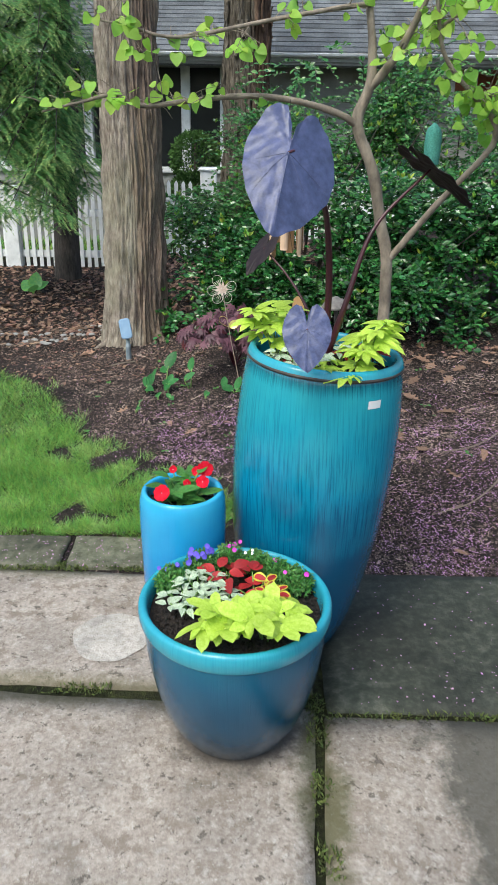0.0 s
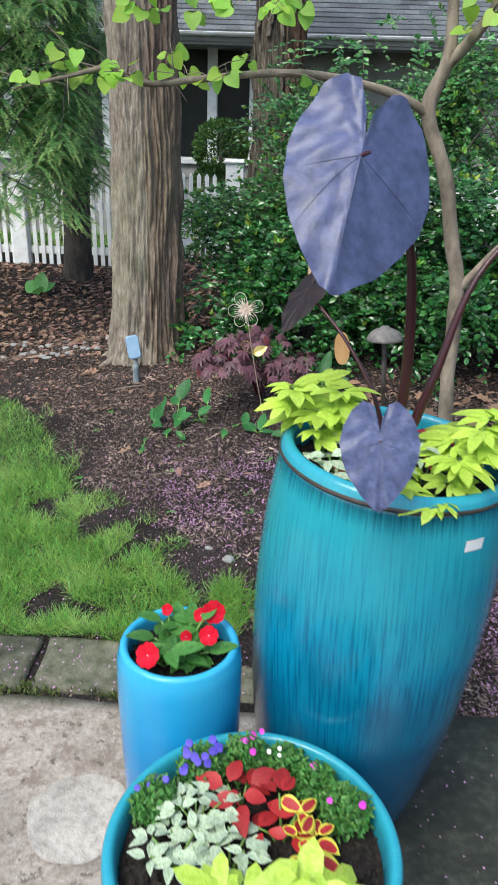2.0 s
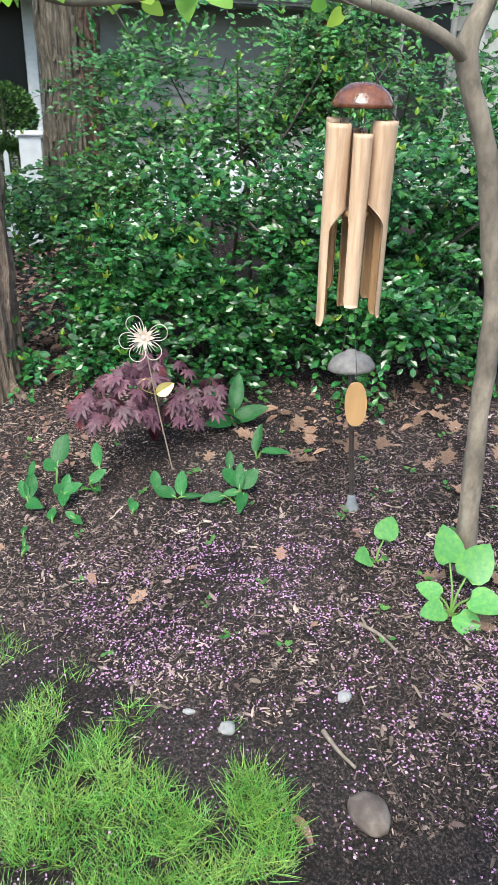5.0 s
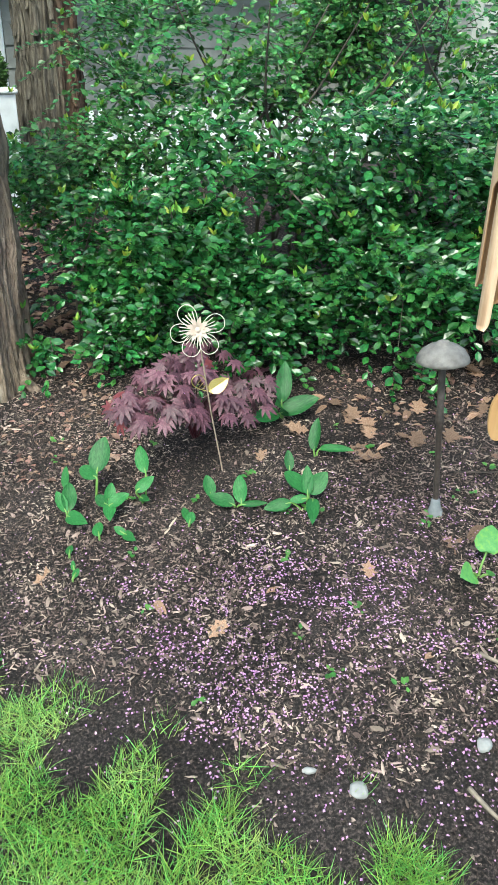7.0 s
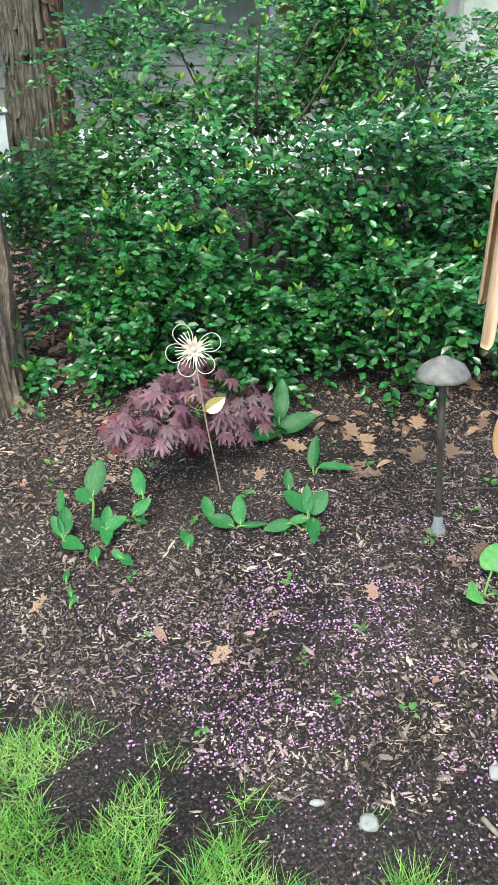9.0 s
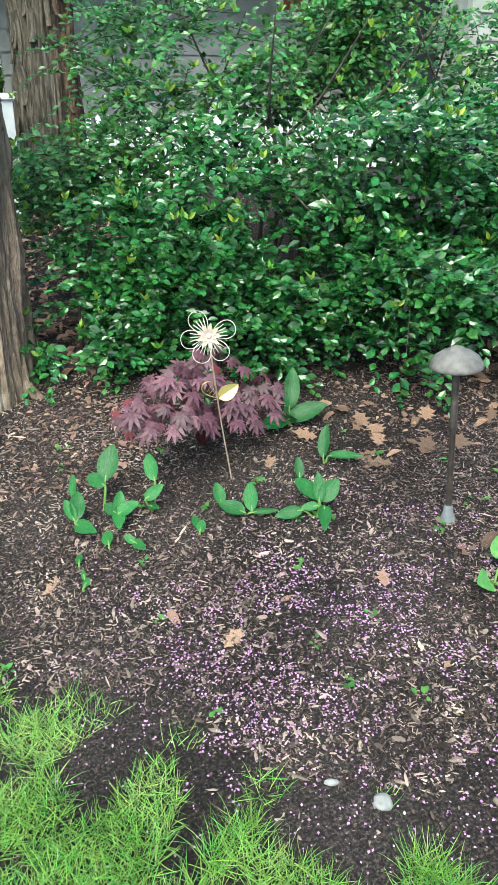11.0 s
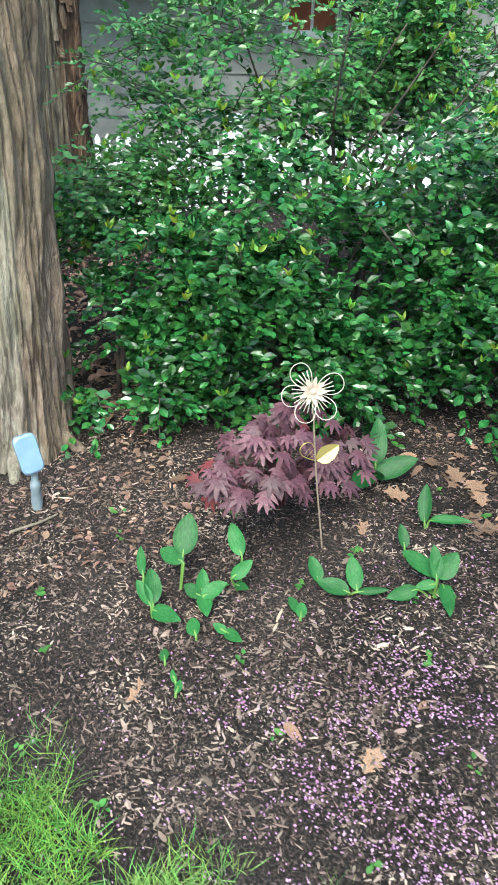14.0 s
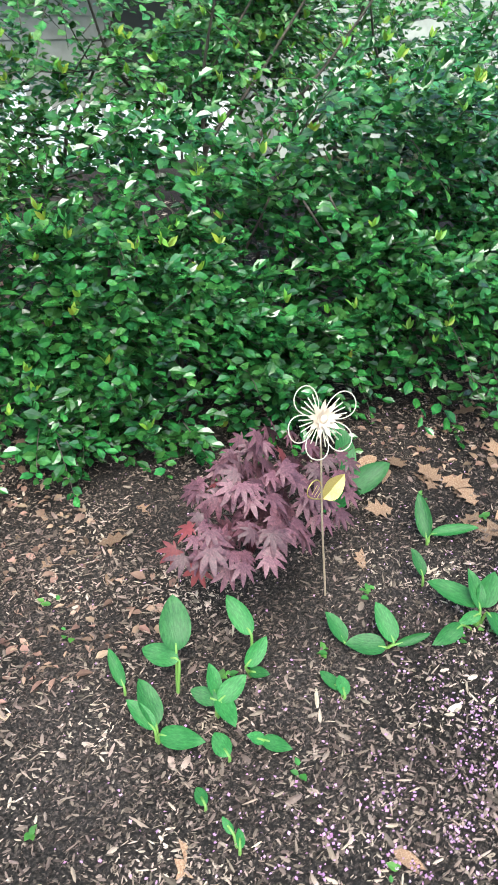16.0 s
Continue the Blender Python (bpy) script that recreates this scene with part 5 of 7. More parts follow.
def lobelia(dx, dy, r, h, n, blooms, label):
    ob = thing("lobelia", label, "plant", pose(cx0 + dx, cy0 + dy, SZ), "lobelia clumps")
    q = np.random.default_rng(int(1000 + dx * 700 + dy * 300))
    an, ra = q.uniform(0, 6.283, n), r * np.sqrt(q.random(n)) * 0.95
    P = np.column_stack((np.cos(an) * ra, np.sin(an) * ra, h * q.random(n) ** 0.6 * (1.05 - 0.55 * (ra / r) ** 2)))
    s = Soup()
    s.scatter(DOT, P, q.normal(size=(n, 3)) + np.array((0, 0, 0.4)), q.normal(size=(n, 3)) * 0.4 + np.array((0, -0.4, 1)), q.uniform(0.007, 0.013, n))
    for _ in range(16):
        e = q.uniform(-1, 1, size=3) * np.array((r * 0.6, r * 0.6, 0)) + np.array((0, 0, h * q.uniform(0.6, 1.0)))
        s.add(*tube([e * np.array((0.3, 0.3, 0)) - np.array((0, 0, 0.01)), e * np.array((0.8, 0.8, 0.6)), e], 0.0008, 3, False))
    part("foliage", s.mesh("foliage", [M_tiny]), ob, kind="stuff")
    for _ in range(blooms[0]):
        p = (q.uniform(-0.7, 0.7) * r, q.uniform(-0.7, 0.7) * r, h * q.uniform(0.75, 1.1))
        bloom(ob, p, q.uniform(0.0058, 0.0085) * (0.6 if blooms[1] is M_whitefl else 1), blooms[1], (q.normal() * 0.5, -0.9, 0.7))
    return ob


lobelia(-0.172, 0.070, 0.046, 0.075, 900, (6, M_bluefl), "trailing lobelia clump with a few blue flowers")
lobelia(-0.098, 0.150, 0.050, 0.075, 800, (22, M_bluefl), "lobelia clump covered in violet-blue flowers")
lobelia(-0.02, 0.175, 0.05, 0.08, 900, (5, M_magfl), "lobelia clump with magenta flowers at the rim")
lobelia(0.055, 0.170, 0.045, 0.065, 850, (3, M_whitefl), "lobelia clump with tiny white flowers at the rim")
lobelia(0.11, 0.135, 0.042, 0.06, 800, (1, M_magfl), "lobelia clump of fine green leaves at the rim")
lobelia(0.160, 0.075, 0.048, 0.075, 950, (2, M_magfl), "bushy lobelia clump with a magenta flower")

# impatiens in the small planter
imp = thing("impatiens", "red flowering impatiens with mid green leaves", "plant", pose(-0.192, 2.0, 0.455))
for k in range(9):
    a = 2 * math.pi * k / 9 + 0.3
    r = 0.025 + 0.05 * prng.random()
    tip = Vector((math.cos(a) * r, math.sin(a) * r, prng.uniform(0.03, 0.085)))
    stem_part(imp, [(tip.x * 0.3, tip.y * 0.3, -0.01), tip * 0.6, tip], [0.003, 0.0026, 0.002], M_stemg, n=4)
    for j in range(6):
        an = a + j * 1.5 + prng.random()
        out = Vector((math.cos(an), math.sin(an), 0.15 + 0.4 * prng.random()))
        part("leaf", ME_green, imp, at=leaf_matrix(tip * (1 - 0.12 * j), out, (0, -0.2, 1), prng.uniform(0.044, 0.074)))
for p, r in (((-0.05, -0.075, 0.065), 0.028), ((0.065, 0.035, 0.09), 0.027), ((0.04, 0.03, 0.085), 0.017), ((0.06, -0.02, 0.075), 0.022), ((0.015, -0.02, 0.07), 0.014), ((-0.03, 0.05, 0.08), 0.014)):
    stem_part(imp, [(p[0] * 0.4, p[1] * 0.4, 0.0), (p[0] * 0.8, p[1] * 0.8, p[2] * 0.6), p], [0.0022, 0.002, 0.0016], M_stemg, n=4)
    bloom(imp, p, r * 0.92, M_redfl, (prng.gauss(0.1, 0.25), -0.8, 0.7), eye=M_whitefl)

# black elephant ear in the tall planter
EAR_OUT = [(0.0, -0.16), (0.03, -0.36), (0.11, -0.56), (0.22, -0.60), (0.36, -0.48), (0.47, -0.25), (0.52, 0.0), (0.49, 0.25), (0.40, 0.50), (0.25, 0.75), (0.09, 0.94), (0.0, 1.0)]


def ear_height(px, py, seed, droop=0.10, fold=0.18, turn=0.0):
    """Relief of the blade: a folded, drooping sheet, puckered between the side veins."""
    r = math.hypot(px, py)
    pucker = (0.010 if seed == 1 else 0.004) * math.sin((py - abs(px) * 0.75) * 24) * min(1, abs(px) * 7) * clamp(1.5 - 1.7 * r, 0.15, 1)
    z = -droop * py * abs(py) + fold * abs(px) * (0.6 - abs(px)) + pucker - (turn * -px if px < 0 else 0)
    return z + 0.035 * r * noise.noise(Vector((px * 4, py * 4, seed))) + 0.006 * noise.noise(Vector((px * 16, py * 16, seed + 4)))


def ear_leaf(name, seed, droop=0.10, fold=0.18, turn=0.0, m=None):
    """A big arrow-shaped leaf with raised ribs, seen from the stalk's point outward."""
    half = EAR_OUT
    ring = [(x, y) for x, y in half] + [(-x, y) for x, y in half[-2:0:-1]]
    fine = []
    for i in range(len(ring)):
        a, b = ring[i], ring[(i + 1) % len(ring)]
        fine += [(a[0] + (b[0] - a[0]) * k / 4, a[1] + (b[1] - a[1]) * k / 4) for k in range(4)]
    n, rings = len(fine), 16
    V, F = [(0, 0, 0)], []
    for j in range(1, rings + 1):
        r = j / rings
        for i, (x, y) in enumerate(fine):
            V.append((x * r, y * r, ear_height(x * r, y * r, seed, droop, fold, turn) + 0.02 * r ** 3 * math.sin(i * 0.9 + seed)))
    for i in range(n):
        F.append((0, 1 + i, 1 + (i + 1) % n))
    for j in range(rings - 1):
        for i in range(n):
            q, w = 1 + j * n + i, 1 + j * n + (i + 1) % n
            F += [(q, q + n, w + n), (q, w + n, w)]
    return make_mesh(name, V, np.array(F), [m or M_ear], True)


ear = thing("elephant_ear", "black elephant ear plant with huge leaves tinted slate by sky sheen", "plant", pose(0, 0, 0))
core = (0.205, 2.115, 0.82)
for att, tip, nrm, L, W, seed, path in (
        ((0.085, 1.95, 1.418), (0.040, 1.815, 1.228), (-0.12, -0.8, 0.55), 0.210, 1.0, 1, [(0.212, 2.09, 1.05), (0.195, 2.07, 1.25), (0.15, 2.02, 1.375), (0.105, 1.975, 1.418)]),
        ((0.138, 1.835, 1.018), (0.140, 1.772, 0.908), (-0.05, -0.9, 0.42), 0.105, 1.12, 2, [(0.19, 2.03, 0.96), (0.165, 1.93, 1.03)]),
        ((0.035, 2.27, 1.145), (-0.035, 2.20, 1.06), (-0.45, -0.35, 0.8), 0.10, 0.75, 3, [(0.17, 2.14, 0.97), (0.11, 2.2, 1.07)]),
        ((0.48, 2.2, 1.37), (0.645, 2.28, 1.265), (0.55, 0.12, 0.82), 0.19, 0.8, 4, [(0.26, 2.1, 1.02), (0.33, 2.14, 1.22)])):
    stem_part(ear, [core, *path, att], [0.0115, 0.0085, 0.0055, 0.003] if seed != 3 else [0.007, 0.0045, 0.0035, 0.0025], M_petiole, "stalk", 10, 20)
    d = Vector(tip) - Vector(att)
    bend = 1.05 if seed == 1 else 0.1
    blade = part("leaf", ear_leaf("leaf", seed, turn=bend, m=M_eardark if seed > 2 else M_ear), ear, at=leaf_matrix(att, d, nrm, L, W))
    if seed < 3:
        for vx, vy in ((0, 0.96), (0.34, 0.56), (-0.34, 0.56), (0.45, 0.18), (-0.45, 0.18)):
            line = []
            for j in range(13):
                u = j / 12
                px, py = vx * u, vy * (0.75 * u + 0.25 * u * u) if vx else vy * u
                line.append((px, py, ear_height(px, py, seed, turn=bend) + 0.002))
            V, F = tube(line, list(np.linspace(0.008 if not vx else 0.0042, 0.001, 13)), 6)
            part("vein", make_mesh("vein", V, F, [M_earvein], True), blade)

BZ = 0.825
leafy("chartreuse_vine", "bright chartreuse sweet potato vine at the tall planter's edge", (0.085, 2.16, BZ), ME_lime, 38, 0.064, 0.175, 0.12, (-0.02, -0.01), 6, "chartreuse vines")
leafy("chartreuse_vine", "bright chartreuse sweet potato vine at the tall planter's edge", (0.315, 2.04, BZ + 0.0), ME_lime, 30, 0.070, 0.155, 0.12, (0.01, 0.0), 5, "chartreuse vines")
leafy("chartreuse_vine", "bright chartreuse sweet potato vine at the tall planter's edge", (0.25, 1.98, BZ + 0.0), ME_lime, 14, 0.06, 0.075, 0.10, (0.0, -0.01), 4, "chartreuse vines")
leafy("polka_dot_plant", "white splashed polka dot plant at the tall planter's edge", (0.10, 2.045, BZ), ME_white, 22, 0.042, 0.085, 0.09, (0, 0), 5, "polka dot plants")
leafy("polka_dot_plant", "white splashed polka dot plant at the tall planter's edge", (0.155, 1.985, BZ), ME_white, 18, 0.04, 0.08, 0.08, (0, 0), 4, "polka dot plants")
leafy("polka_dot_plant", "white splashed polka dot plant at the tall planter's edge", (0.26, 2.06, BZ), ME_white, 16, 0.04, 0.085, 0.08, (0, 0), 4, "polka dot plants")
leafy("coleus", "red coleus with velvety pointed leaves in dark soil", (0.31, 2.13, BZ), ME_red, 14, 0.055, 0.085, 0.08, (0, 0), 4, "coleus plants")
leafy("coleus", "red coleus with velvety pointed leaves in dark soil", (0.135, 2.06, BZ), ME_red, 8, 0.05, 0.06, 0.06, (0, 0), 3, "coleus plants")
leafy("coleus", "coleus with red leaves boldly edged in yellow", (0.165, 2.2, BZ), ME_edged, 12, 0.05, 0.085, 0.07, (0, 0), 3, "coleus plants")

# ---------------------------------------------------------------- wind chime
M_bamboo = mat("pale bamboo", [(0.40, 0.24, 0.145), (0.56, 0.38, 0.25), (0.66, 0.49, 0.35)], scale=20, stretch=(3, 3, 0.25), rough=0.45, bump=0.12, rnd=0.12)
M_bambin = mat("bamboo inside", [(0.24, 0.13, 0.06), (0.36, 0.21, 0.10)], scale=20, stretch=(3, 3, 0.3), rough=0.7, bump=0.2)
M_coco = mat("varnished coconut shell", [(0.06, 0.018, 0.012), (0.15, 0.05, 0.025), (0.25, 0.10, 0.05)], scale=35, rough=0.22, bump=0.2, coat=0.5)
M_string = mat("dark cord", [(0.03, 0.03, 0.03), (0.06, 0.055, 0.05)], scale=60, rough=0.8, bump=0.2)
M_sail = mat("light wood", [(0.40, 0.22, 0.09), (0.55, 0.33, 0.15)], scale=14, stretch=(2, 2, 0.3), rough=0.5, bump=0.1)
CH = (0.147, 3.285, 1.372)
chime = thing("wind_chime", "bamboo wind chime with coconut shell cap hanging from a branch", "wind chime", pose(*CH, 0, 0, -16))
V, F = lathe([(0.0005, 0.046), (0.016, 0.045), (0.034, 0.040), (0.050, 0.027), (0.060, 0.010), (0.063, 0.0), (0.060, 0.0), (0.048, 0.022), (0.03, 0.034), (0.0005, 0.04)], 40)
part("cap", make_mesh("cap", V, np.array(F), [M_coco], True), chime, "glossy coconut shell cap")


def bamboo_tube(L, r, cut, face, seed):
    """A bamboo pipe whose lower part is cut away to a half shell, with a node ring near the top."""
    nv, na, th = 40, 20, 0.0045
    V, F, MI = [], [], []
    for k, off in ((0, 0.0), (1, -th)):
        for j in range(nv + 1):
            v = j / nv
            z = -L * v
            t = clamp((v - cut) / 0.09, 0, 1)
            half = math.pi * (1 - 0.56 * t ** 0.6)
            bulge = 0.0016 * math.exp(-((v - 0.035) / 0.006) ** 2) if k == 0 else 0
            end = max(0, v - 0.95) / 0.05
            half *= 1 - 0.25 * end * end
            for i in range(na + 1):
                a = face + half * (2 * i / na - 1)
                rr = r * (1 - 0.10 * v) + off + bulge
                V.append((rr * math.cos(a), rr * math.sin(a), z))
    n1, m = (nv + 1) * (na + 1), na + 1
    for j in range(nv):
        for i in range(na):
            a = j * m + i
            F.append((a, a + m, a + m + 1, a + 1))
            MI.append(0)
            b = n1 + a
            F.append((b, b + 1, b + m + 1, b + m))
            MI.append(1)
        for i in (0, na):
            a = j * m + i
            F.append((a, a + m, n1 + a + m, n1 + a))
            MI.append(1)
    for j in (0, nv):
        for i in range(na):
            a = j * m + i
            F.append((a, a + 1, n1 + a + 1, n1 + a))
            MI.append(0)
    return make_mesh("tube", V, np.array(F), [M_bamboo, M_bambin], True, MI)


for k in range(6):
    a = radians(-150 + 60 * k)
    L = (0.405, 0.34, 0.39, 0.36, 0.375, 0.35)[k]
    top = (-0.028, -0.045, -0.022, -0.03, -0.04, -0.02)[k]
    r = (0.0255, 0.019, 0.0245, 0.022, 0.02, 0.022)[k]
    x, y = 0.052 * math.cos(a), 0.050 * math.sin(a)
    tb = part("tube", bamboo_tube(L, r, 0.40, a + (-0.7, 0.25, 0.75, 0.5, 0, -0.5)[k], k), chime, at=pose(x, y, top, 0, 0, 0))
    Vs, Fs = tube([(0, 0, -0.012), (-0.1 * x, -0.1 * y, -top)], 0.0009, 4)
    part("cord", make_mesh("cord", Vs, Fs, [M_string]), tb)
V, F = lathe([(0.0005, 0.006), (0.03, 0.006), (0.032, 0.003), (0.032, -0.003), (0.03, -0.006), (0.0005, -0.006)], 24)
part("striker", make_mesh("striker", V, np.array(F), [M_sail], True), chime, "round wooden striker", at=pose(0, 0, -0.20))
Vs, Fs = tube([(0, 0, 0.04), (0, 0, -0.25), (0.045, 0.058, -0.60)], 0.0009, 4)
part("cord", make_mesh("cord", Vs, Fs, [M_string]), chime)
Vs, Fs = tube([(0, 0, 0.04), (0.0, -0.01, 0.185)], 0.001, 4)
part("hanger_cord", make_mesh("hanger_cord", Vs, Fs, [M_string]), chime)
SV, SF = [], []
ns = 28
for y in (-0.003, 0.003):
    for i in range(ns):
        a = 2 * math.pi * i / ns
        w = 0.0265 * abs(math.sin(a)) ** 0.75 * (1 if math.sin(a) > 0 else -1)
        SV.append((w, y, 0.058 * math.cos(a)))
SF = [list(range(ns)), list(range(2 * ns - 1, ns - 1, -1))] + [[i, ns + i, ns + (i + 1) % ns, (i + 1) % ns] for i in range(ns)]
part("sail", make_mesh("sail", SV, SF, [M_sail]), chime, "oval wooden sail", at=pose(0.047, 0.060, -0.655, 4, -4, 0))

# ---------------------------------------------------------------- path light
M_bronze = mat("weathered bronze paint", [(0.12, 0.105, 0.095), (0.19, 0.17, 0.155), (0.25, 0.23, 0.21)], scale=40, rough=0.6, bump=0.15, blotch=0.2, bscale=15)
M_post = mat("dark bronze metal", [(0.028, 0.021, 0.018), (0.055, 0.042, 0.036), (0.10, 0.08, 0.07)], scale=40, rough=0.5, bump=0.12, blotch=0.3, bscale=15)
M_clear = mat("clear grey plastic", [(0.16, 0.17, 0.18), (0.26, 0.27, 0.28)], scale=30, rough=0.25, bump=0.1)
light = thing("path_light", "bronze mushroom-shaped garden path light on a thin post", "lamp", pose(0.462, 3.85, 0.095, -5.0, -3.0, 0))
V, F = lathe([(0.0005, 0.560), (0.012, 0.559), (0.018, 0.556), (0.020, 0.551), (0.040, 0.545), (0.062, 0.530), (0.074, 0.510), (0.076, 0.500), (0.073, 0.498), (0.060, 0.515), (0.03, 0.53), (0.0005, 0.535)], 40)
part("shade", make_mesh("shade", V, np.array(F), [M_bronze], True), light, "domed bronze shade")
V, F = lathe([(0.0105, 0.53), (0.0105, 0.335), (0.0125, 0.33), (0.013, 0.315), (0.0115, 0.305), (0.009, 0.30), (0.009, 0.03)], 18)
part("post", make_mesh("post", V, np.array(F), [M_post], True), light, "dark brown metal post")
V, F = lathe([(0.0105, 0.055), (0.014, 0.05), (0.016, 0.03), (0.023, 0.012), (0.024, -0.01)], 18)
part("collar", make_mesh("collar", V, np.array(F), [M_clear], True), light, "clear plastic collar")
V, F = lathe([(0.010, 0.02), (0.012, 0.0), (0.011, -0.05), (0.002, -0.14)], 10)
part("stake", make_mesh("stake", V, np.array(F), [M_sail], True), light)

# ---------------------------------------------------------------- wire flower stake
M_wire = mat("cream painted wire", [(0.48, 0.43, 0.35), (0.6, 0.55, 0.46)], scale=50, rough=0.4, bump=0.1)
M_rod = mat("rusty wire rod", [(0.35, 0.27, 0.2), (0.5, 0.4, 0.3)], scale=60, rough=0.5, bump=0.15, metallic=0.3)
M_gold = mat("gilded metal leaf", [(0.5, 0.38, 0.10), (0.68, 0.55, 0.22)], scale=30, rough=0.35, bump=0.1, metallic=0.7)
M_blush = mat("blush enamel petal", [(0.50, 0.39, 0.32), (0.60, 0.50, 0.42)], scale=40, rough=0.45, bump=0.05)
stake = thing("flower_stake", "wire flower garden stake with cream petals and gilded leaf", "garden stake", pose(-0.065, 4.375, 0.035))
HEADP = Vector((-0.097, -0.046, 0.555))
stem_part(stake, [(0.01, 0.005, -0.12), (0, 0, 0), HEADP * 0.5 + Vector((-0.004, 0, 0)), HEADP], [0.0028, 0.0026, 0.0024], M_rod, "rod", 6, 16)
fn = Vector((-0.22, -0.9, 0.34)).normalized()
fx = Vector((0, 0, 1)).cross(fn).normalized()
fy = fn.cross(fx)
for k in range(5):
    a0 = radians((125, 190, 248, 306, 20)[k])
    loop = []
    out, across = fx * math.cos(a0) + fy * math.sin(a0), fy * math.cos(a0) - fx * math.sin(a0)
    for j in range(21):
        ph = math.pi + 2 * math.pi * j / 20
        loop.append(HEADP + out * (0.050 + 0.036 * math.cos(ph)) + across * (0.027 * math.sin(ph) * (1 + 0.25 * math.cos(ph))) + fn * 0.012 * (0.5 + 0.5 * math.cos(ph)))
    V, F = tube(loop, 0.0013, 5)
    pt = part("petal", make_mesh("petal", V, F, [M_wire], True), stake, "open wire petal")
    for q in (-0.32, -0.1, 0.1, 0.32):
        e = HEADP + (fx * math.cos(a0 + q) + fy * math.sin(a0 + q)) * 0.058 + fn * 0.01
        V, F = tube([HEADP, e], 0.0014, 4)
        part("stamen", make_mesh("stamen", V, F, [M_wire], True), pt)
ME_blush = tpl_mesh("inner_petal", leaf_template(0.34, 0.2, -0.2, 3), M_blush)
for k in range(18):
    a = 2 * math.pi * k / 9 + (0.35 if k > 8 else 0)
    d = (fx * math.cos(a) + fy * math.sin(a)) + fn * (0.5 if k > 8 else 0.12)
    part("inner_petal", ME_blush, stake, at=leaf_matrix(HEADP + fn * 0.004, d, fn, 0.030 if k > 8 else 0.043))
V, F = lathe([(0.0005, 0.006), (0.006, 0.005), (0.009, 0.0)], 12)
part("button", make_mesh("button", V, np.array(F), [M_blush], True), stake, at=Matrix.Translation(HEADP + fn * 0.014) @ fn.to_track_quat('Z', 'Y').to_matrix().to_4x4())
lp = HEADP * 0.60
GOLD = leaf_template(0.62, 0.25, 0.1, 8, wave=0.018)
gl = part("leaf", tpl_mesh("leaf", GOLD, M_gold, False), stake, "gilded embossed leaf", at=leaf_matrix(lp, (0.85, -0.1, 0.55), (-0.2, -0.9, 0.4), 0.078))
wl = []
for j in range(21):
    u = j / 20
    s = 0.021 * math.sin(2 * math.pi * u)
    wl.append(lp + Vector((-0.62, -0.1, 0.75)).normalized() * 0.08 * math.sin(math.pi * u) + Vector((0.75, 0, 0.62)).normalized() * s)
V, F = tube(wl, 0.0017, 4)
wo = part("leaf", make_mesh("wire_leaf", V, F, [M_gold], True), stake, "open wire leaf")
for q in (0.35, 0.55, 0.75):
    V, F = tube([lp + Vector((-0.62, -0.1, 0.75)).normalized() * 0.066 * q - Vector((0.75, 0, 0.62)).normalized() * 0.012, lp + Vector((-0.62, -0.1, 0.75)).normalized() * 0.066 * q * 1.1 + Vector((0.75, 0, 0.62)).normalized() * 0.012], 0.0008, 3)
    part("vein", make_mesh("vein", V, F, [M_gold]), wo)

# ---------------------------------------------------------------- solar spotlight at the tree
# the reflected sky's pale blue is put into the panel's base colour
M_bluep = mat("sky-tinted plastic", [(0.20, 0.32, 0.48), (0.28, 0.41, 0.56)], scale=12, rough=0.15, bump=0.02, coat=0.5)
M_greyp = mat("grey plastic", [(0.16, 0.2, 0.23), (0.26, 0.31, 0.34)], scale=25, rough=0.4, bump=0.1)
solar = thing("solar_spotlight", "small pale blue solar spotlight on a grey stake", "lamp", pose(-0.825, 5.03, -0.035))


def rounded_panel(w, h, t, r):
    V, F = [], []
    ring = []
    for cx, cy, a0 in ((w - r, h - r, 0), (-w + r, h - r, 90), (-w + r, -h + r, 180), (w - r, -h + r, 270)):
        for j in range(5):
            a = radians(a0 + 22.5 * j)
            ring.append((cx + r * math.cos(a), cy + r * math.sin(a)))
    n = len(ring)
    for s, y in ((0.9, -t), (1.0, -t * 0.6), (1.0, t * 0.6), (0.9, t)):
        V += [(x * s, y, z * s) for x, z in ring]
    for k in range(3):
        F += [(k * n + i, k * n + (i + 1) % n, (k + 1) * n + (i + 1) % n, (k + 1) * n + i) for i in range(n)]
    F += [tuple(range(n))[::-1], tuple(range(3 * n, 4 * n))]
    return V, F


V, F = rounded_panel(0.038, 0.068, 0.014, 0.02)
part("panel", make_mesh("panel", V, F, [M_bluep]), solar, "solar panel head with the sky's pale blue in its colour", at=pose(-0.012, 0, 0.205, -14, -8, 12))
V, F = lathe([(0.012, 0.135), (0.012, 0.10), (0.017, 0.095), (0.019, 0.075), (0.017, 0.07), (0.02, 0.03), (0.017, -0.03), (0.003, -0.1)], 14)
part("stake", make_mesh("stake", V, np.array(F), [M_greyp], True), solar)

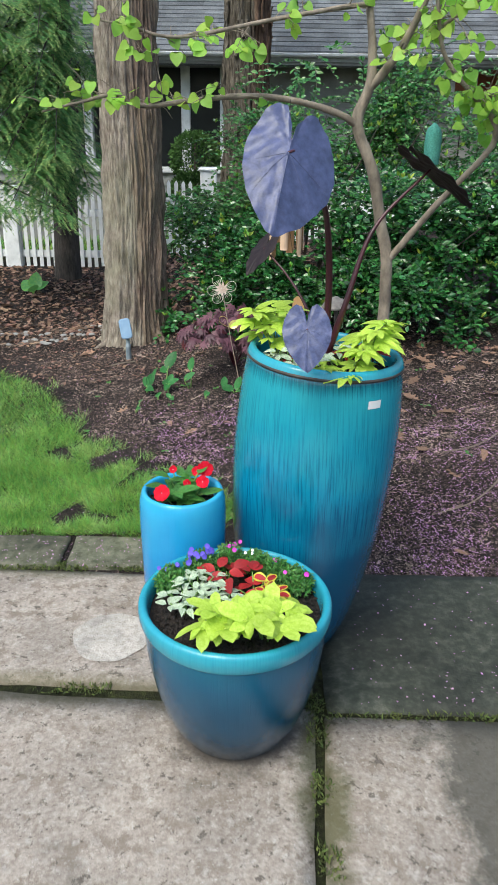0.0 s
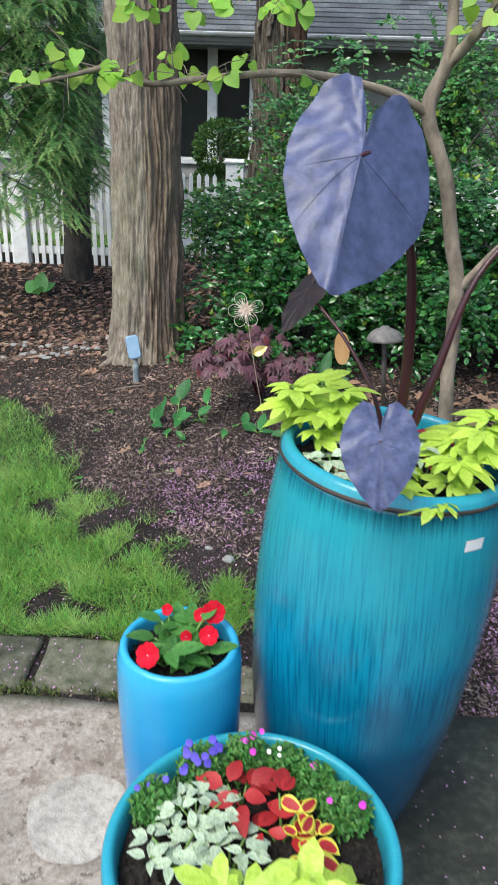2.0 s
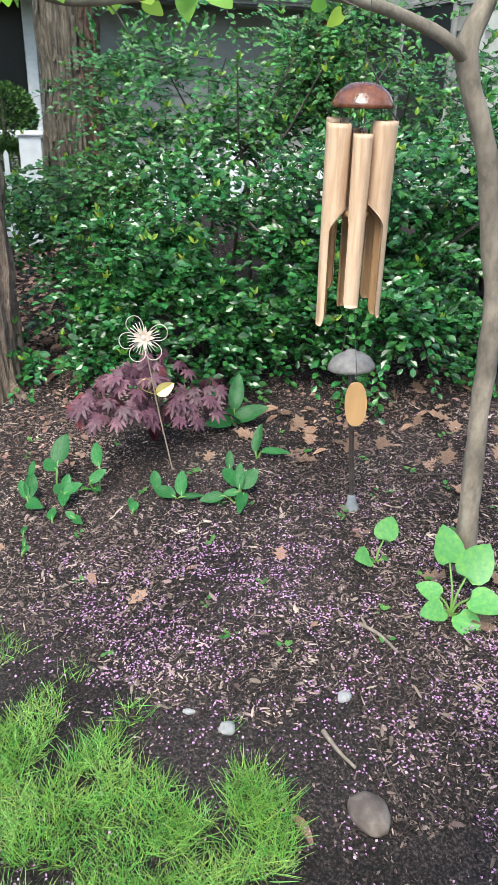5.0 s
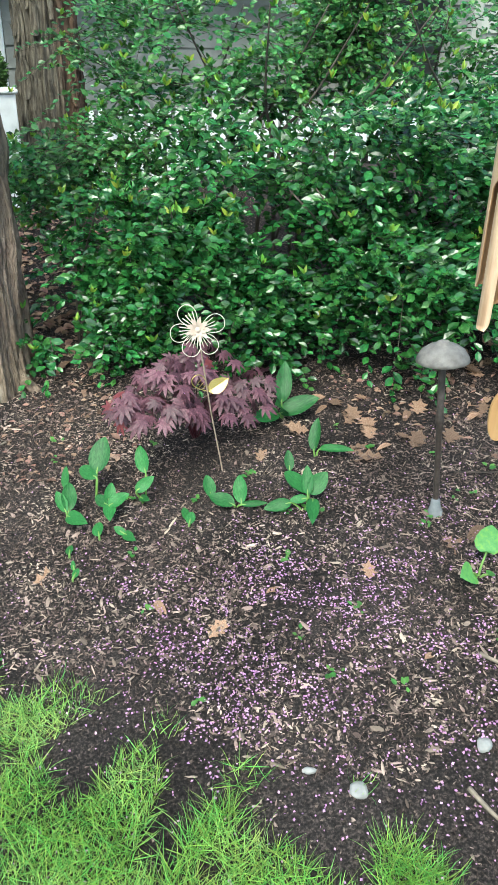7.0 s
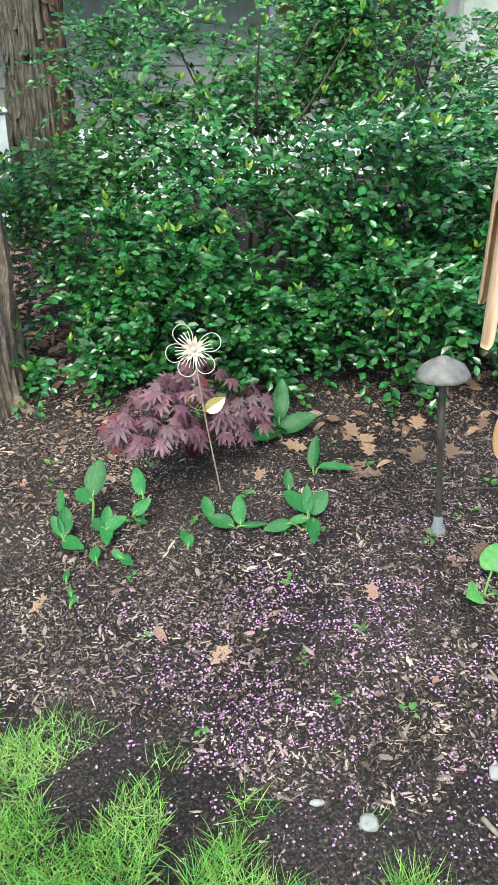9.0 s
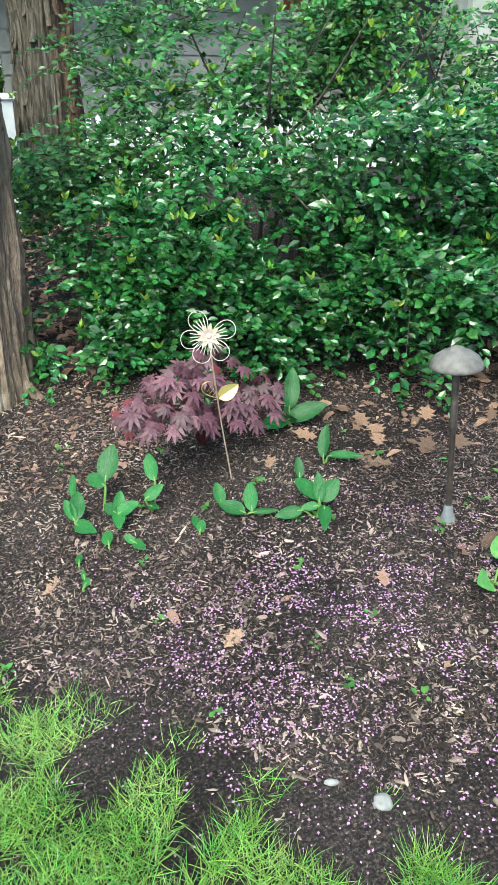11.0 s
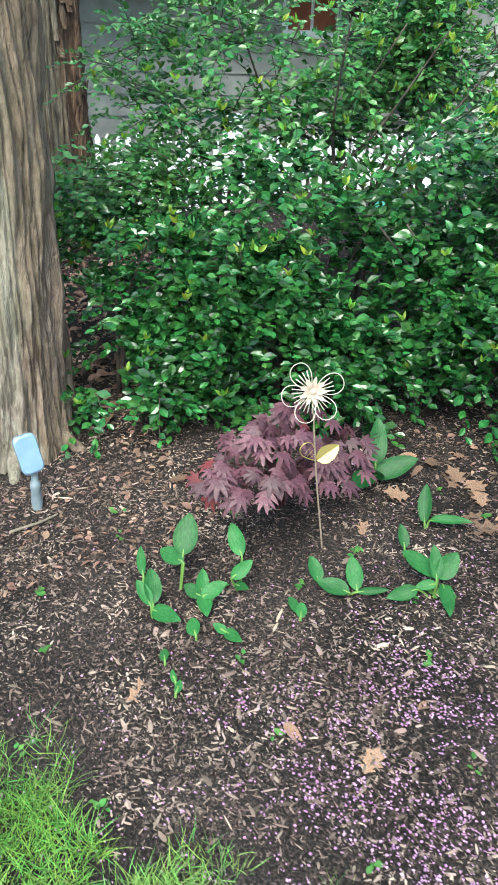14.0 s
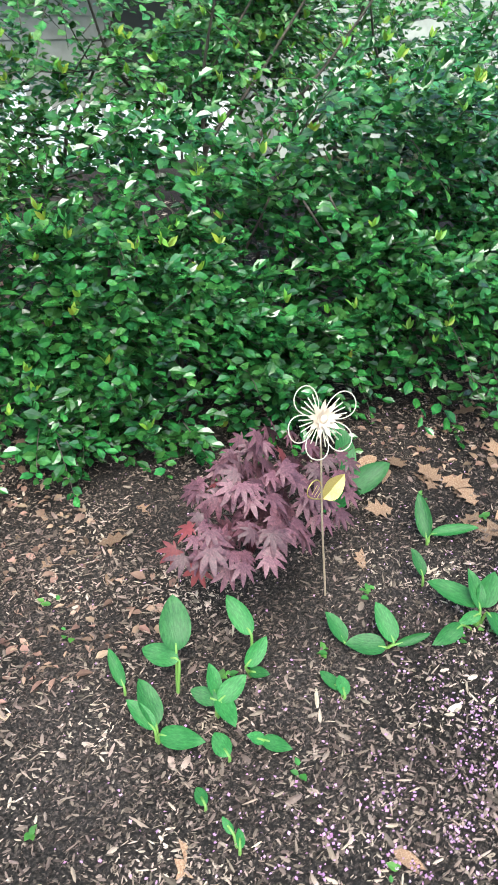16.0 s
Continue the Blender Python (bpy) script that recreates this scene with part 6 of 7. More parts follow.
# ---------------------------------------------------------------- mesh bird feeder and far hanging things
M_teal = mat("teal feeder mesh", [(0.03, 0.20, 0.16), (0.12, 0.42, 0.34)], scale=160, rough=0.5, bump=0.6)
feeder = thing("bird_feeder", "teal mesh tube bird feeder hanging from a branch", "bird feeder", pose(0.715, 3.28, 1.335))
V, F = lathe([(0.0005, -0.012), (0.027, -0.012), (0.030, -0.008), (0.032, 0.03), (0.033, 0.08), (0.031, 0.108), (0.024, 0.124), (0.012, 0.136), (0.004, 0.144), (0.0005, 0.144)], 28)
part("mesh_tube", make_mesh("mesh_tube", V, np.array(F), [M_teal], True), feeder)
Vs, Fs = tube([(0, 0, 0.138), (0.004, -0.02, 0.29)], 0.0011, 4)
part("cord", make_mesh("cord", Vs, Fs, [M_string]), feeder)

bath = thing("bird_bath", "teal glazed bird bath bowl standing behind the hedge", "bird bath", pose(1.93, 7.4, ground_z(1.93, 7.4)))
V, F = lathe([(0.0005, 0.02), (0.06, 0.025), (0.11, 0.05), (0.135, 0.085), (0.13, 0.088), (0.10, 0.06), (0.0005, 0.035)], 32)
gb = ground_z(1.93, 7.4)
part("bowl", make_mesh("bowl", [(a, b, c + 0.40 - gb) for a, b, c in V], np.array(F), [M_teal], True), bath)
V, F = lathe([(0.09, -0.02), (0.085, 0.02), (0.035, 0.06), (0.03, 0.40 - gb), (0.05, 0.43 - gb)], 20)
part("pedestal", make_mesh("pedestal", V, np.array(F), [M_teal], True), bath)

# ---------------------------------------------------------------- japanese maple seedling
M_maple = mat("dark red maple leaf", [(0.060, 0.022, 0.034), (0.125, 0.050, 0.070), (0.22, 0.095, 0.115)], scale=8, rough=0.5, bump=0.1, rnd=0.4, trans=0.2)
M_maplered = mat("bright red maple leaf", [(0.15, 0.03, 0.038), (0.24, 0.055, 0.06)], scale=8, rough=0.5, bump=0.1, rnd=0.2, trans=0.2)


def palmate():
    V, F = [], []
    for a, L in ((0, 1.0), (34, 0.93), (-34, 0.93), (70, 0.74), (-70, 0.74), (112, 0.42), (-112, 0.42)):
        tv, tf = leaf_template(0.27, 0.15, 0.28, 4, shape=lambda u: math.sin(math.pi * min(1, u * 0.86 + 0.12)) ** 0.9)
        c, s = math.cos(radians(a)), math.sin(radians(a))
        b = sum(len(v) for v in V)
        V.append(np.column_stack(((tv[:, 0] * c + tv[:, 1] * s) * L, (-tv[:, 0] * s + tv[:, 1] * c) * L, tv[:, 2] * L)))
        F.append(tf + b)
    return np.concatenate(V), np.concatenate(F)


PALM = palmate()
ME_maple, ME_mapler = tpl_mesh("leaf", PALM, M_maple), tpl_mesh("leaf", PALM, M_maplered)
maple = thing("maple_seedling", "low japanese maple seedling with dark red leaves", "shrub", pose(-0.095, 4.63, 0.05))
mr = random.Random(4)
TIERS = ((-0.16, -0.19, 0.255, 0.15, 0.08, 42), (-0.11, -0.10, 0.34, 0.14, 0.08, 32), (0.02, -0.02, 0.36, 0.15, 0.07, 22),
         (0.08, -0.12, 0.20, 0.15, 0.07, 26), (0.20, -0.04, 0.26, 0.12, 0.08, 24), (-0.27, -0.15, 0.28, 0.06, 0.07, 16))
for bx, by, bz, rx, ry, n in TIERS:
    for j in range(4):
        a = mr.uniform(0, 6.28)
        end = Vector((bx + rx * math.cos(a), by + ry * math.sin(a), bz - 0.02))
        stem_part(maple, [(0, 0, -0.02), (end.x * 0.3, end.y * 0.3, end.z * 0.65), end], [0.004, 0.0022, 0.001], M_petiole, "branch", 5, 8)
    for j in range(n):
        a, q = mr.uniform(0, 6.28), math.sqrt(mr.random())
        p = Vector((bx + rx * q * math.cos(a), by + ry * q * math.sin(a), bz - 0.05 * q * q + mr.gauss(0, 0.016)))
        d = Vector((math.cos(a) * (0.3 + q) + mr.gauss(0, 0.35), math.sin(a) * (0.3 + q) + mr.gauss(0, 0.3) - 0.25, -0.35 - 0.5 * q + mr.gauss(0, 0.2)))
        part("leaf", ME_mapler if bx < -0.1 and j % 14 == 0 else ME_maple, maple, at=leaf_matrix(p, d, (mr.gauss(0, 0.35), -0.5 + mr.gauss(0, 0.25), 1), mr.uniform(0.040, 0.064)))

# ---------------------------------------------------------------- broad-leaved clumps in the bed
M_lily = mat("broad green leaf", [(0.016, 0.095, 0.022), (0.032, 0.15, 0.036), (0.056, 0.215, 0.054)], scale=9, stretch=(3, 0.8, 1), rough=0.45, spec=0.35, bump=0.18, fine=14, rnd=0.3, trans=0.2)
M_hosta = mat("light hosta leaf", [(0.10, 0.34, 0.09), (0.16, 0.44, 0.12), (0.28, 0.55, 0.08)], scale=5, rough=0.4, bump=0.15, fine=14, rnd=0.15, trans=0.35)
ME_lily = tpl_mesh("leaf", leaf_template(0.50, 0.40, 0.16, 9, shape=lambda u: math.sin(math.pi * u ** 0.85) ** 0.7, wave=0.02), M_lily)
ME_hosta = tpl_mesh("leaf", outline_leaf([(0, 0), (0.22, -0.06), (0.38, 0.06), (0.45, 0.25), (0.42, 0.45), (0.32, 0.68), (0.16, 0.88), (0.0, 1.0)], curl=0.18, fold=0.22), M_hosta)


def clump(x, y, leaves, mesh, stem_m, label, name="hosta", group="hostas"):
    """Leaves as (azimuth from +x, lift in degrees, length, stalk height)."""
    ob = thing(name, label, "plant", pose(x, y, ground_z(x, y)), group)
    for az, lift, L, h in leaves:
        a, e = radians(az + mr.gauss(0, 14)), radians(lift + mr.gauss(0, 9))
        d = Vector((math.cos(a) * math.cos(e), math.sin(a) * math.cos(e), math.sin(e)))
        side = Vector((math.cos(a), math.sin(a), 0))
        b = side * (0.02 + h * 0.35) + Vector((0, 0, h))
        stem_part(ob, [(0, 0, -0.02), side * 0.012 + Vector((0, 0, h * 0.5)), b], [0.004, 0.0035, 0.0025], stem_m, "stalk", 6, 5)
        n = Vector((-math.cos(a) * math.sin(e) * 0.5 + mr.gauss(0, 0.3), -math.sin(a) * math.sin(e) * 0.5 - 0.8, math.cos(e) + 0.2))
        d += Vector((mr.gauss(0, 0.12), mr.gauss(0, 0.12), mr.gauss(0, 0.08)))
        part("leaf", mesh, ob, at=leaf_matrix(b, d, n, L))
    return ob


LL = "clump of broad ribbed green leaves in the mulch"


def lily(x, y, leaves, label=LL):
    """Leaves as (offset x, offset y, height, azimuth from +x, lift in degrees, length, width factor), each on its stalk from the crown."""
    ob = thing("lily_clump", label, "plant", pose(x, y, ground_z(x, y)), "broad-leaved clumps")
    for dx, dy, h, az, lift, L, wide in leaves:
        a, e = radians(az), radians(lift)
        b = Vector((dx, dy, ground_z(x + dx, y + dy) - ground_z(x, y) + h))
        d = Vector((math.cos(a) * math.cos(e), math.sin(a) * math.cos(e), math.sin(e)))
        stem_part(ob, [(0, 0, -0.03), (dx * 0.5, dy * 0.5, b.z * 0.4 - 0.004), b, b + d * 0.02], [0.004, 0.0038, 0.0032, 0.002], M_stemg, "stalk", 6, 6)
        n = Vector((mr.gauss(0, 0.2) - 0.3, mr.gauss(0, 0.15) - 0.75, 0.9))
        part("leaf", ME_lily, ob, at=leaf_matrix(b, d, n, L * 1.08, wide))
    return ob


SPROUT = "small sprout of ribbed green leaves"
lily(-0.510, 4.400, [(0.016, 0.019, 0.10, 56, 56, 0.116, 1.15), (0.014, 0.006, 0.085, 125, 11, 0.085, 1.1)])
lily(-0.597, 4.480, [(0.002, 0.006, 0.02, 83, 38, 0.09, 0.6)], SPROUT)
lily(-0.612, 4.330, [(0.007, 0.013, 0.03, 77, 41, 0.10, 0.95), (0.0, -0.007, 0.03, -65, 16, 0.098, 0.9), (0.0, 0.01, 0.03, 110, 40, 0.08, 0.85)])
lily(-0.482, 4.290, [(0.0, -0.005, 0.05, 123, 16, 0.062, 1.15), (0.0, -0.005, 0.05, -14, 37, 0.075, 1.1), (0.008, 0.007, 0.05, -102, -2, 0.075, 1.05), (0.0, 0.006, 0.05, 60, 48, 0.07, 1.0)])
lily(-0.352, 4.325, [(0.008, 0.012, 0.10, 96, 43, 0.098, 0.9), (-0.034, -0.017, 0.06, -5, 42, 0.074, 1.0), (-0.02, -0.01, 0.03, -70, 20, 0.05, 1.0)])
lily(-0.09, 4.165, [(-0.06, 0.062, 0.012, 88, 43, 0.078, 1.0), (-0.003, -0.014, 0.012, 140, 12, 0.088, 1.1), (0.018, -0.019, 0.012, 80, 46, 0.094, 0.95), (0.015, -0.022, 0.012, -36, 18, 0.083, 0.5)])
lily(0.245, 4.595, [(-0.017, -0.004, 0.03, -22, 30, 0.15, 0.9), (-0.017, -0.004, 0.03, -165, 8, 0.12, 0.95), (-0.01, 0, 0.07, 60, 66, 0.15, 0.8), (0, 0.01, 0.03, -120, 40, 0.12, 1.0)], "tall clump of broad green leaves before the hedge")
lily(0.258, 4.312, [(-0.007, 0.0, 0.02, 64, 56, 0.116, 0.7), (0.013, 0.005, 0.02, -47, 18, 0.12, 0.5)])
lily(0.128, 4.222, [(-0.003, 0.002, 0.03, 78, 53, 0.07, 0.9)], SPROUT)
lily(0.118, 4.052, [(0.006, 0.005, 0.05, 108, 14, 0.125, 0.75), (0.006, 0.005, 0.05, 4, 49, 0.085, 1.3), (0.0, -0.002, 0.04, 165, -5, 0.055, 1.0), (-0.05, 0.011, 0.03, 177, -4, 0.085, 0.9), (0.014, -0.01, 0.04, -113, -3, 0.105, 0.75), (0, 0, 0.05, 75, 60, 0.09, 0.8)])
lily(-0.25, 4.135, [(-0.003, -0.006, 0.012, 60, 32, 0.045, 1.3), (0.002, 0.009, 0.012, 97, 18, 0.061, 0.8)], SPROUT)
lily(-0.453, 4.172, [(0, 0.004, 0.012, -76, 15, 0.066, 0.9), (0.001, -0.004, 0.012, 148, 35, 0.04, 1.2)], SPROUT)
lily(-0.53, 4.19, [(0, 0, 0.012, 88, 22, 0.056, 1.35)], SPROUT)
lily(-0.631, 4.14, [(0, 0, 0.012, 79, 16, 0.040, 1.2)], SPROUT)
lily(-0.636, 4.03, [(0, 0, 0.012, 50, 21, 0.036, 1.0), (0.01, 0.03, 0.012, 95, 30, 0.035, 0.9)], SPROUT)
HL = "young hosta with light green cupped leaves in the mulch"
clump(0.515, 3.255, [(95, 48, 0.105, 0.13), (-30, 15, 0.095, 0.075), (15, 40, 0.115, 0.10), (170, 12, 0.075, 0.03), (130, 35, 0.07, 0.05), (-75, 0, 0.085, 0.02)], ME_hosta, M_stemg, HL, "hosta", "hostas")
clump(0.42, 3.55, [(30, 35, 0.085, 0.06), (200, 20, 0.075, 0.025), (-60, 50, 0.03, 0.02)], ME_hosta, M_stemg, HL, "hosta", "hostas")
clump(-2.05, 7.2, [(30, 35, 0.14, 0.05), (150, 30, 0.14, 0.05), (90, 60, 0.15, 0.06), (-60, 30, 0.12, 0.04)], ME_hosta, M_stemg, HL, "hosta", "hostas")

# ---------------------------------------------------------------- stones, sticks
M_stone = mat("grey-brown stone", [(0.075, 0.055, 0.045), (0.13, 0.10, 0.085), (0.24, 0.20, 0.17)], scale=14, rough=0.75, bump=0.3, blotch=0.3, bscale=12)
M_pale = mat("pale stone", [(0.22, 0.215, 0.21), (0.36, 0.36, 0.35)], scale=20, rough=0.85, bump=0.4)


def stone(x, y, sx, sy, sz, m, label, seed, rz=0, group="", name="stone"):
    bm = bmesh.new()
    bmesh.ops.create_icosphere(bm, subdivisions=3, radius=1)
    for v in bm.verts:
        n = 1 + 0.22 * noise.noise(v.co * 1.2 + Vector((seed, 0, 0))) + 0.07 * noise.noise(v.co * 3.5 + Vector((0, seed, 0)))
        v.co = Vector((v.co.x * sx * n, v.co.y * sy * n, v.co.z * sz * n))
    me = bpy.data.meshes.new(name)
    bm.to_mesh(me)
    bm.free()
    me.materials.append(m)
    me.polygons.foreach_set("use_smooth", [True] * len(me.polygons))
    return tagged(part(name, me, at=pose(x, y, ground_z(x, y) + sz * 0.45, 0, 0, rz)), label, "stone", group)


stone(0.09, 2.80, 0.042, 0.052, 0.03, M_stone, "smooth brown stone half sunk in dark soil", 1, 20)
stone(0.14, 3.09, 0.02, 0.016, 0.012, M_pale, "small pale stone on the mulch", 2, 30, "small pale stones")
stone(-0.157, 3.10, 0.022, 0.02, 0.011, M_pale, "small pale stone on the mulch", 3, 70, "small pale stones")
stone(-0.235, 3.185, 0.016, 0.008, 0.007, M_pale, "small pale stone on the mulch", 4, -20, "small pale stones")
for k in range(70):
    sx = -2.6 + 1.5 * k / 69
    sy = 5.8 + 0.22 * mr.uniform(-1, 1)
    stone(sx, sy, mr.uniform(0.014, 0.034), mr.uniform(0.014, 0.03), 0.011, M_pale if k % 3 else M_stone, "weathered grey stone edging the mulch bed", k + 20, mr.uniform(0, 180), "edging stones")


def stick(pts, r, label):
    P = [(x, y, ground_z(x, y) + r + dz) for x, y, dz in pts]
    V, F = tube(smooth_path(P, 14), list(np.linspace(r, r * 0.6, 15)), 7, True, 0.3, 40)
    tagged(part("stick", make_mesh("stick", V, F, [M_bark2 if r < 0.004 else M_smoothbark], True)), label, "stick", "fallen sticks")


stick([(0.27, 3.31, 0), (0.30, 3.25, 0.004), (0.325, 3.18, 0)], 0.006, "short brown stick lying on the mulch")
stick([(0.06, 3.02, 0), (0.075, 2.96, 0.004), (0.10, 2.91, 0)], 0.006, "broken pale stick lying on the mulch")
stick([(0.62, 4.0, 0), (0.75, 3.92, 0.01), (0.92, 3.87, 0)], 0.003, "long thin twig lying on the mulch")
stick([(0.17, 2.98, 0), (0.165, 2.88, 0.006), (0.175, 2.78, 0)], 0.0022, "thin curved twig lying on dark soil")
stick([(-0.93, 4.93, 0), (-0.84, 4.92, 0.008), (-0.77, 4.95, 0)], 0.006, "short brown stick by the solar light")
stick([(1.1, 2.95, 0), (0.92, 2.80, 0.02), (0.75, 2.77, 0)], 0.004, "long thin twig lying on the mulch")
stick([(1.2, 3.3, 0), (1.0, 3.1, 0.03), (0.86, 3.12, 0.0)], 0.004, "long thin twig lying on the mulch")

# ---------------------------------------------------------------- fallen oak leaves
OAKT = outline_leaf([(0.01, 0), (0.05, 0.10), (0.20, 0.17), (0.09, 0.28), (0.33, 0.42), (0.13, 0.52), (0.36, 0.68), (0.12, 0.76), (0.18, 0.90), (0.0, 1.0)], curl=0.22, fold=0.3)
OAKF = outline_leaf([(0.01, 0), (0.07, 0.10), (0.24, 0.20), (0.12, 0.30), (0.38, 0.40), (0.18, 0.52), (0.30, 0.70), (0.1, 0.78), (0.0, 1.0)], curl=-0.2, fold=0.1)
ME_oak = [tpl_mesh("oak_leaf", OAKT, M_deadleaf), tpl_mesh("oak_leaf", OAKF, M_deadleaf), tpl_mesh("oak_leaf", leaf_template(0.36, 0.5, 0.3, 5), M_deadleaf)]
orr = random.Random(21)


def oak_leaf(x, y, L, az, kind):
    ob = part("oak_leaf", ME_oak[kind])
    ob.matrix_basis = leaf_matrix((x, y, ground_z(x, y) + 0.006), (math.cos(az), math.sin(az), orr.uniform(-0.05, 0.12)), (orr.gauss(0, 0.18), orr.gauss(0, 0.18) - 0.1, 1), L)
    tagged(ob, "dry tan oak leaf lying on the mulch" if kind < 2 else "curled orange-brown leaf lying on the mulch", "leaf", "fallen oak leaves")


for x, y, L, az, k in ((-0.75, 4.075, 0.13, 0.25, 0), (-0.137, 3.735, 0.085, 0.1, 2), (-0.43, 3.84, 0.075, -1.4, 2), (0.46, 4.18, 0.14, 2.6, 0), (0.57, 4.19, 0.11, 0.8, 1),
                       (0.42, 3.74, 0.11, -1.2, 0), (0.51, 3.43, 0.095, -0.6, 0), (0.14, 3.35, 0.05, 0.3, 2), (-0.075, 2.85, 0.085, -1.15, 2), (-0.33, 3.64, 0.08, 0.6, 1),
                       (-0.21, 5.02, 0.09, -1.1, 0), (-0.38, 4.96, 0.09, -0.5, 1), (-0.54, 4.99, 0.10, 0.2, 0), (-0.44, 4.81, 0.08, 0.8, 2), (0.43, 4.45, 0.11, 0.3, 0),
                       (0.30, 4.47, 0.10, 2.8, 1), (0.36, 4.27, 0.09, 0.2, 1), (0.06, 4.36, 0.08, 0.9, 1), (0.88, 4.34, 0.13, 0.2, 0), (0.15, 3.67, 0.07, 1.2, 1)):
    oak_leaf(x, y, L, az, k)
for k in range(46):
    x = orr.uniform(0.42, 1.5)
    oak_leaf(x, 4.46 - 0.05 * x + orr.gauss(0, 0.17), orr.uniform(0.055, 0.115), orr.uniform(0, 6.28), orr.choice((0, 1, 1, 2)))
for k in range(40):
    oak_leaf(orr.uniform(0.55, 1.5), orr.uniform(2.6, 4.3), orr.uniform(0.06, 0.13), orr.uniform(0, 6.28), orr.choice((0, 1, 1, 2)))
for k in range(70):
    x, y = orr.uniform(-2.4, -0.4), orr.uniform(5.2, 7.8)
    if not in_lawn(x, y) and math.hypot(x + 0.8, y - 5.36) > 0.35:
        oak_leaf(x, y, orr.uniform(0.07, 0.13), orr.uniform(0, 6.28), orr.choice((0, 1, 1, 2)))

# ---------------------------------------------------------------- mulch chips, petals, grass, weeds
CHIP = (np.array([(-0.05, 0.0, 0), (0.06, 0.03, 0), (0.13, 0.3, 0.02), (0.10, 0.8, 0.0), (0.02, 1.0, 0.03), (-0.10, 0.7, 0), (-0.12, 0.25, 0), (0.0, 0.3, 0.07), (0.0, 0.72, 0.06)]),
        np.array([(0, 1, 7), (1, 2, 7), (2, 8, 7), (2, 3, 8), (3, 4, 8), (4, 5, 8), (5, 7, 8), (5, 6, 7), (6, 0, 7)]))
grng = np.random.default_rng(77)


def scatter_bed(n, keep, x0=-2.3, x1=1.6, y0=2.46, y1=7.6):
    pts = []
    while len(pts) < n:
        x = grng.uniform(x0, x1)
        y = y0 + (y1 - y0) * grng.random() ** 1.5
        if keep(x, y):
            pts.append((x, y, ground_z(x, y)))
    return np.array(pts)


def on_bed(x, y):
    if in_lawn(x, y) or (y < 2.73 and x < 0.32):
        return False
    d = lawn_edge(x, y)
    if d < 0.3 and noise.noise(Vector((x * 3.5, y * 3.5, 5))) * 0.25 + d < 0.14:
        return grng.random() < 0.12
    return grng.random() < 0.8 + 0.55 * noise.noise(Vector((x * 2.6, y * 2.6, 12)))


P = scatter_bed(150000, lambda x, y: on_bed(x, y) or (grng.random() < 0.12 and (not in_lawn(x, y) or lawn_edge(x, y) < 0.45)), y1=8.0)
FLECK = (np.array([(-0.16, 0.0, 0), (0.16, 0.05, 0.05), (0.2, 0.6, 0.2), (-0.12, 0.55, 0.16), (0.05, 1.0, 0.02)]), np.array([(0, 1, 2), (0, 2, 3), (3, 2, 4)]))
s = Soup()
s.scatter(FLECK, P + np.array((0, 0, 0.003)), unit(len(P), grng) * np.array((1, 1, 0.45)), unit(len(P), grng) * 0.7 + np.array((0, 0, 1)), grng.uniform(0.004, 0.013, len(P)), grng.uniform(0.5, 1.8, len(P)))
tagged(part("mulch_flecks", s.mesh("mulch_flecks", [M_crumb])), "fine crumbled brown mulch over dark soil", "mulch", kind="stuff")
P = scatter_bed(26000, on_bed, y1=8.45)
near = []
while len(near) < 26000:
    x, y = grng.uniform(-1.6, 1.3), grng.uniform(2.9, 5.2)
    if on_bed(x, y) and (y > 3.7 or lawn_edge(x, y) > 0.12):
        near.append((x, y, ground_z(x, y)))
while len(near) < 42000:
    x, y = grng.uniform(-2.2, -0.2), grng.uniform(3.6, 6.2)
    if on_bed(x, y):
        near.append((x, y, ground_z(x, y)))
while len(near) < 60000:
    x, y = grng.uniform(0.36, 1.7), grng.uniform(2.47, 4.3)
    near.append((x, y, ground_z(x, y)))
P = np.concatenate((P, near))
az = grng.uniform(0, 6.283, len(P))
D = np.column_stack((np.cos(az), np.sin(az), grng.normal(0, 0.22, len(P))))
N = np.column_stack((grng.normal(0, 0.3, len(P)), grng.normal(0, 0.3, len(P)), np.ones(len(P))))
s = Soup()
s.scatter(CHIP, P + np.array((0, 0, 0.003)), D, N, np.minimum(0.036, grng.gamma(1.15, 0.0058, len(P)) + 0.0045), grng.uniform(0.4, 1.7, len(P)))
tagged(part("mulch_chips", s.mesh("mulch_chips", [M_chip])), "shredded brown wood mulch chips over dark soil", "mulch", kind="stuff")

# longer pale shreds lying crosswise on the chips
pts = []
while len(pts) < 2600:
    x, y = grng.uniform(-1.9, 1.5), 2.5 + 4.0 * grng.random() ** 1.2
    if on_bed(x, y) and (y > 2.75 or x > 0.34):
        pts.append((x, y, ground_z(x, y) + 0.006))
P = np.array(pts)
az = grng.uniform(0, 6.283, len(P))
s = Soup()
s.scatter(CHIP, P, np.column_stack((np.cos(az), np.sin(az), grng.normal(0, 0.12, len(P)))), np.column_stack((grng.normal(0, 0.25, len(P)), grng.normal(0, 0.25, len(P)), np.ones(len(P)))),
          np.minimum(0.055, 0.012 + grng.gamma(1.3, 0.007, len(P))), grng.uniform(0.35, 0.9, len(P)))
tagged(part("wood_shreds", s.mesh("wood_shreds", [M_shred])), "pale splintered wood shreds lying on the mulch", "mulch", kind="stuff")

PETAL = (np.array([(0, 0, 0), (-0.4, 0.45, 0.12), (0, 1, 0.02), (0.4, 0.5, 0.14)]), np.array([(0, 1, 2), (0, 2, 3)]))


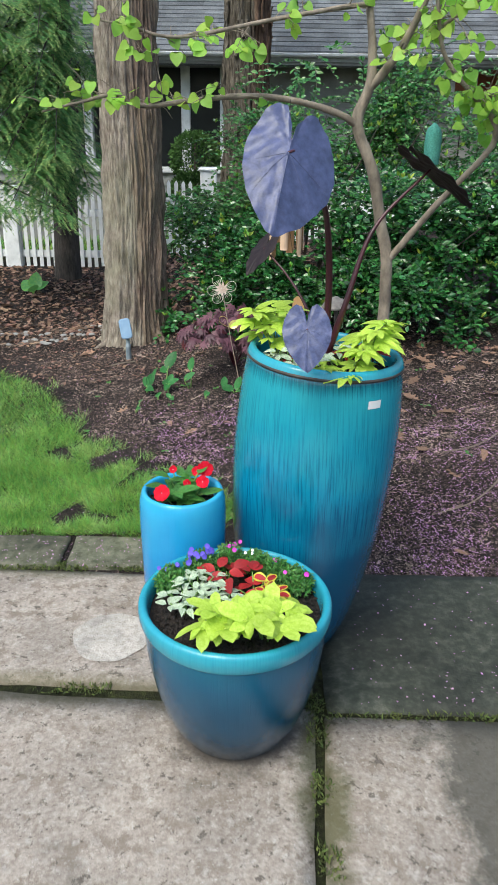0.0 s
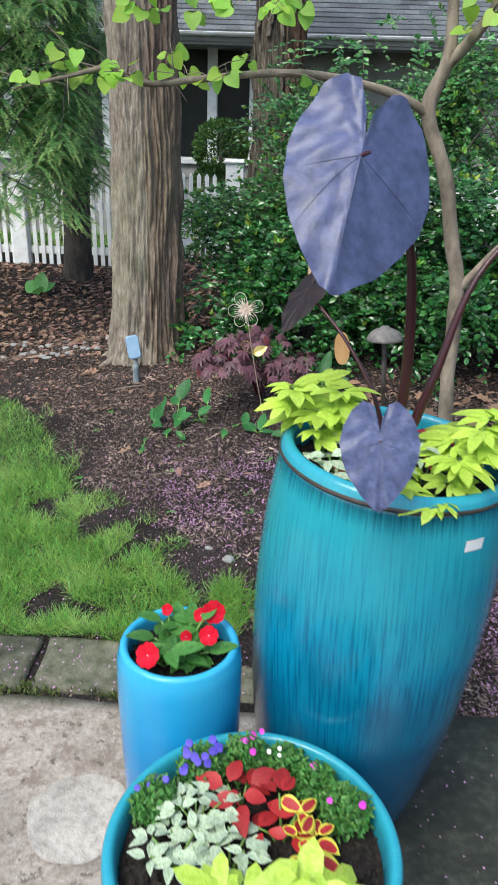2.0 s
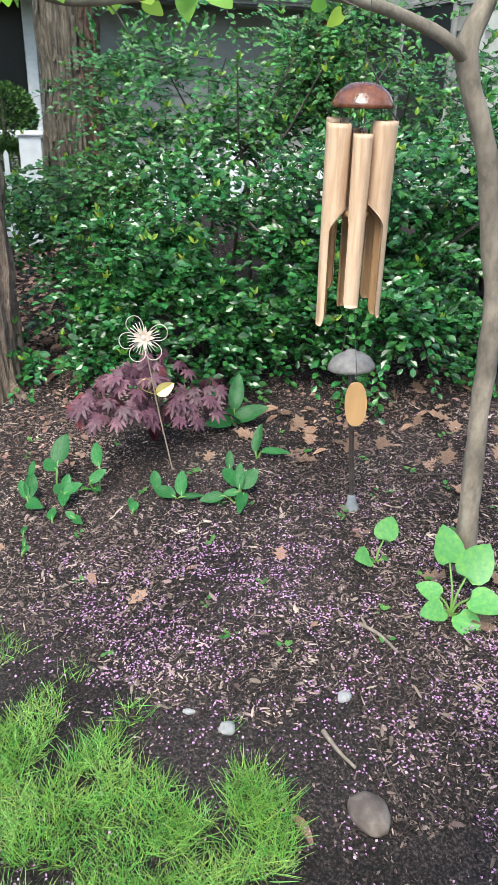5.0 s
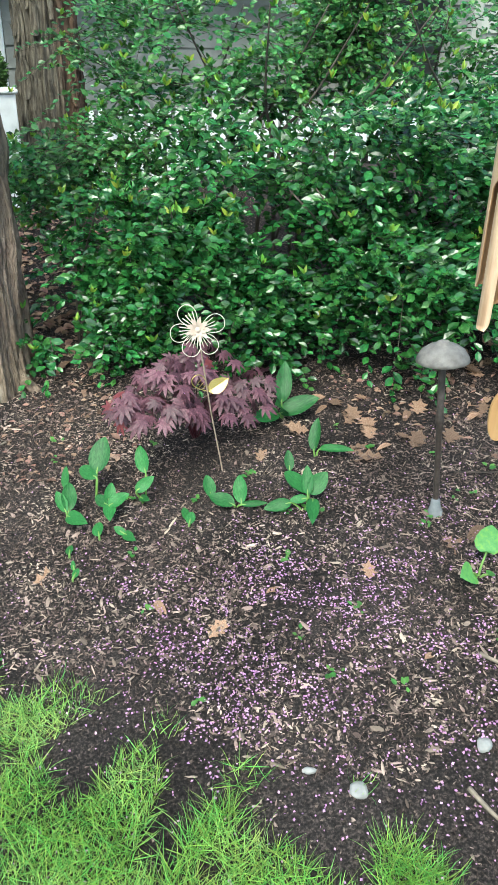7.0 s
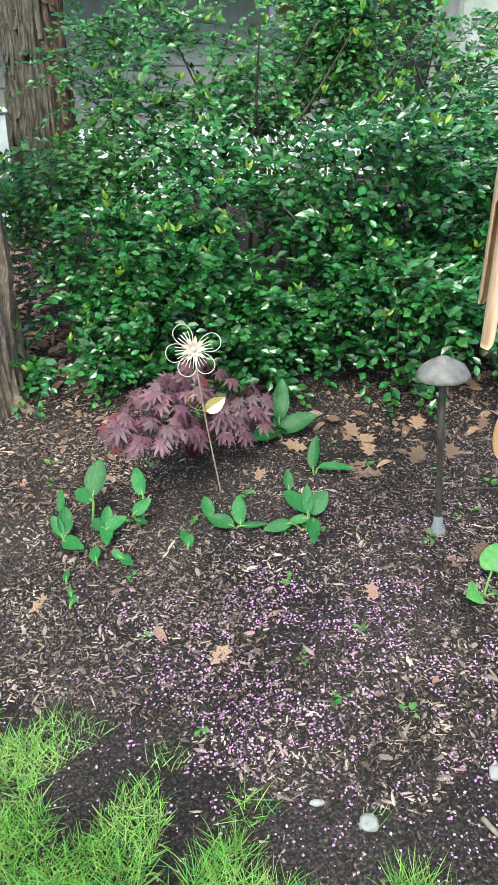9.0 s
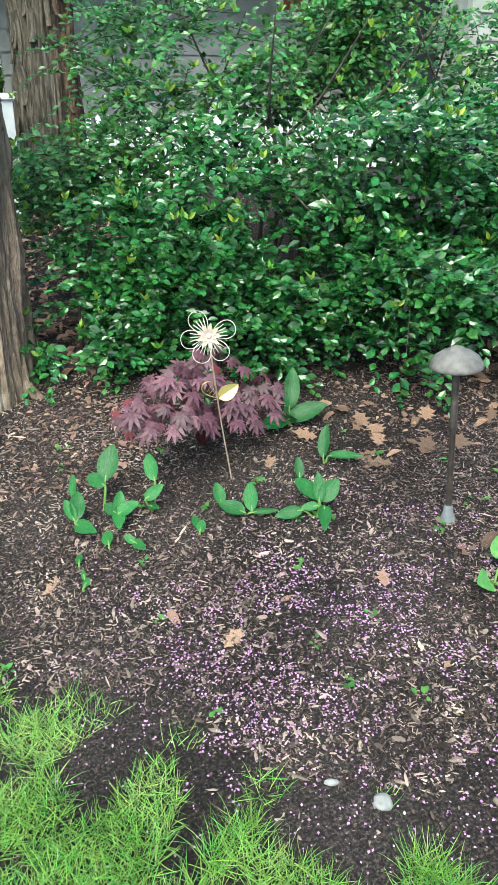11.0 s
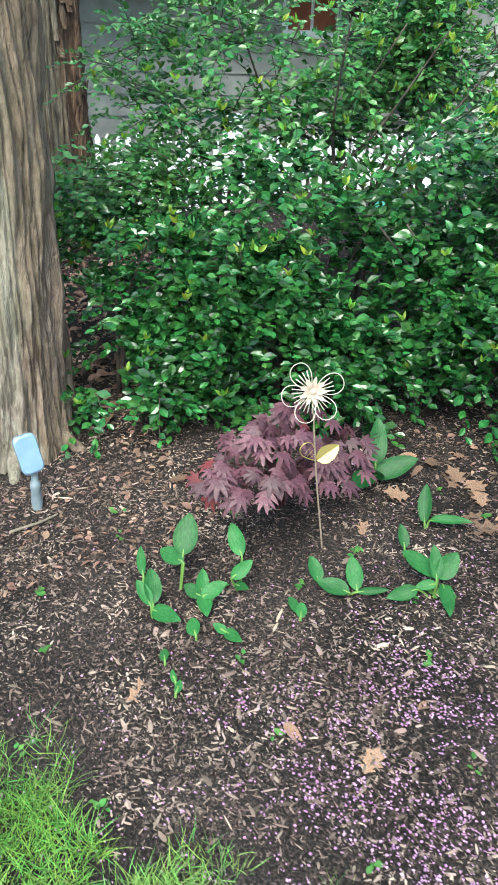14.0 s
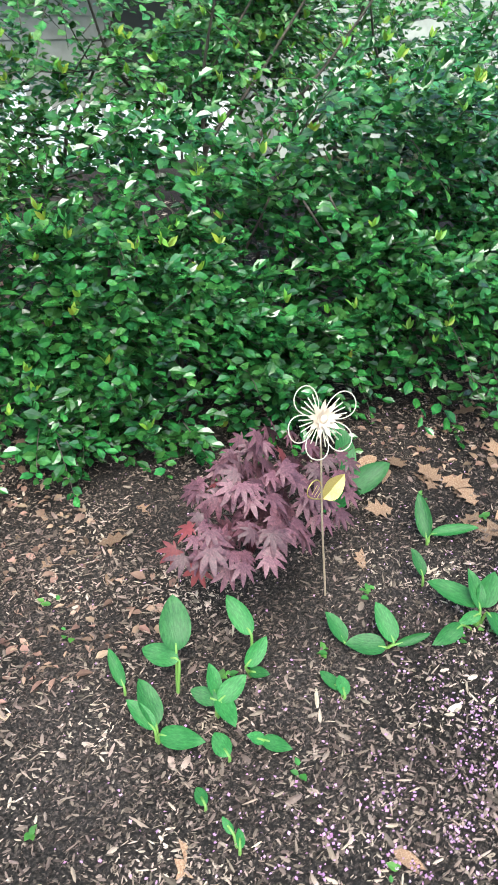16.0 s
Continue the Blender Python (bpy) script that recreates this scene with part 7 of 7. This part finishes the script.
def petal_zone(x, y):
    if y < 2.46:
        return x > 0.3 and grng.random() < 0.016
    if in_lawn(x, y):
        return grng.random() < 0.06
    if y < 2.73 and x < 0.3:
        return grng.random() < 0.1
    w = math.exp(-((x - 0.0) ** 2 / 0.35 + (y - 3.55) ** 2 / 0.18)) + 2.8 * math.exp(-((x - 0.85) ** 2 / 0.25 + (y - 2.8) ** 2 / 0.3)) + 0.8 * math.exp(-((x + 0.35) ** 2 / 0.1 + (y - 3.7) ** 2 / 0.06))
    w *= max(0.06, 0.42 + 1.3 * noise.noise(Vector((x * 4.5, y * 4.5, 31))) + 1.6 * noise.noise(Vector((x * 17, y * 17, 3))))
    return grng.random() < clamp(w + 0.018, 0, 1)


P = scatter_bed(15500, petal_zone, -1.6, 1.5, 1.75, 5.2)
P[:, 2] = np.where((P[:, 1] < 2.46), -0.066, P[:, 2] + 0.008)
P[:, 2] = np.where((P[:, 1] >= 2.46) & (P[:, 1] < 2.73) & (P[:, 0] < 0.3), -0.064, P[:, 2])
s = Soup()
s.scatter(PETAL, P, unit(len(P), grng) * np.array((1, 1, 0.3)), unit(len(P), grng) * 0.4 + np.array((0, 0, 1)), grng.uniform(0.0035, 0.0092, len(P)))
tagged(part("fallen_petals", s.mesh("fallen_petals", [M_petal])), "scattered pink and purple fallen blossom petals", "petals", kind="stuff")

BLADE = leaf_template(0.055, 0.3, 0.38, 3, shape=lambda u: 1.0 - 0.55 * u)


def grass_pts(n, y0=2.70, deep=2.9, x0=-2.6):
    pts = []
    while len(pts) < n:
        y = y0 + deep * grng.random() ** 1.4
        x = grng.uniform(x0, 0.15)
        inside = in_lawn(x, y)
        d = lawn_edge(x, y)
        c = noise.noise(Vector((x * 6, y * 6, 3)))
        if inside and d < 0.34 and 2.80 < y < 3.7 and c * 1.6 + d * 3.4 < 0.24:
            continue
        if not inside and not (d < 0.10 and c > 0.22 and grng.random() < 0.35):
            continue
        if inside and noise.noise(Vector((x * 3, y * 3, 8))) < -0.66:
            continue
        pts.append((x, y, ground_z(x, y) - 0.004))
    return np.array(pts)


P = np.concatenate((grass_pts(52000), grass_pts(16000, 2.70, 1.25, -1.5)))
lean = unit(len(P), grng) * np.array((1.1, 1.1, 0)) + np.array((0, 0, 1)) + 0.35 * np.array([[noise.noise(Vector((x * 5, y * 5, 1))), noise.noise(Vector((x * 5, y * 5, 2))), 0] for x, y, _ in P])
hh = np.array([0.05 + 0.03 * noise.noise(Vector((x * 4, y * 4, 17))) for x, y, _ in P]) * grng.uniform(0.6, 1.6, len(P))
s = Soup()
s.scatter(BLADE, P, lean, unit(len(P), grng) * np.array((1, 1, 0.1)), np.clip(hh, 0.025, 0.14), 0.075 / np.clip(hh * 10, 0.4, 1.3) * 9 * 0.6)
tagged(part("grass", s.mesh("grass", [M_grass])), "bright green uneven lawn grass with long blades", "grass", kind="stuff")
# the lawn beyond, seen between trees and pickets
pts = []
while len(pts) < 9000:
    x, y = grng.uniform(-6, 6), 9.1 + 1.2 * grng.random()
    pts.append((x, y, ground_z(x, y)))
s = Soup()
s.scatter(BLADE, np.array(pts), unit(len(pts), grng) * np.array((0.7, 0.7, 0)) + np.array((0, 0, 1)), unit(len(pts), grng), grng.uniform(0.05, 0.12, len(pts)), 2.0)
tagged(part("grass", s.mesh("grass", [M_grass])), "green lawn grass behind the picket fence", "grass", kind="stuff")

# dry leaf litter under the trees
M_litter = mat("reddish leaf litter", [(0.11, 0.062, 0.048), (0.23, 0.14, 0.105), (0.34, 0.24, 0.18)], scale=12, rough=0.85, bump=0.2, island=0.5, hue=0.02, spec=0.2)
pts = []
while len(pts) < 5200:
    x, y = grng.uniform(-3.2, 0.6), grng.uniform(5.9, 8.45)
    if not in_lawn(x, y) and math.hypot(x + 0.83, y - 5.46) > 0.3:
        pts.append((x, y, ground_z(x, y) + 0.008))
for _ in range(1300):
    x, y = grng.uniform(-2.3, -0.3), grng.uniform(4.6, 6.0)
    if not in_lawn(x, y) and math.hypot(x + 0.83, y - 5.46) > 0.3:
        pts.append((x, y, ground_z(x, y) + 0.006))
for _ in range(420):
    x = grng.uniform(0.5, 1.8)
    y = 4.5 + grng.normal() * 0.2
    pts.append((x, y, ground_z(x, y) + 0.006))
s = Soup()
s.scatter(leaf_template(0.55, 0.3, 0.25, 2), np.array(pts), unit(len(pts), grng) * np.array((1, 1, 0.25)), unit(len(pts), grng) * 0.5 + np.array((0, 0, 1)), np.where((np.array(pts)[:, 0] > 0.62) | (np.array(pts)[:, 1] < 5.6), 0.55, 1.0) * grng.uniform(0.03, 0.08, len(pts)), grng.uniform(0.6, 1.2, len(pts)))
tagged(part("leaf_litter", s.mesh("leaf_litter", [M_litter])), "reddish-brown dry leaf litter under the trees", "leaf litter", kind="stuff")

# weeds among the mulch
P, D, N, S = [], [], [], []
for _ in range(48):
    x, y = grng.uniform(-1.1, 1.0), grng.uniform(3.0, 4.9)
    if in_lawn(x, y):
        continue
    g = ground_z(x, y)
    for k in range(grng.integers(3, 7)):
        a = grng.uniform(0, 6.28)
        P.append((x + grng.normal(0, 0.012), y + grng.normal(0, 0.012), g + 0.006))
        D.append((math.cos(a), math.sin(a), 0.5))
        N.append((0, -0.2, 1))
        S.append(grng.uniform(0.01, 0.026))
s = Soup()
s.scatter(leaf_template(0.65, 0.2, 0.2, 3), P, D, N, S)
tagged(part("seedling_weeds", s.mesh("seedling_weeds", [M_tiny])), "tiny green weed seedlings in the mulch", "weeds", kind="stuff")

# moss in the joints of the patio
P = []
for x0, x1, y0, y1, n in ((-1.25, 0.2, 1.79, 1.83, 1500), (0.17, 0.228, 0.9, 1.8, 1300), (-1.4, 0.3, 2.445, 2.478, 1700), (0.235, 1.5, 1.695, 1.725, 700), (-0.72, -0.685, 2.47, 2.71, 350), (-1.4, 0.25, 2.70, 2.76, 1600)):
    for _ in range(n):
        x, y = grng.uniform(x0, x1), grng.uniform(y0, y1)
        if abs(y0 - 1.79) < 0.001:
            y -= 0.05 * ((x + 0.53) / 1.45)
        if noise.noise(Vector((x * 5, y * 5, 40))) < 0.0:
            continue
        P.append((x, y, -0.083 + 0.012 * grng.random()))
P = np.array(P)
s = Soup()
s.scatter(leaf_template(0.5, 0.2, 0.3, 2), P, unit(len(P), grng) * np.array((1, 1, 0.2)) + np.array((0, 0, 0.9)), unit(len(P), grng), grng.uniform(0.008, 0.02, len(P)), 0.6)
M_moss = mat("olive moss", [(0.05, 0.07, 0.015), (0.10, 0.13, 0.03)], scale=30, rough=0.9, bump=0, island=0.5, hue=0.03)
tagged(part("moss", s.mesh("moss", [M_moss])), "olive moss growing in the patio joints", "moss", kind="stuff")

# ---------------------------------------------------------------- clipped evergreen and trees beyond the fence
M_topi = mat("clipped evergreen", [(0.04, 0.10, 0.018), (0.09, 0.19, 0.04)], scale=20, rough=0.7, bump=0, island=0.4, trans=0.2)
topi = thing("clipped_evergreen", "rounded clipped evergreen beside the porch", "shrub", pose(-0.66, 9.35, ground_z(-0.66, 9.35)))
s = Soup()
for cx, cz, r, n in ((0.0, 0.95, 0.27, 3600), (-0.05, 0.55, 0.24, 2600), (0.08, 0.25, 0.25, 1200)):
    u = unit(n, grng)
    s.scatter(leaf_template(0.4, 0.2, 0.1, 1), u * (r * (0.86 + 0.16 * grng.random((n, 1)))) + np.array((cx, 0, cz)), u + grng.normal(size=(n, 3)) * 0.5, unit(n, grng), grng.uniform(0.03, 0.06, n))
part("foliage", s.mesh("foliage", [M_topi]), topi, kind="stuff")
V, F = tube([(0, 0, -0.1), (0, 0, 0.5), (0, 0, 1.1)], [0.04, 0.03, 0.01], 8)
part("trunk", make_mesh("trunk", V, F, [M_bark2], True), topi)


def far_tree(x, y, h, r, seed):
    q = np.random.default_rng(seed)
    g = ground_z(x, y)
    ob = thing("far_tree", "leafy green tree beyond the house and fence", "tree", pose(x, y, g), "far trees")
    part("trunk", trunk_mesh("trunk", [(0, 0, -0.2), (0.1, 0, h * 0.4), (0, 0, h * 0.8)], [0.22, 0.16, 0.05], M_bark2, 16, 12, 0.1, 0.05, seed=seed), ob)
    sp = Soup()
    for _ in range(60):
        c = unit(1, q)[0] * r * q.random() ** 0.4 * np.array((1, 1, 0.8)) + np.array((0, 0, h * 0.72))
        n = 160
        u = unit(n, q)
        sp.scatter(leaf_template(0.6, 0.2, 0.2, 1), c + u * r * 0.28 * q.random((n, 1)), u + np.array((0, 0, -0.3)), unit(n, q) + np.array((0, 0, 1)), q.uniform(0.08, 0.17, n))
    part("crown", sp.mesh("crown", [M_fartree]), ob, kind="stuff")


for x, y, h, r, sd in ((-4.6, 12.5, 4.6, 1.9, 1), (-3.2, 16.8, 6.5, 2.4, 2), (-6.5, 11.0, 5.0, 2.2, 3), (-1.2, 18.5, 7.5, 2.6, 4), (4.0, 19, 8.0, 2.8, 5), (8.5, 18, 8, 3, 6), (-9, 15, 7, 3, 7)):
    far_tree(x, y, h, r, sd)
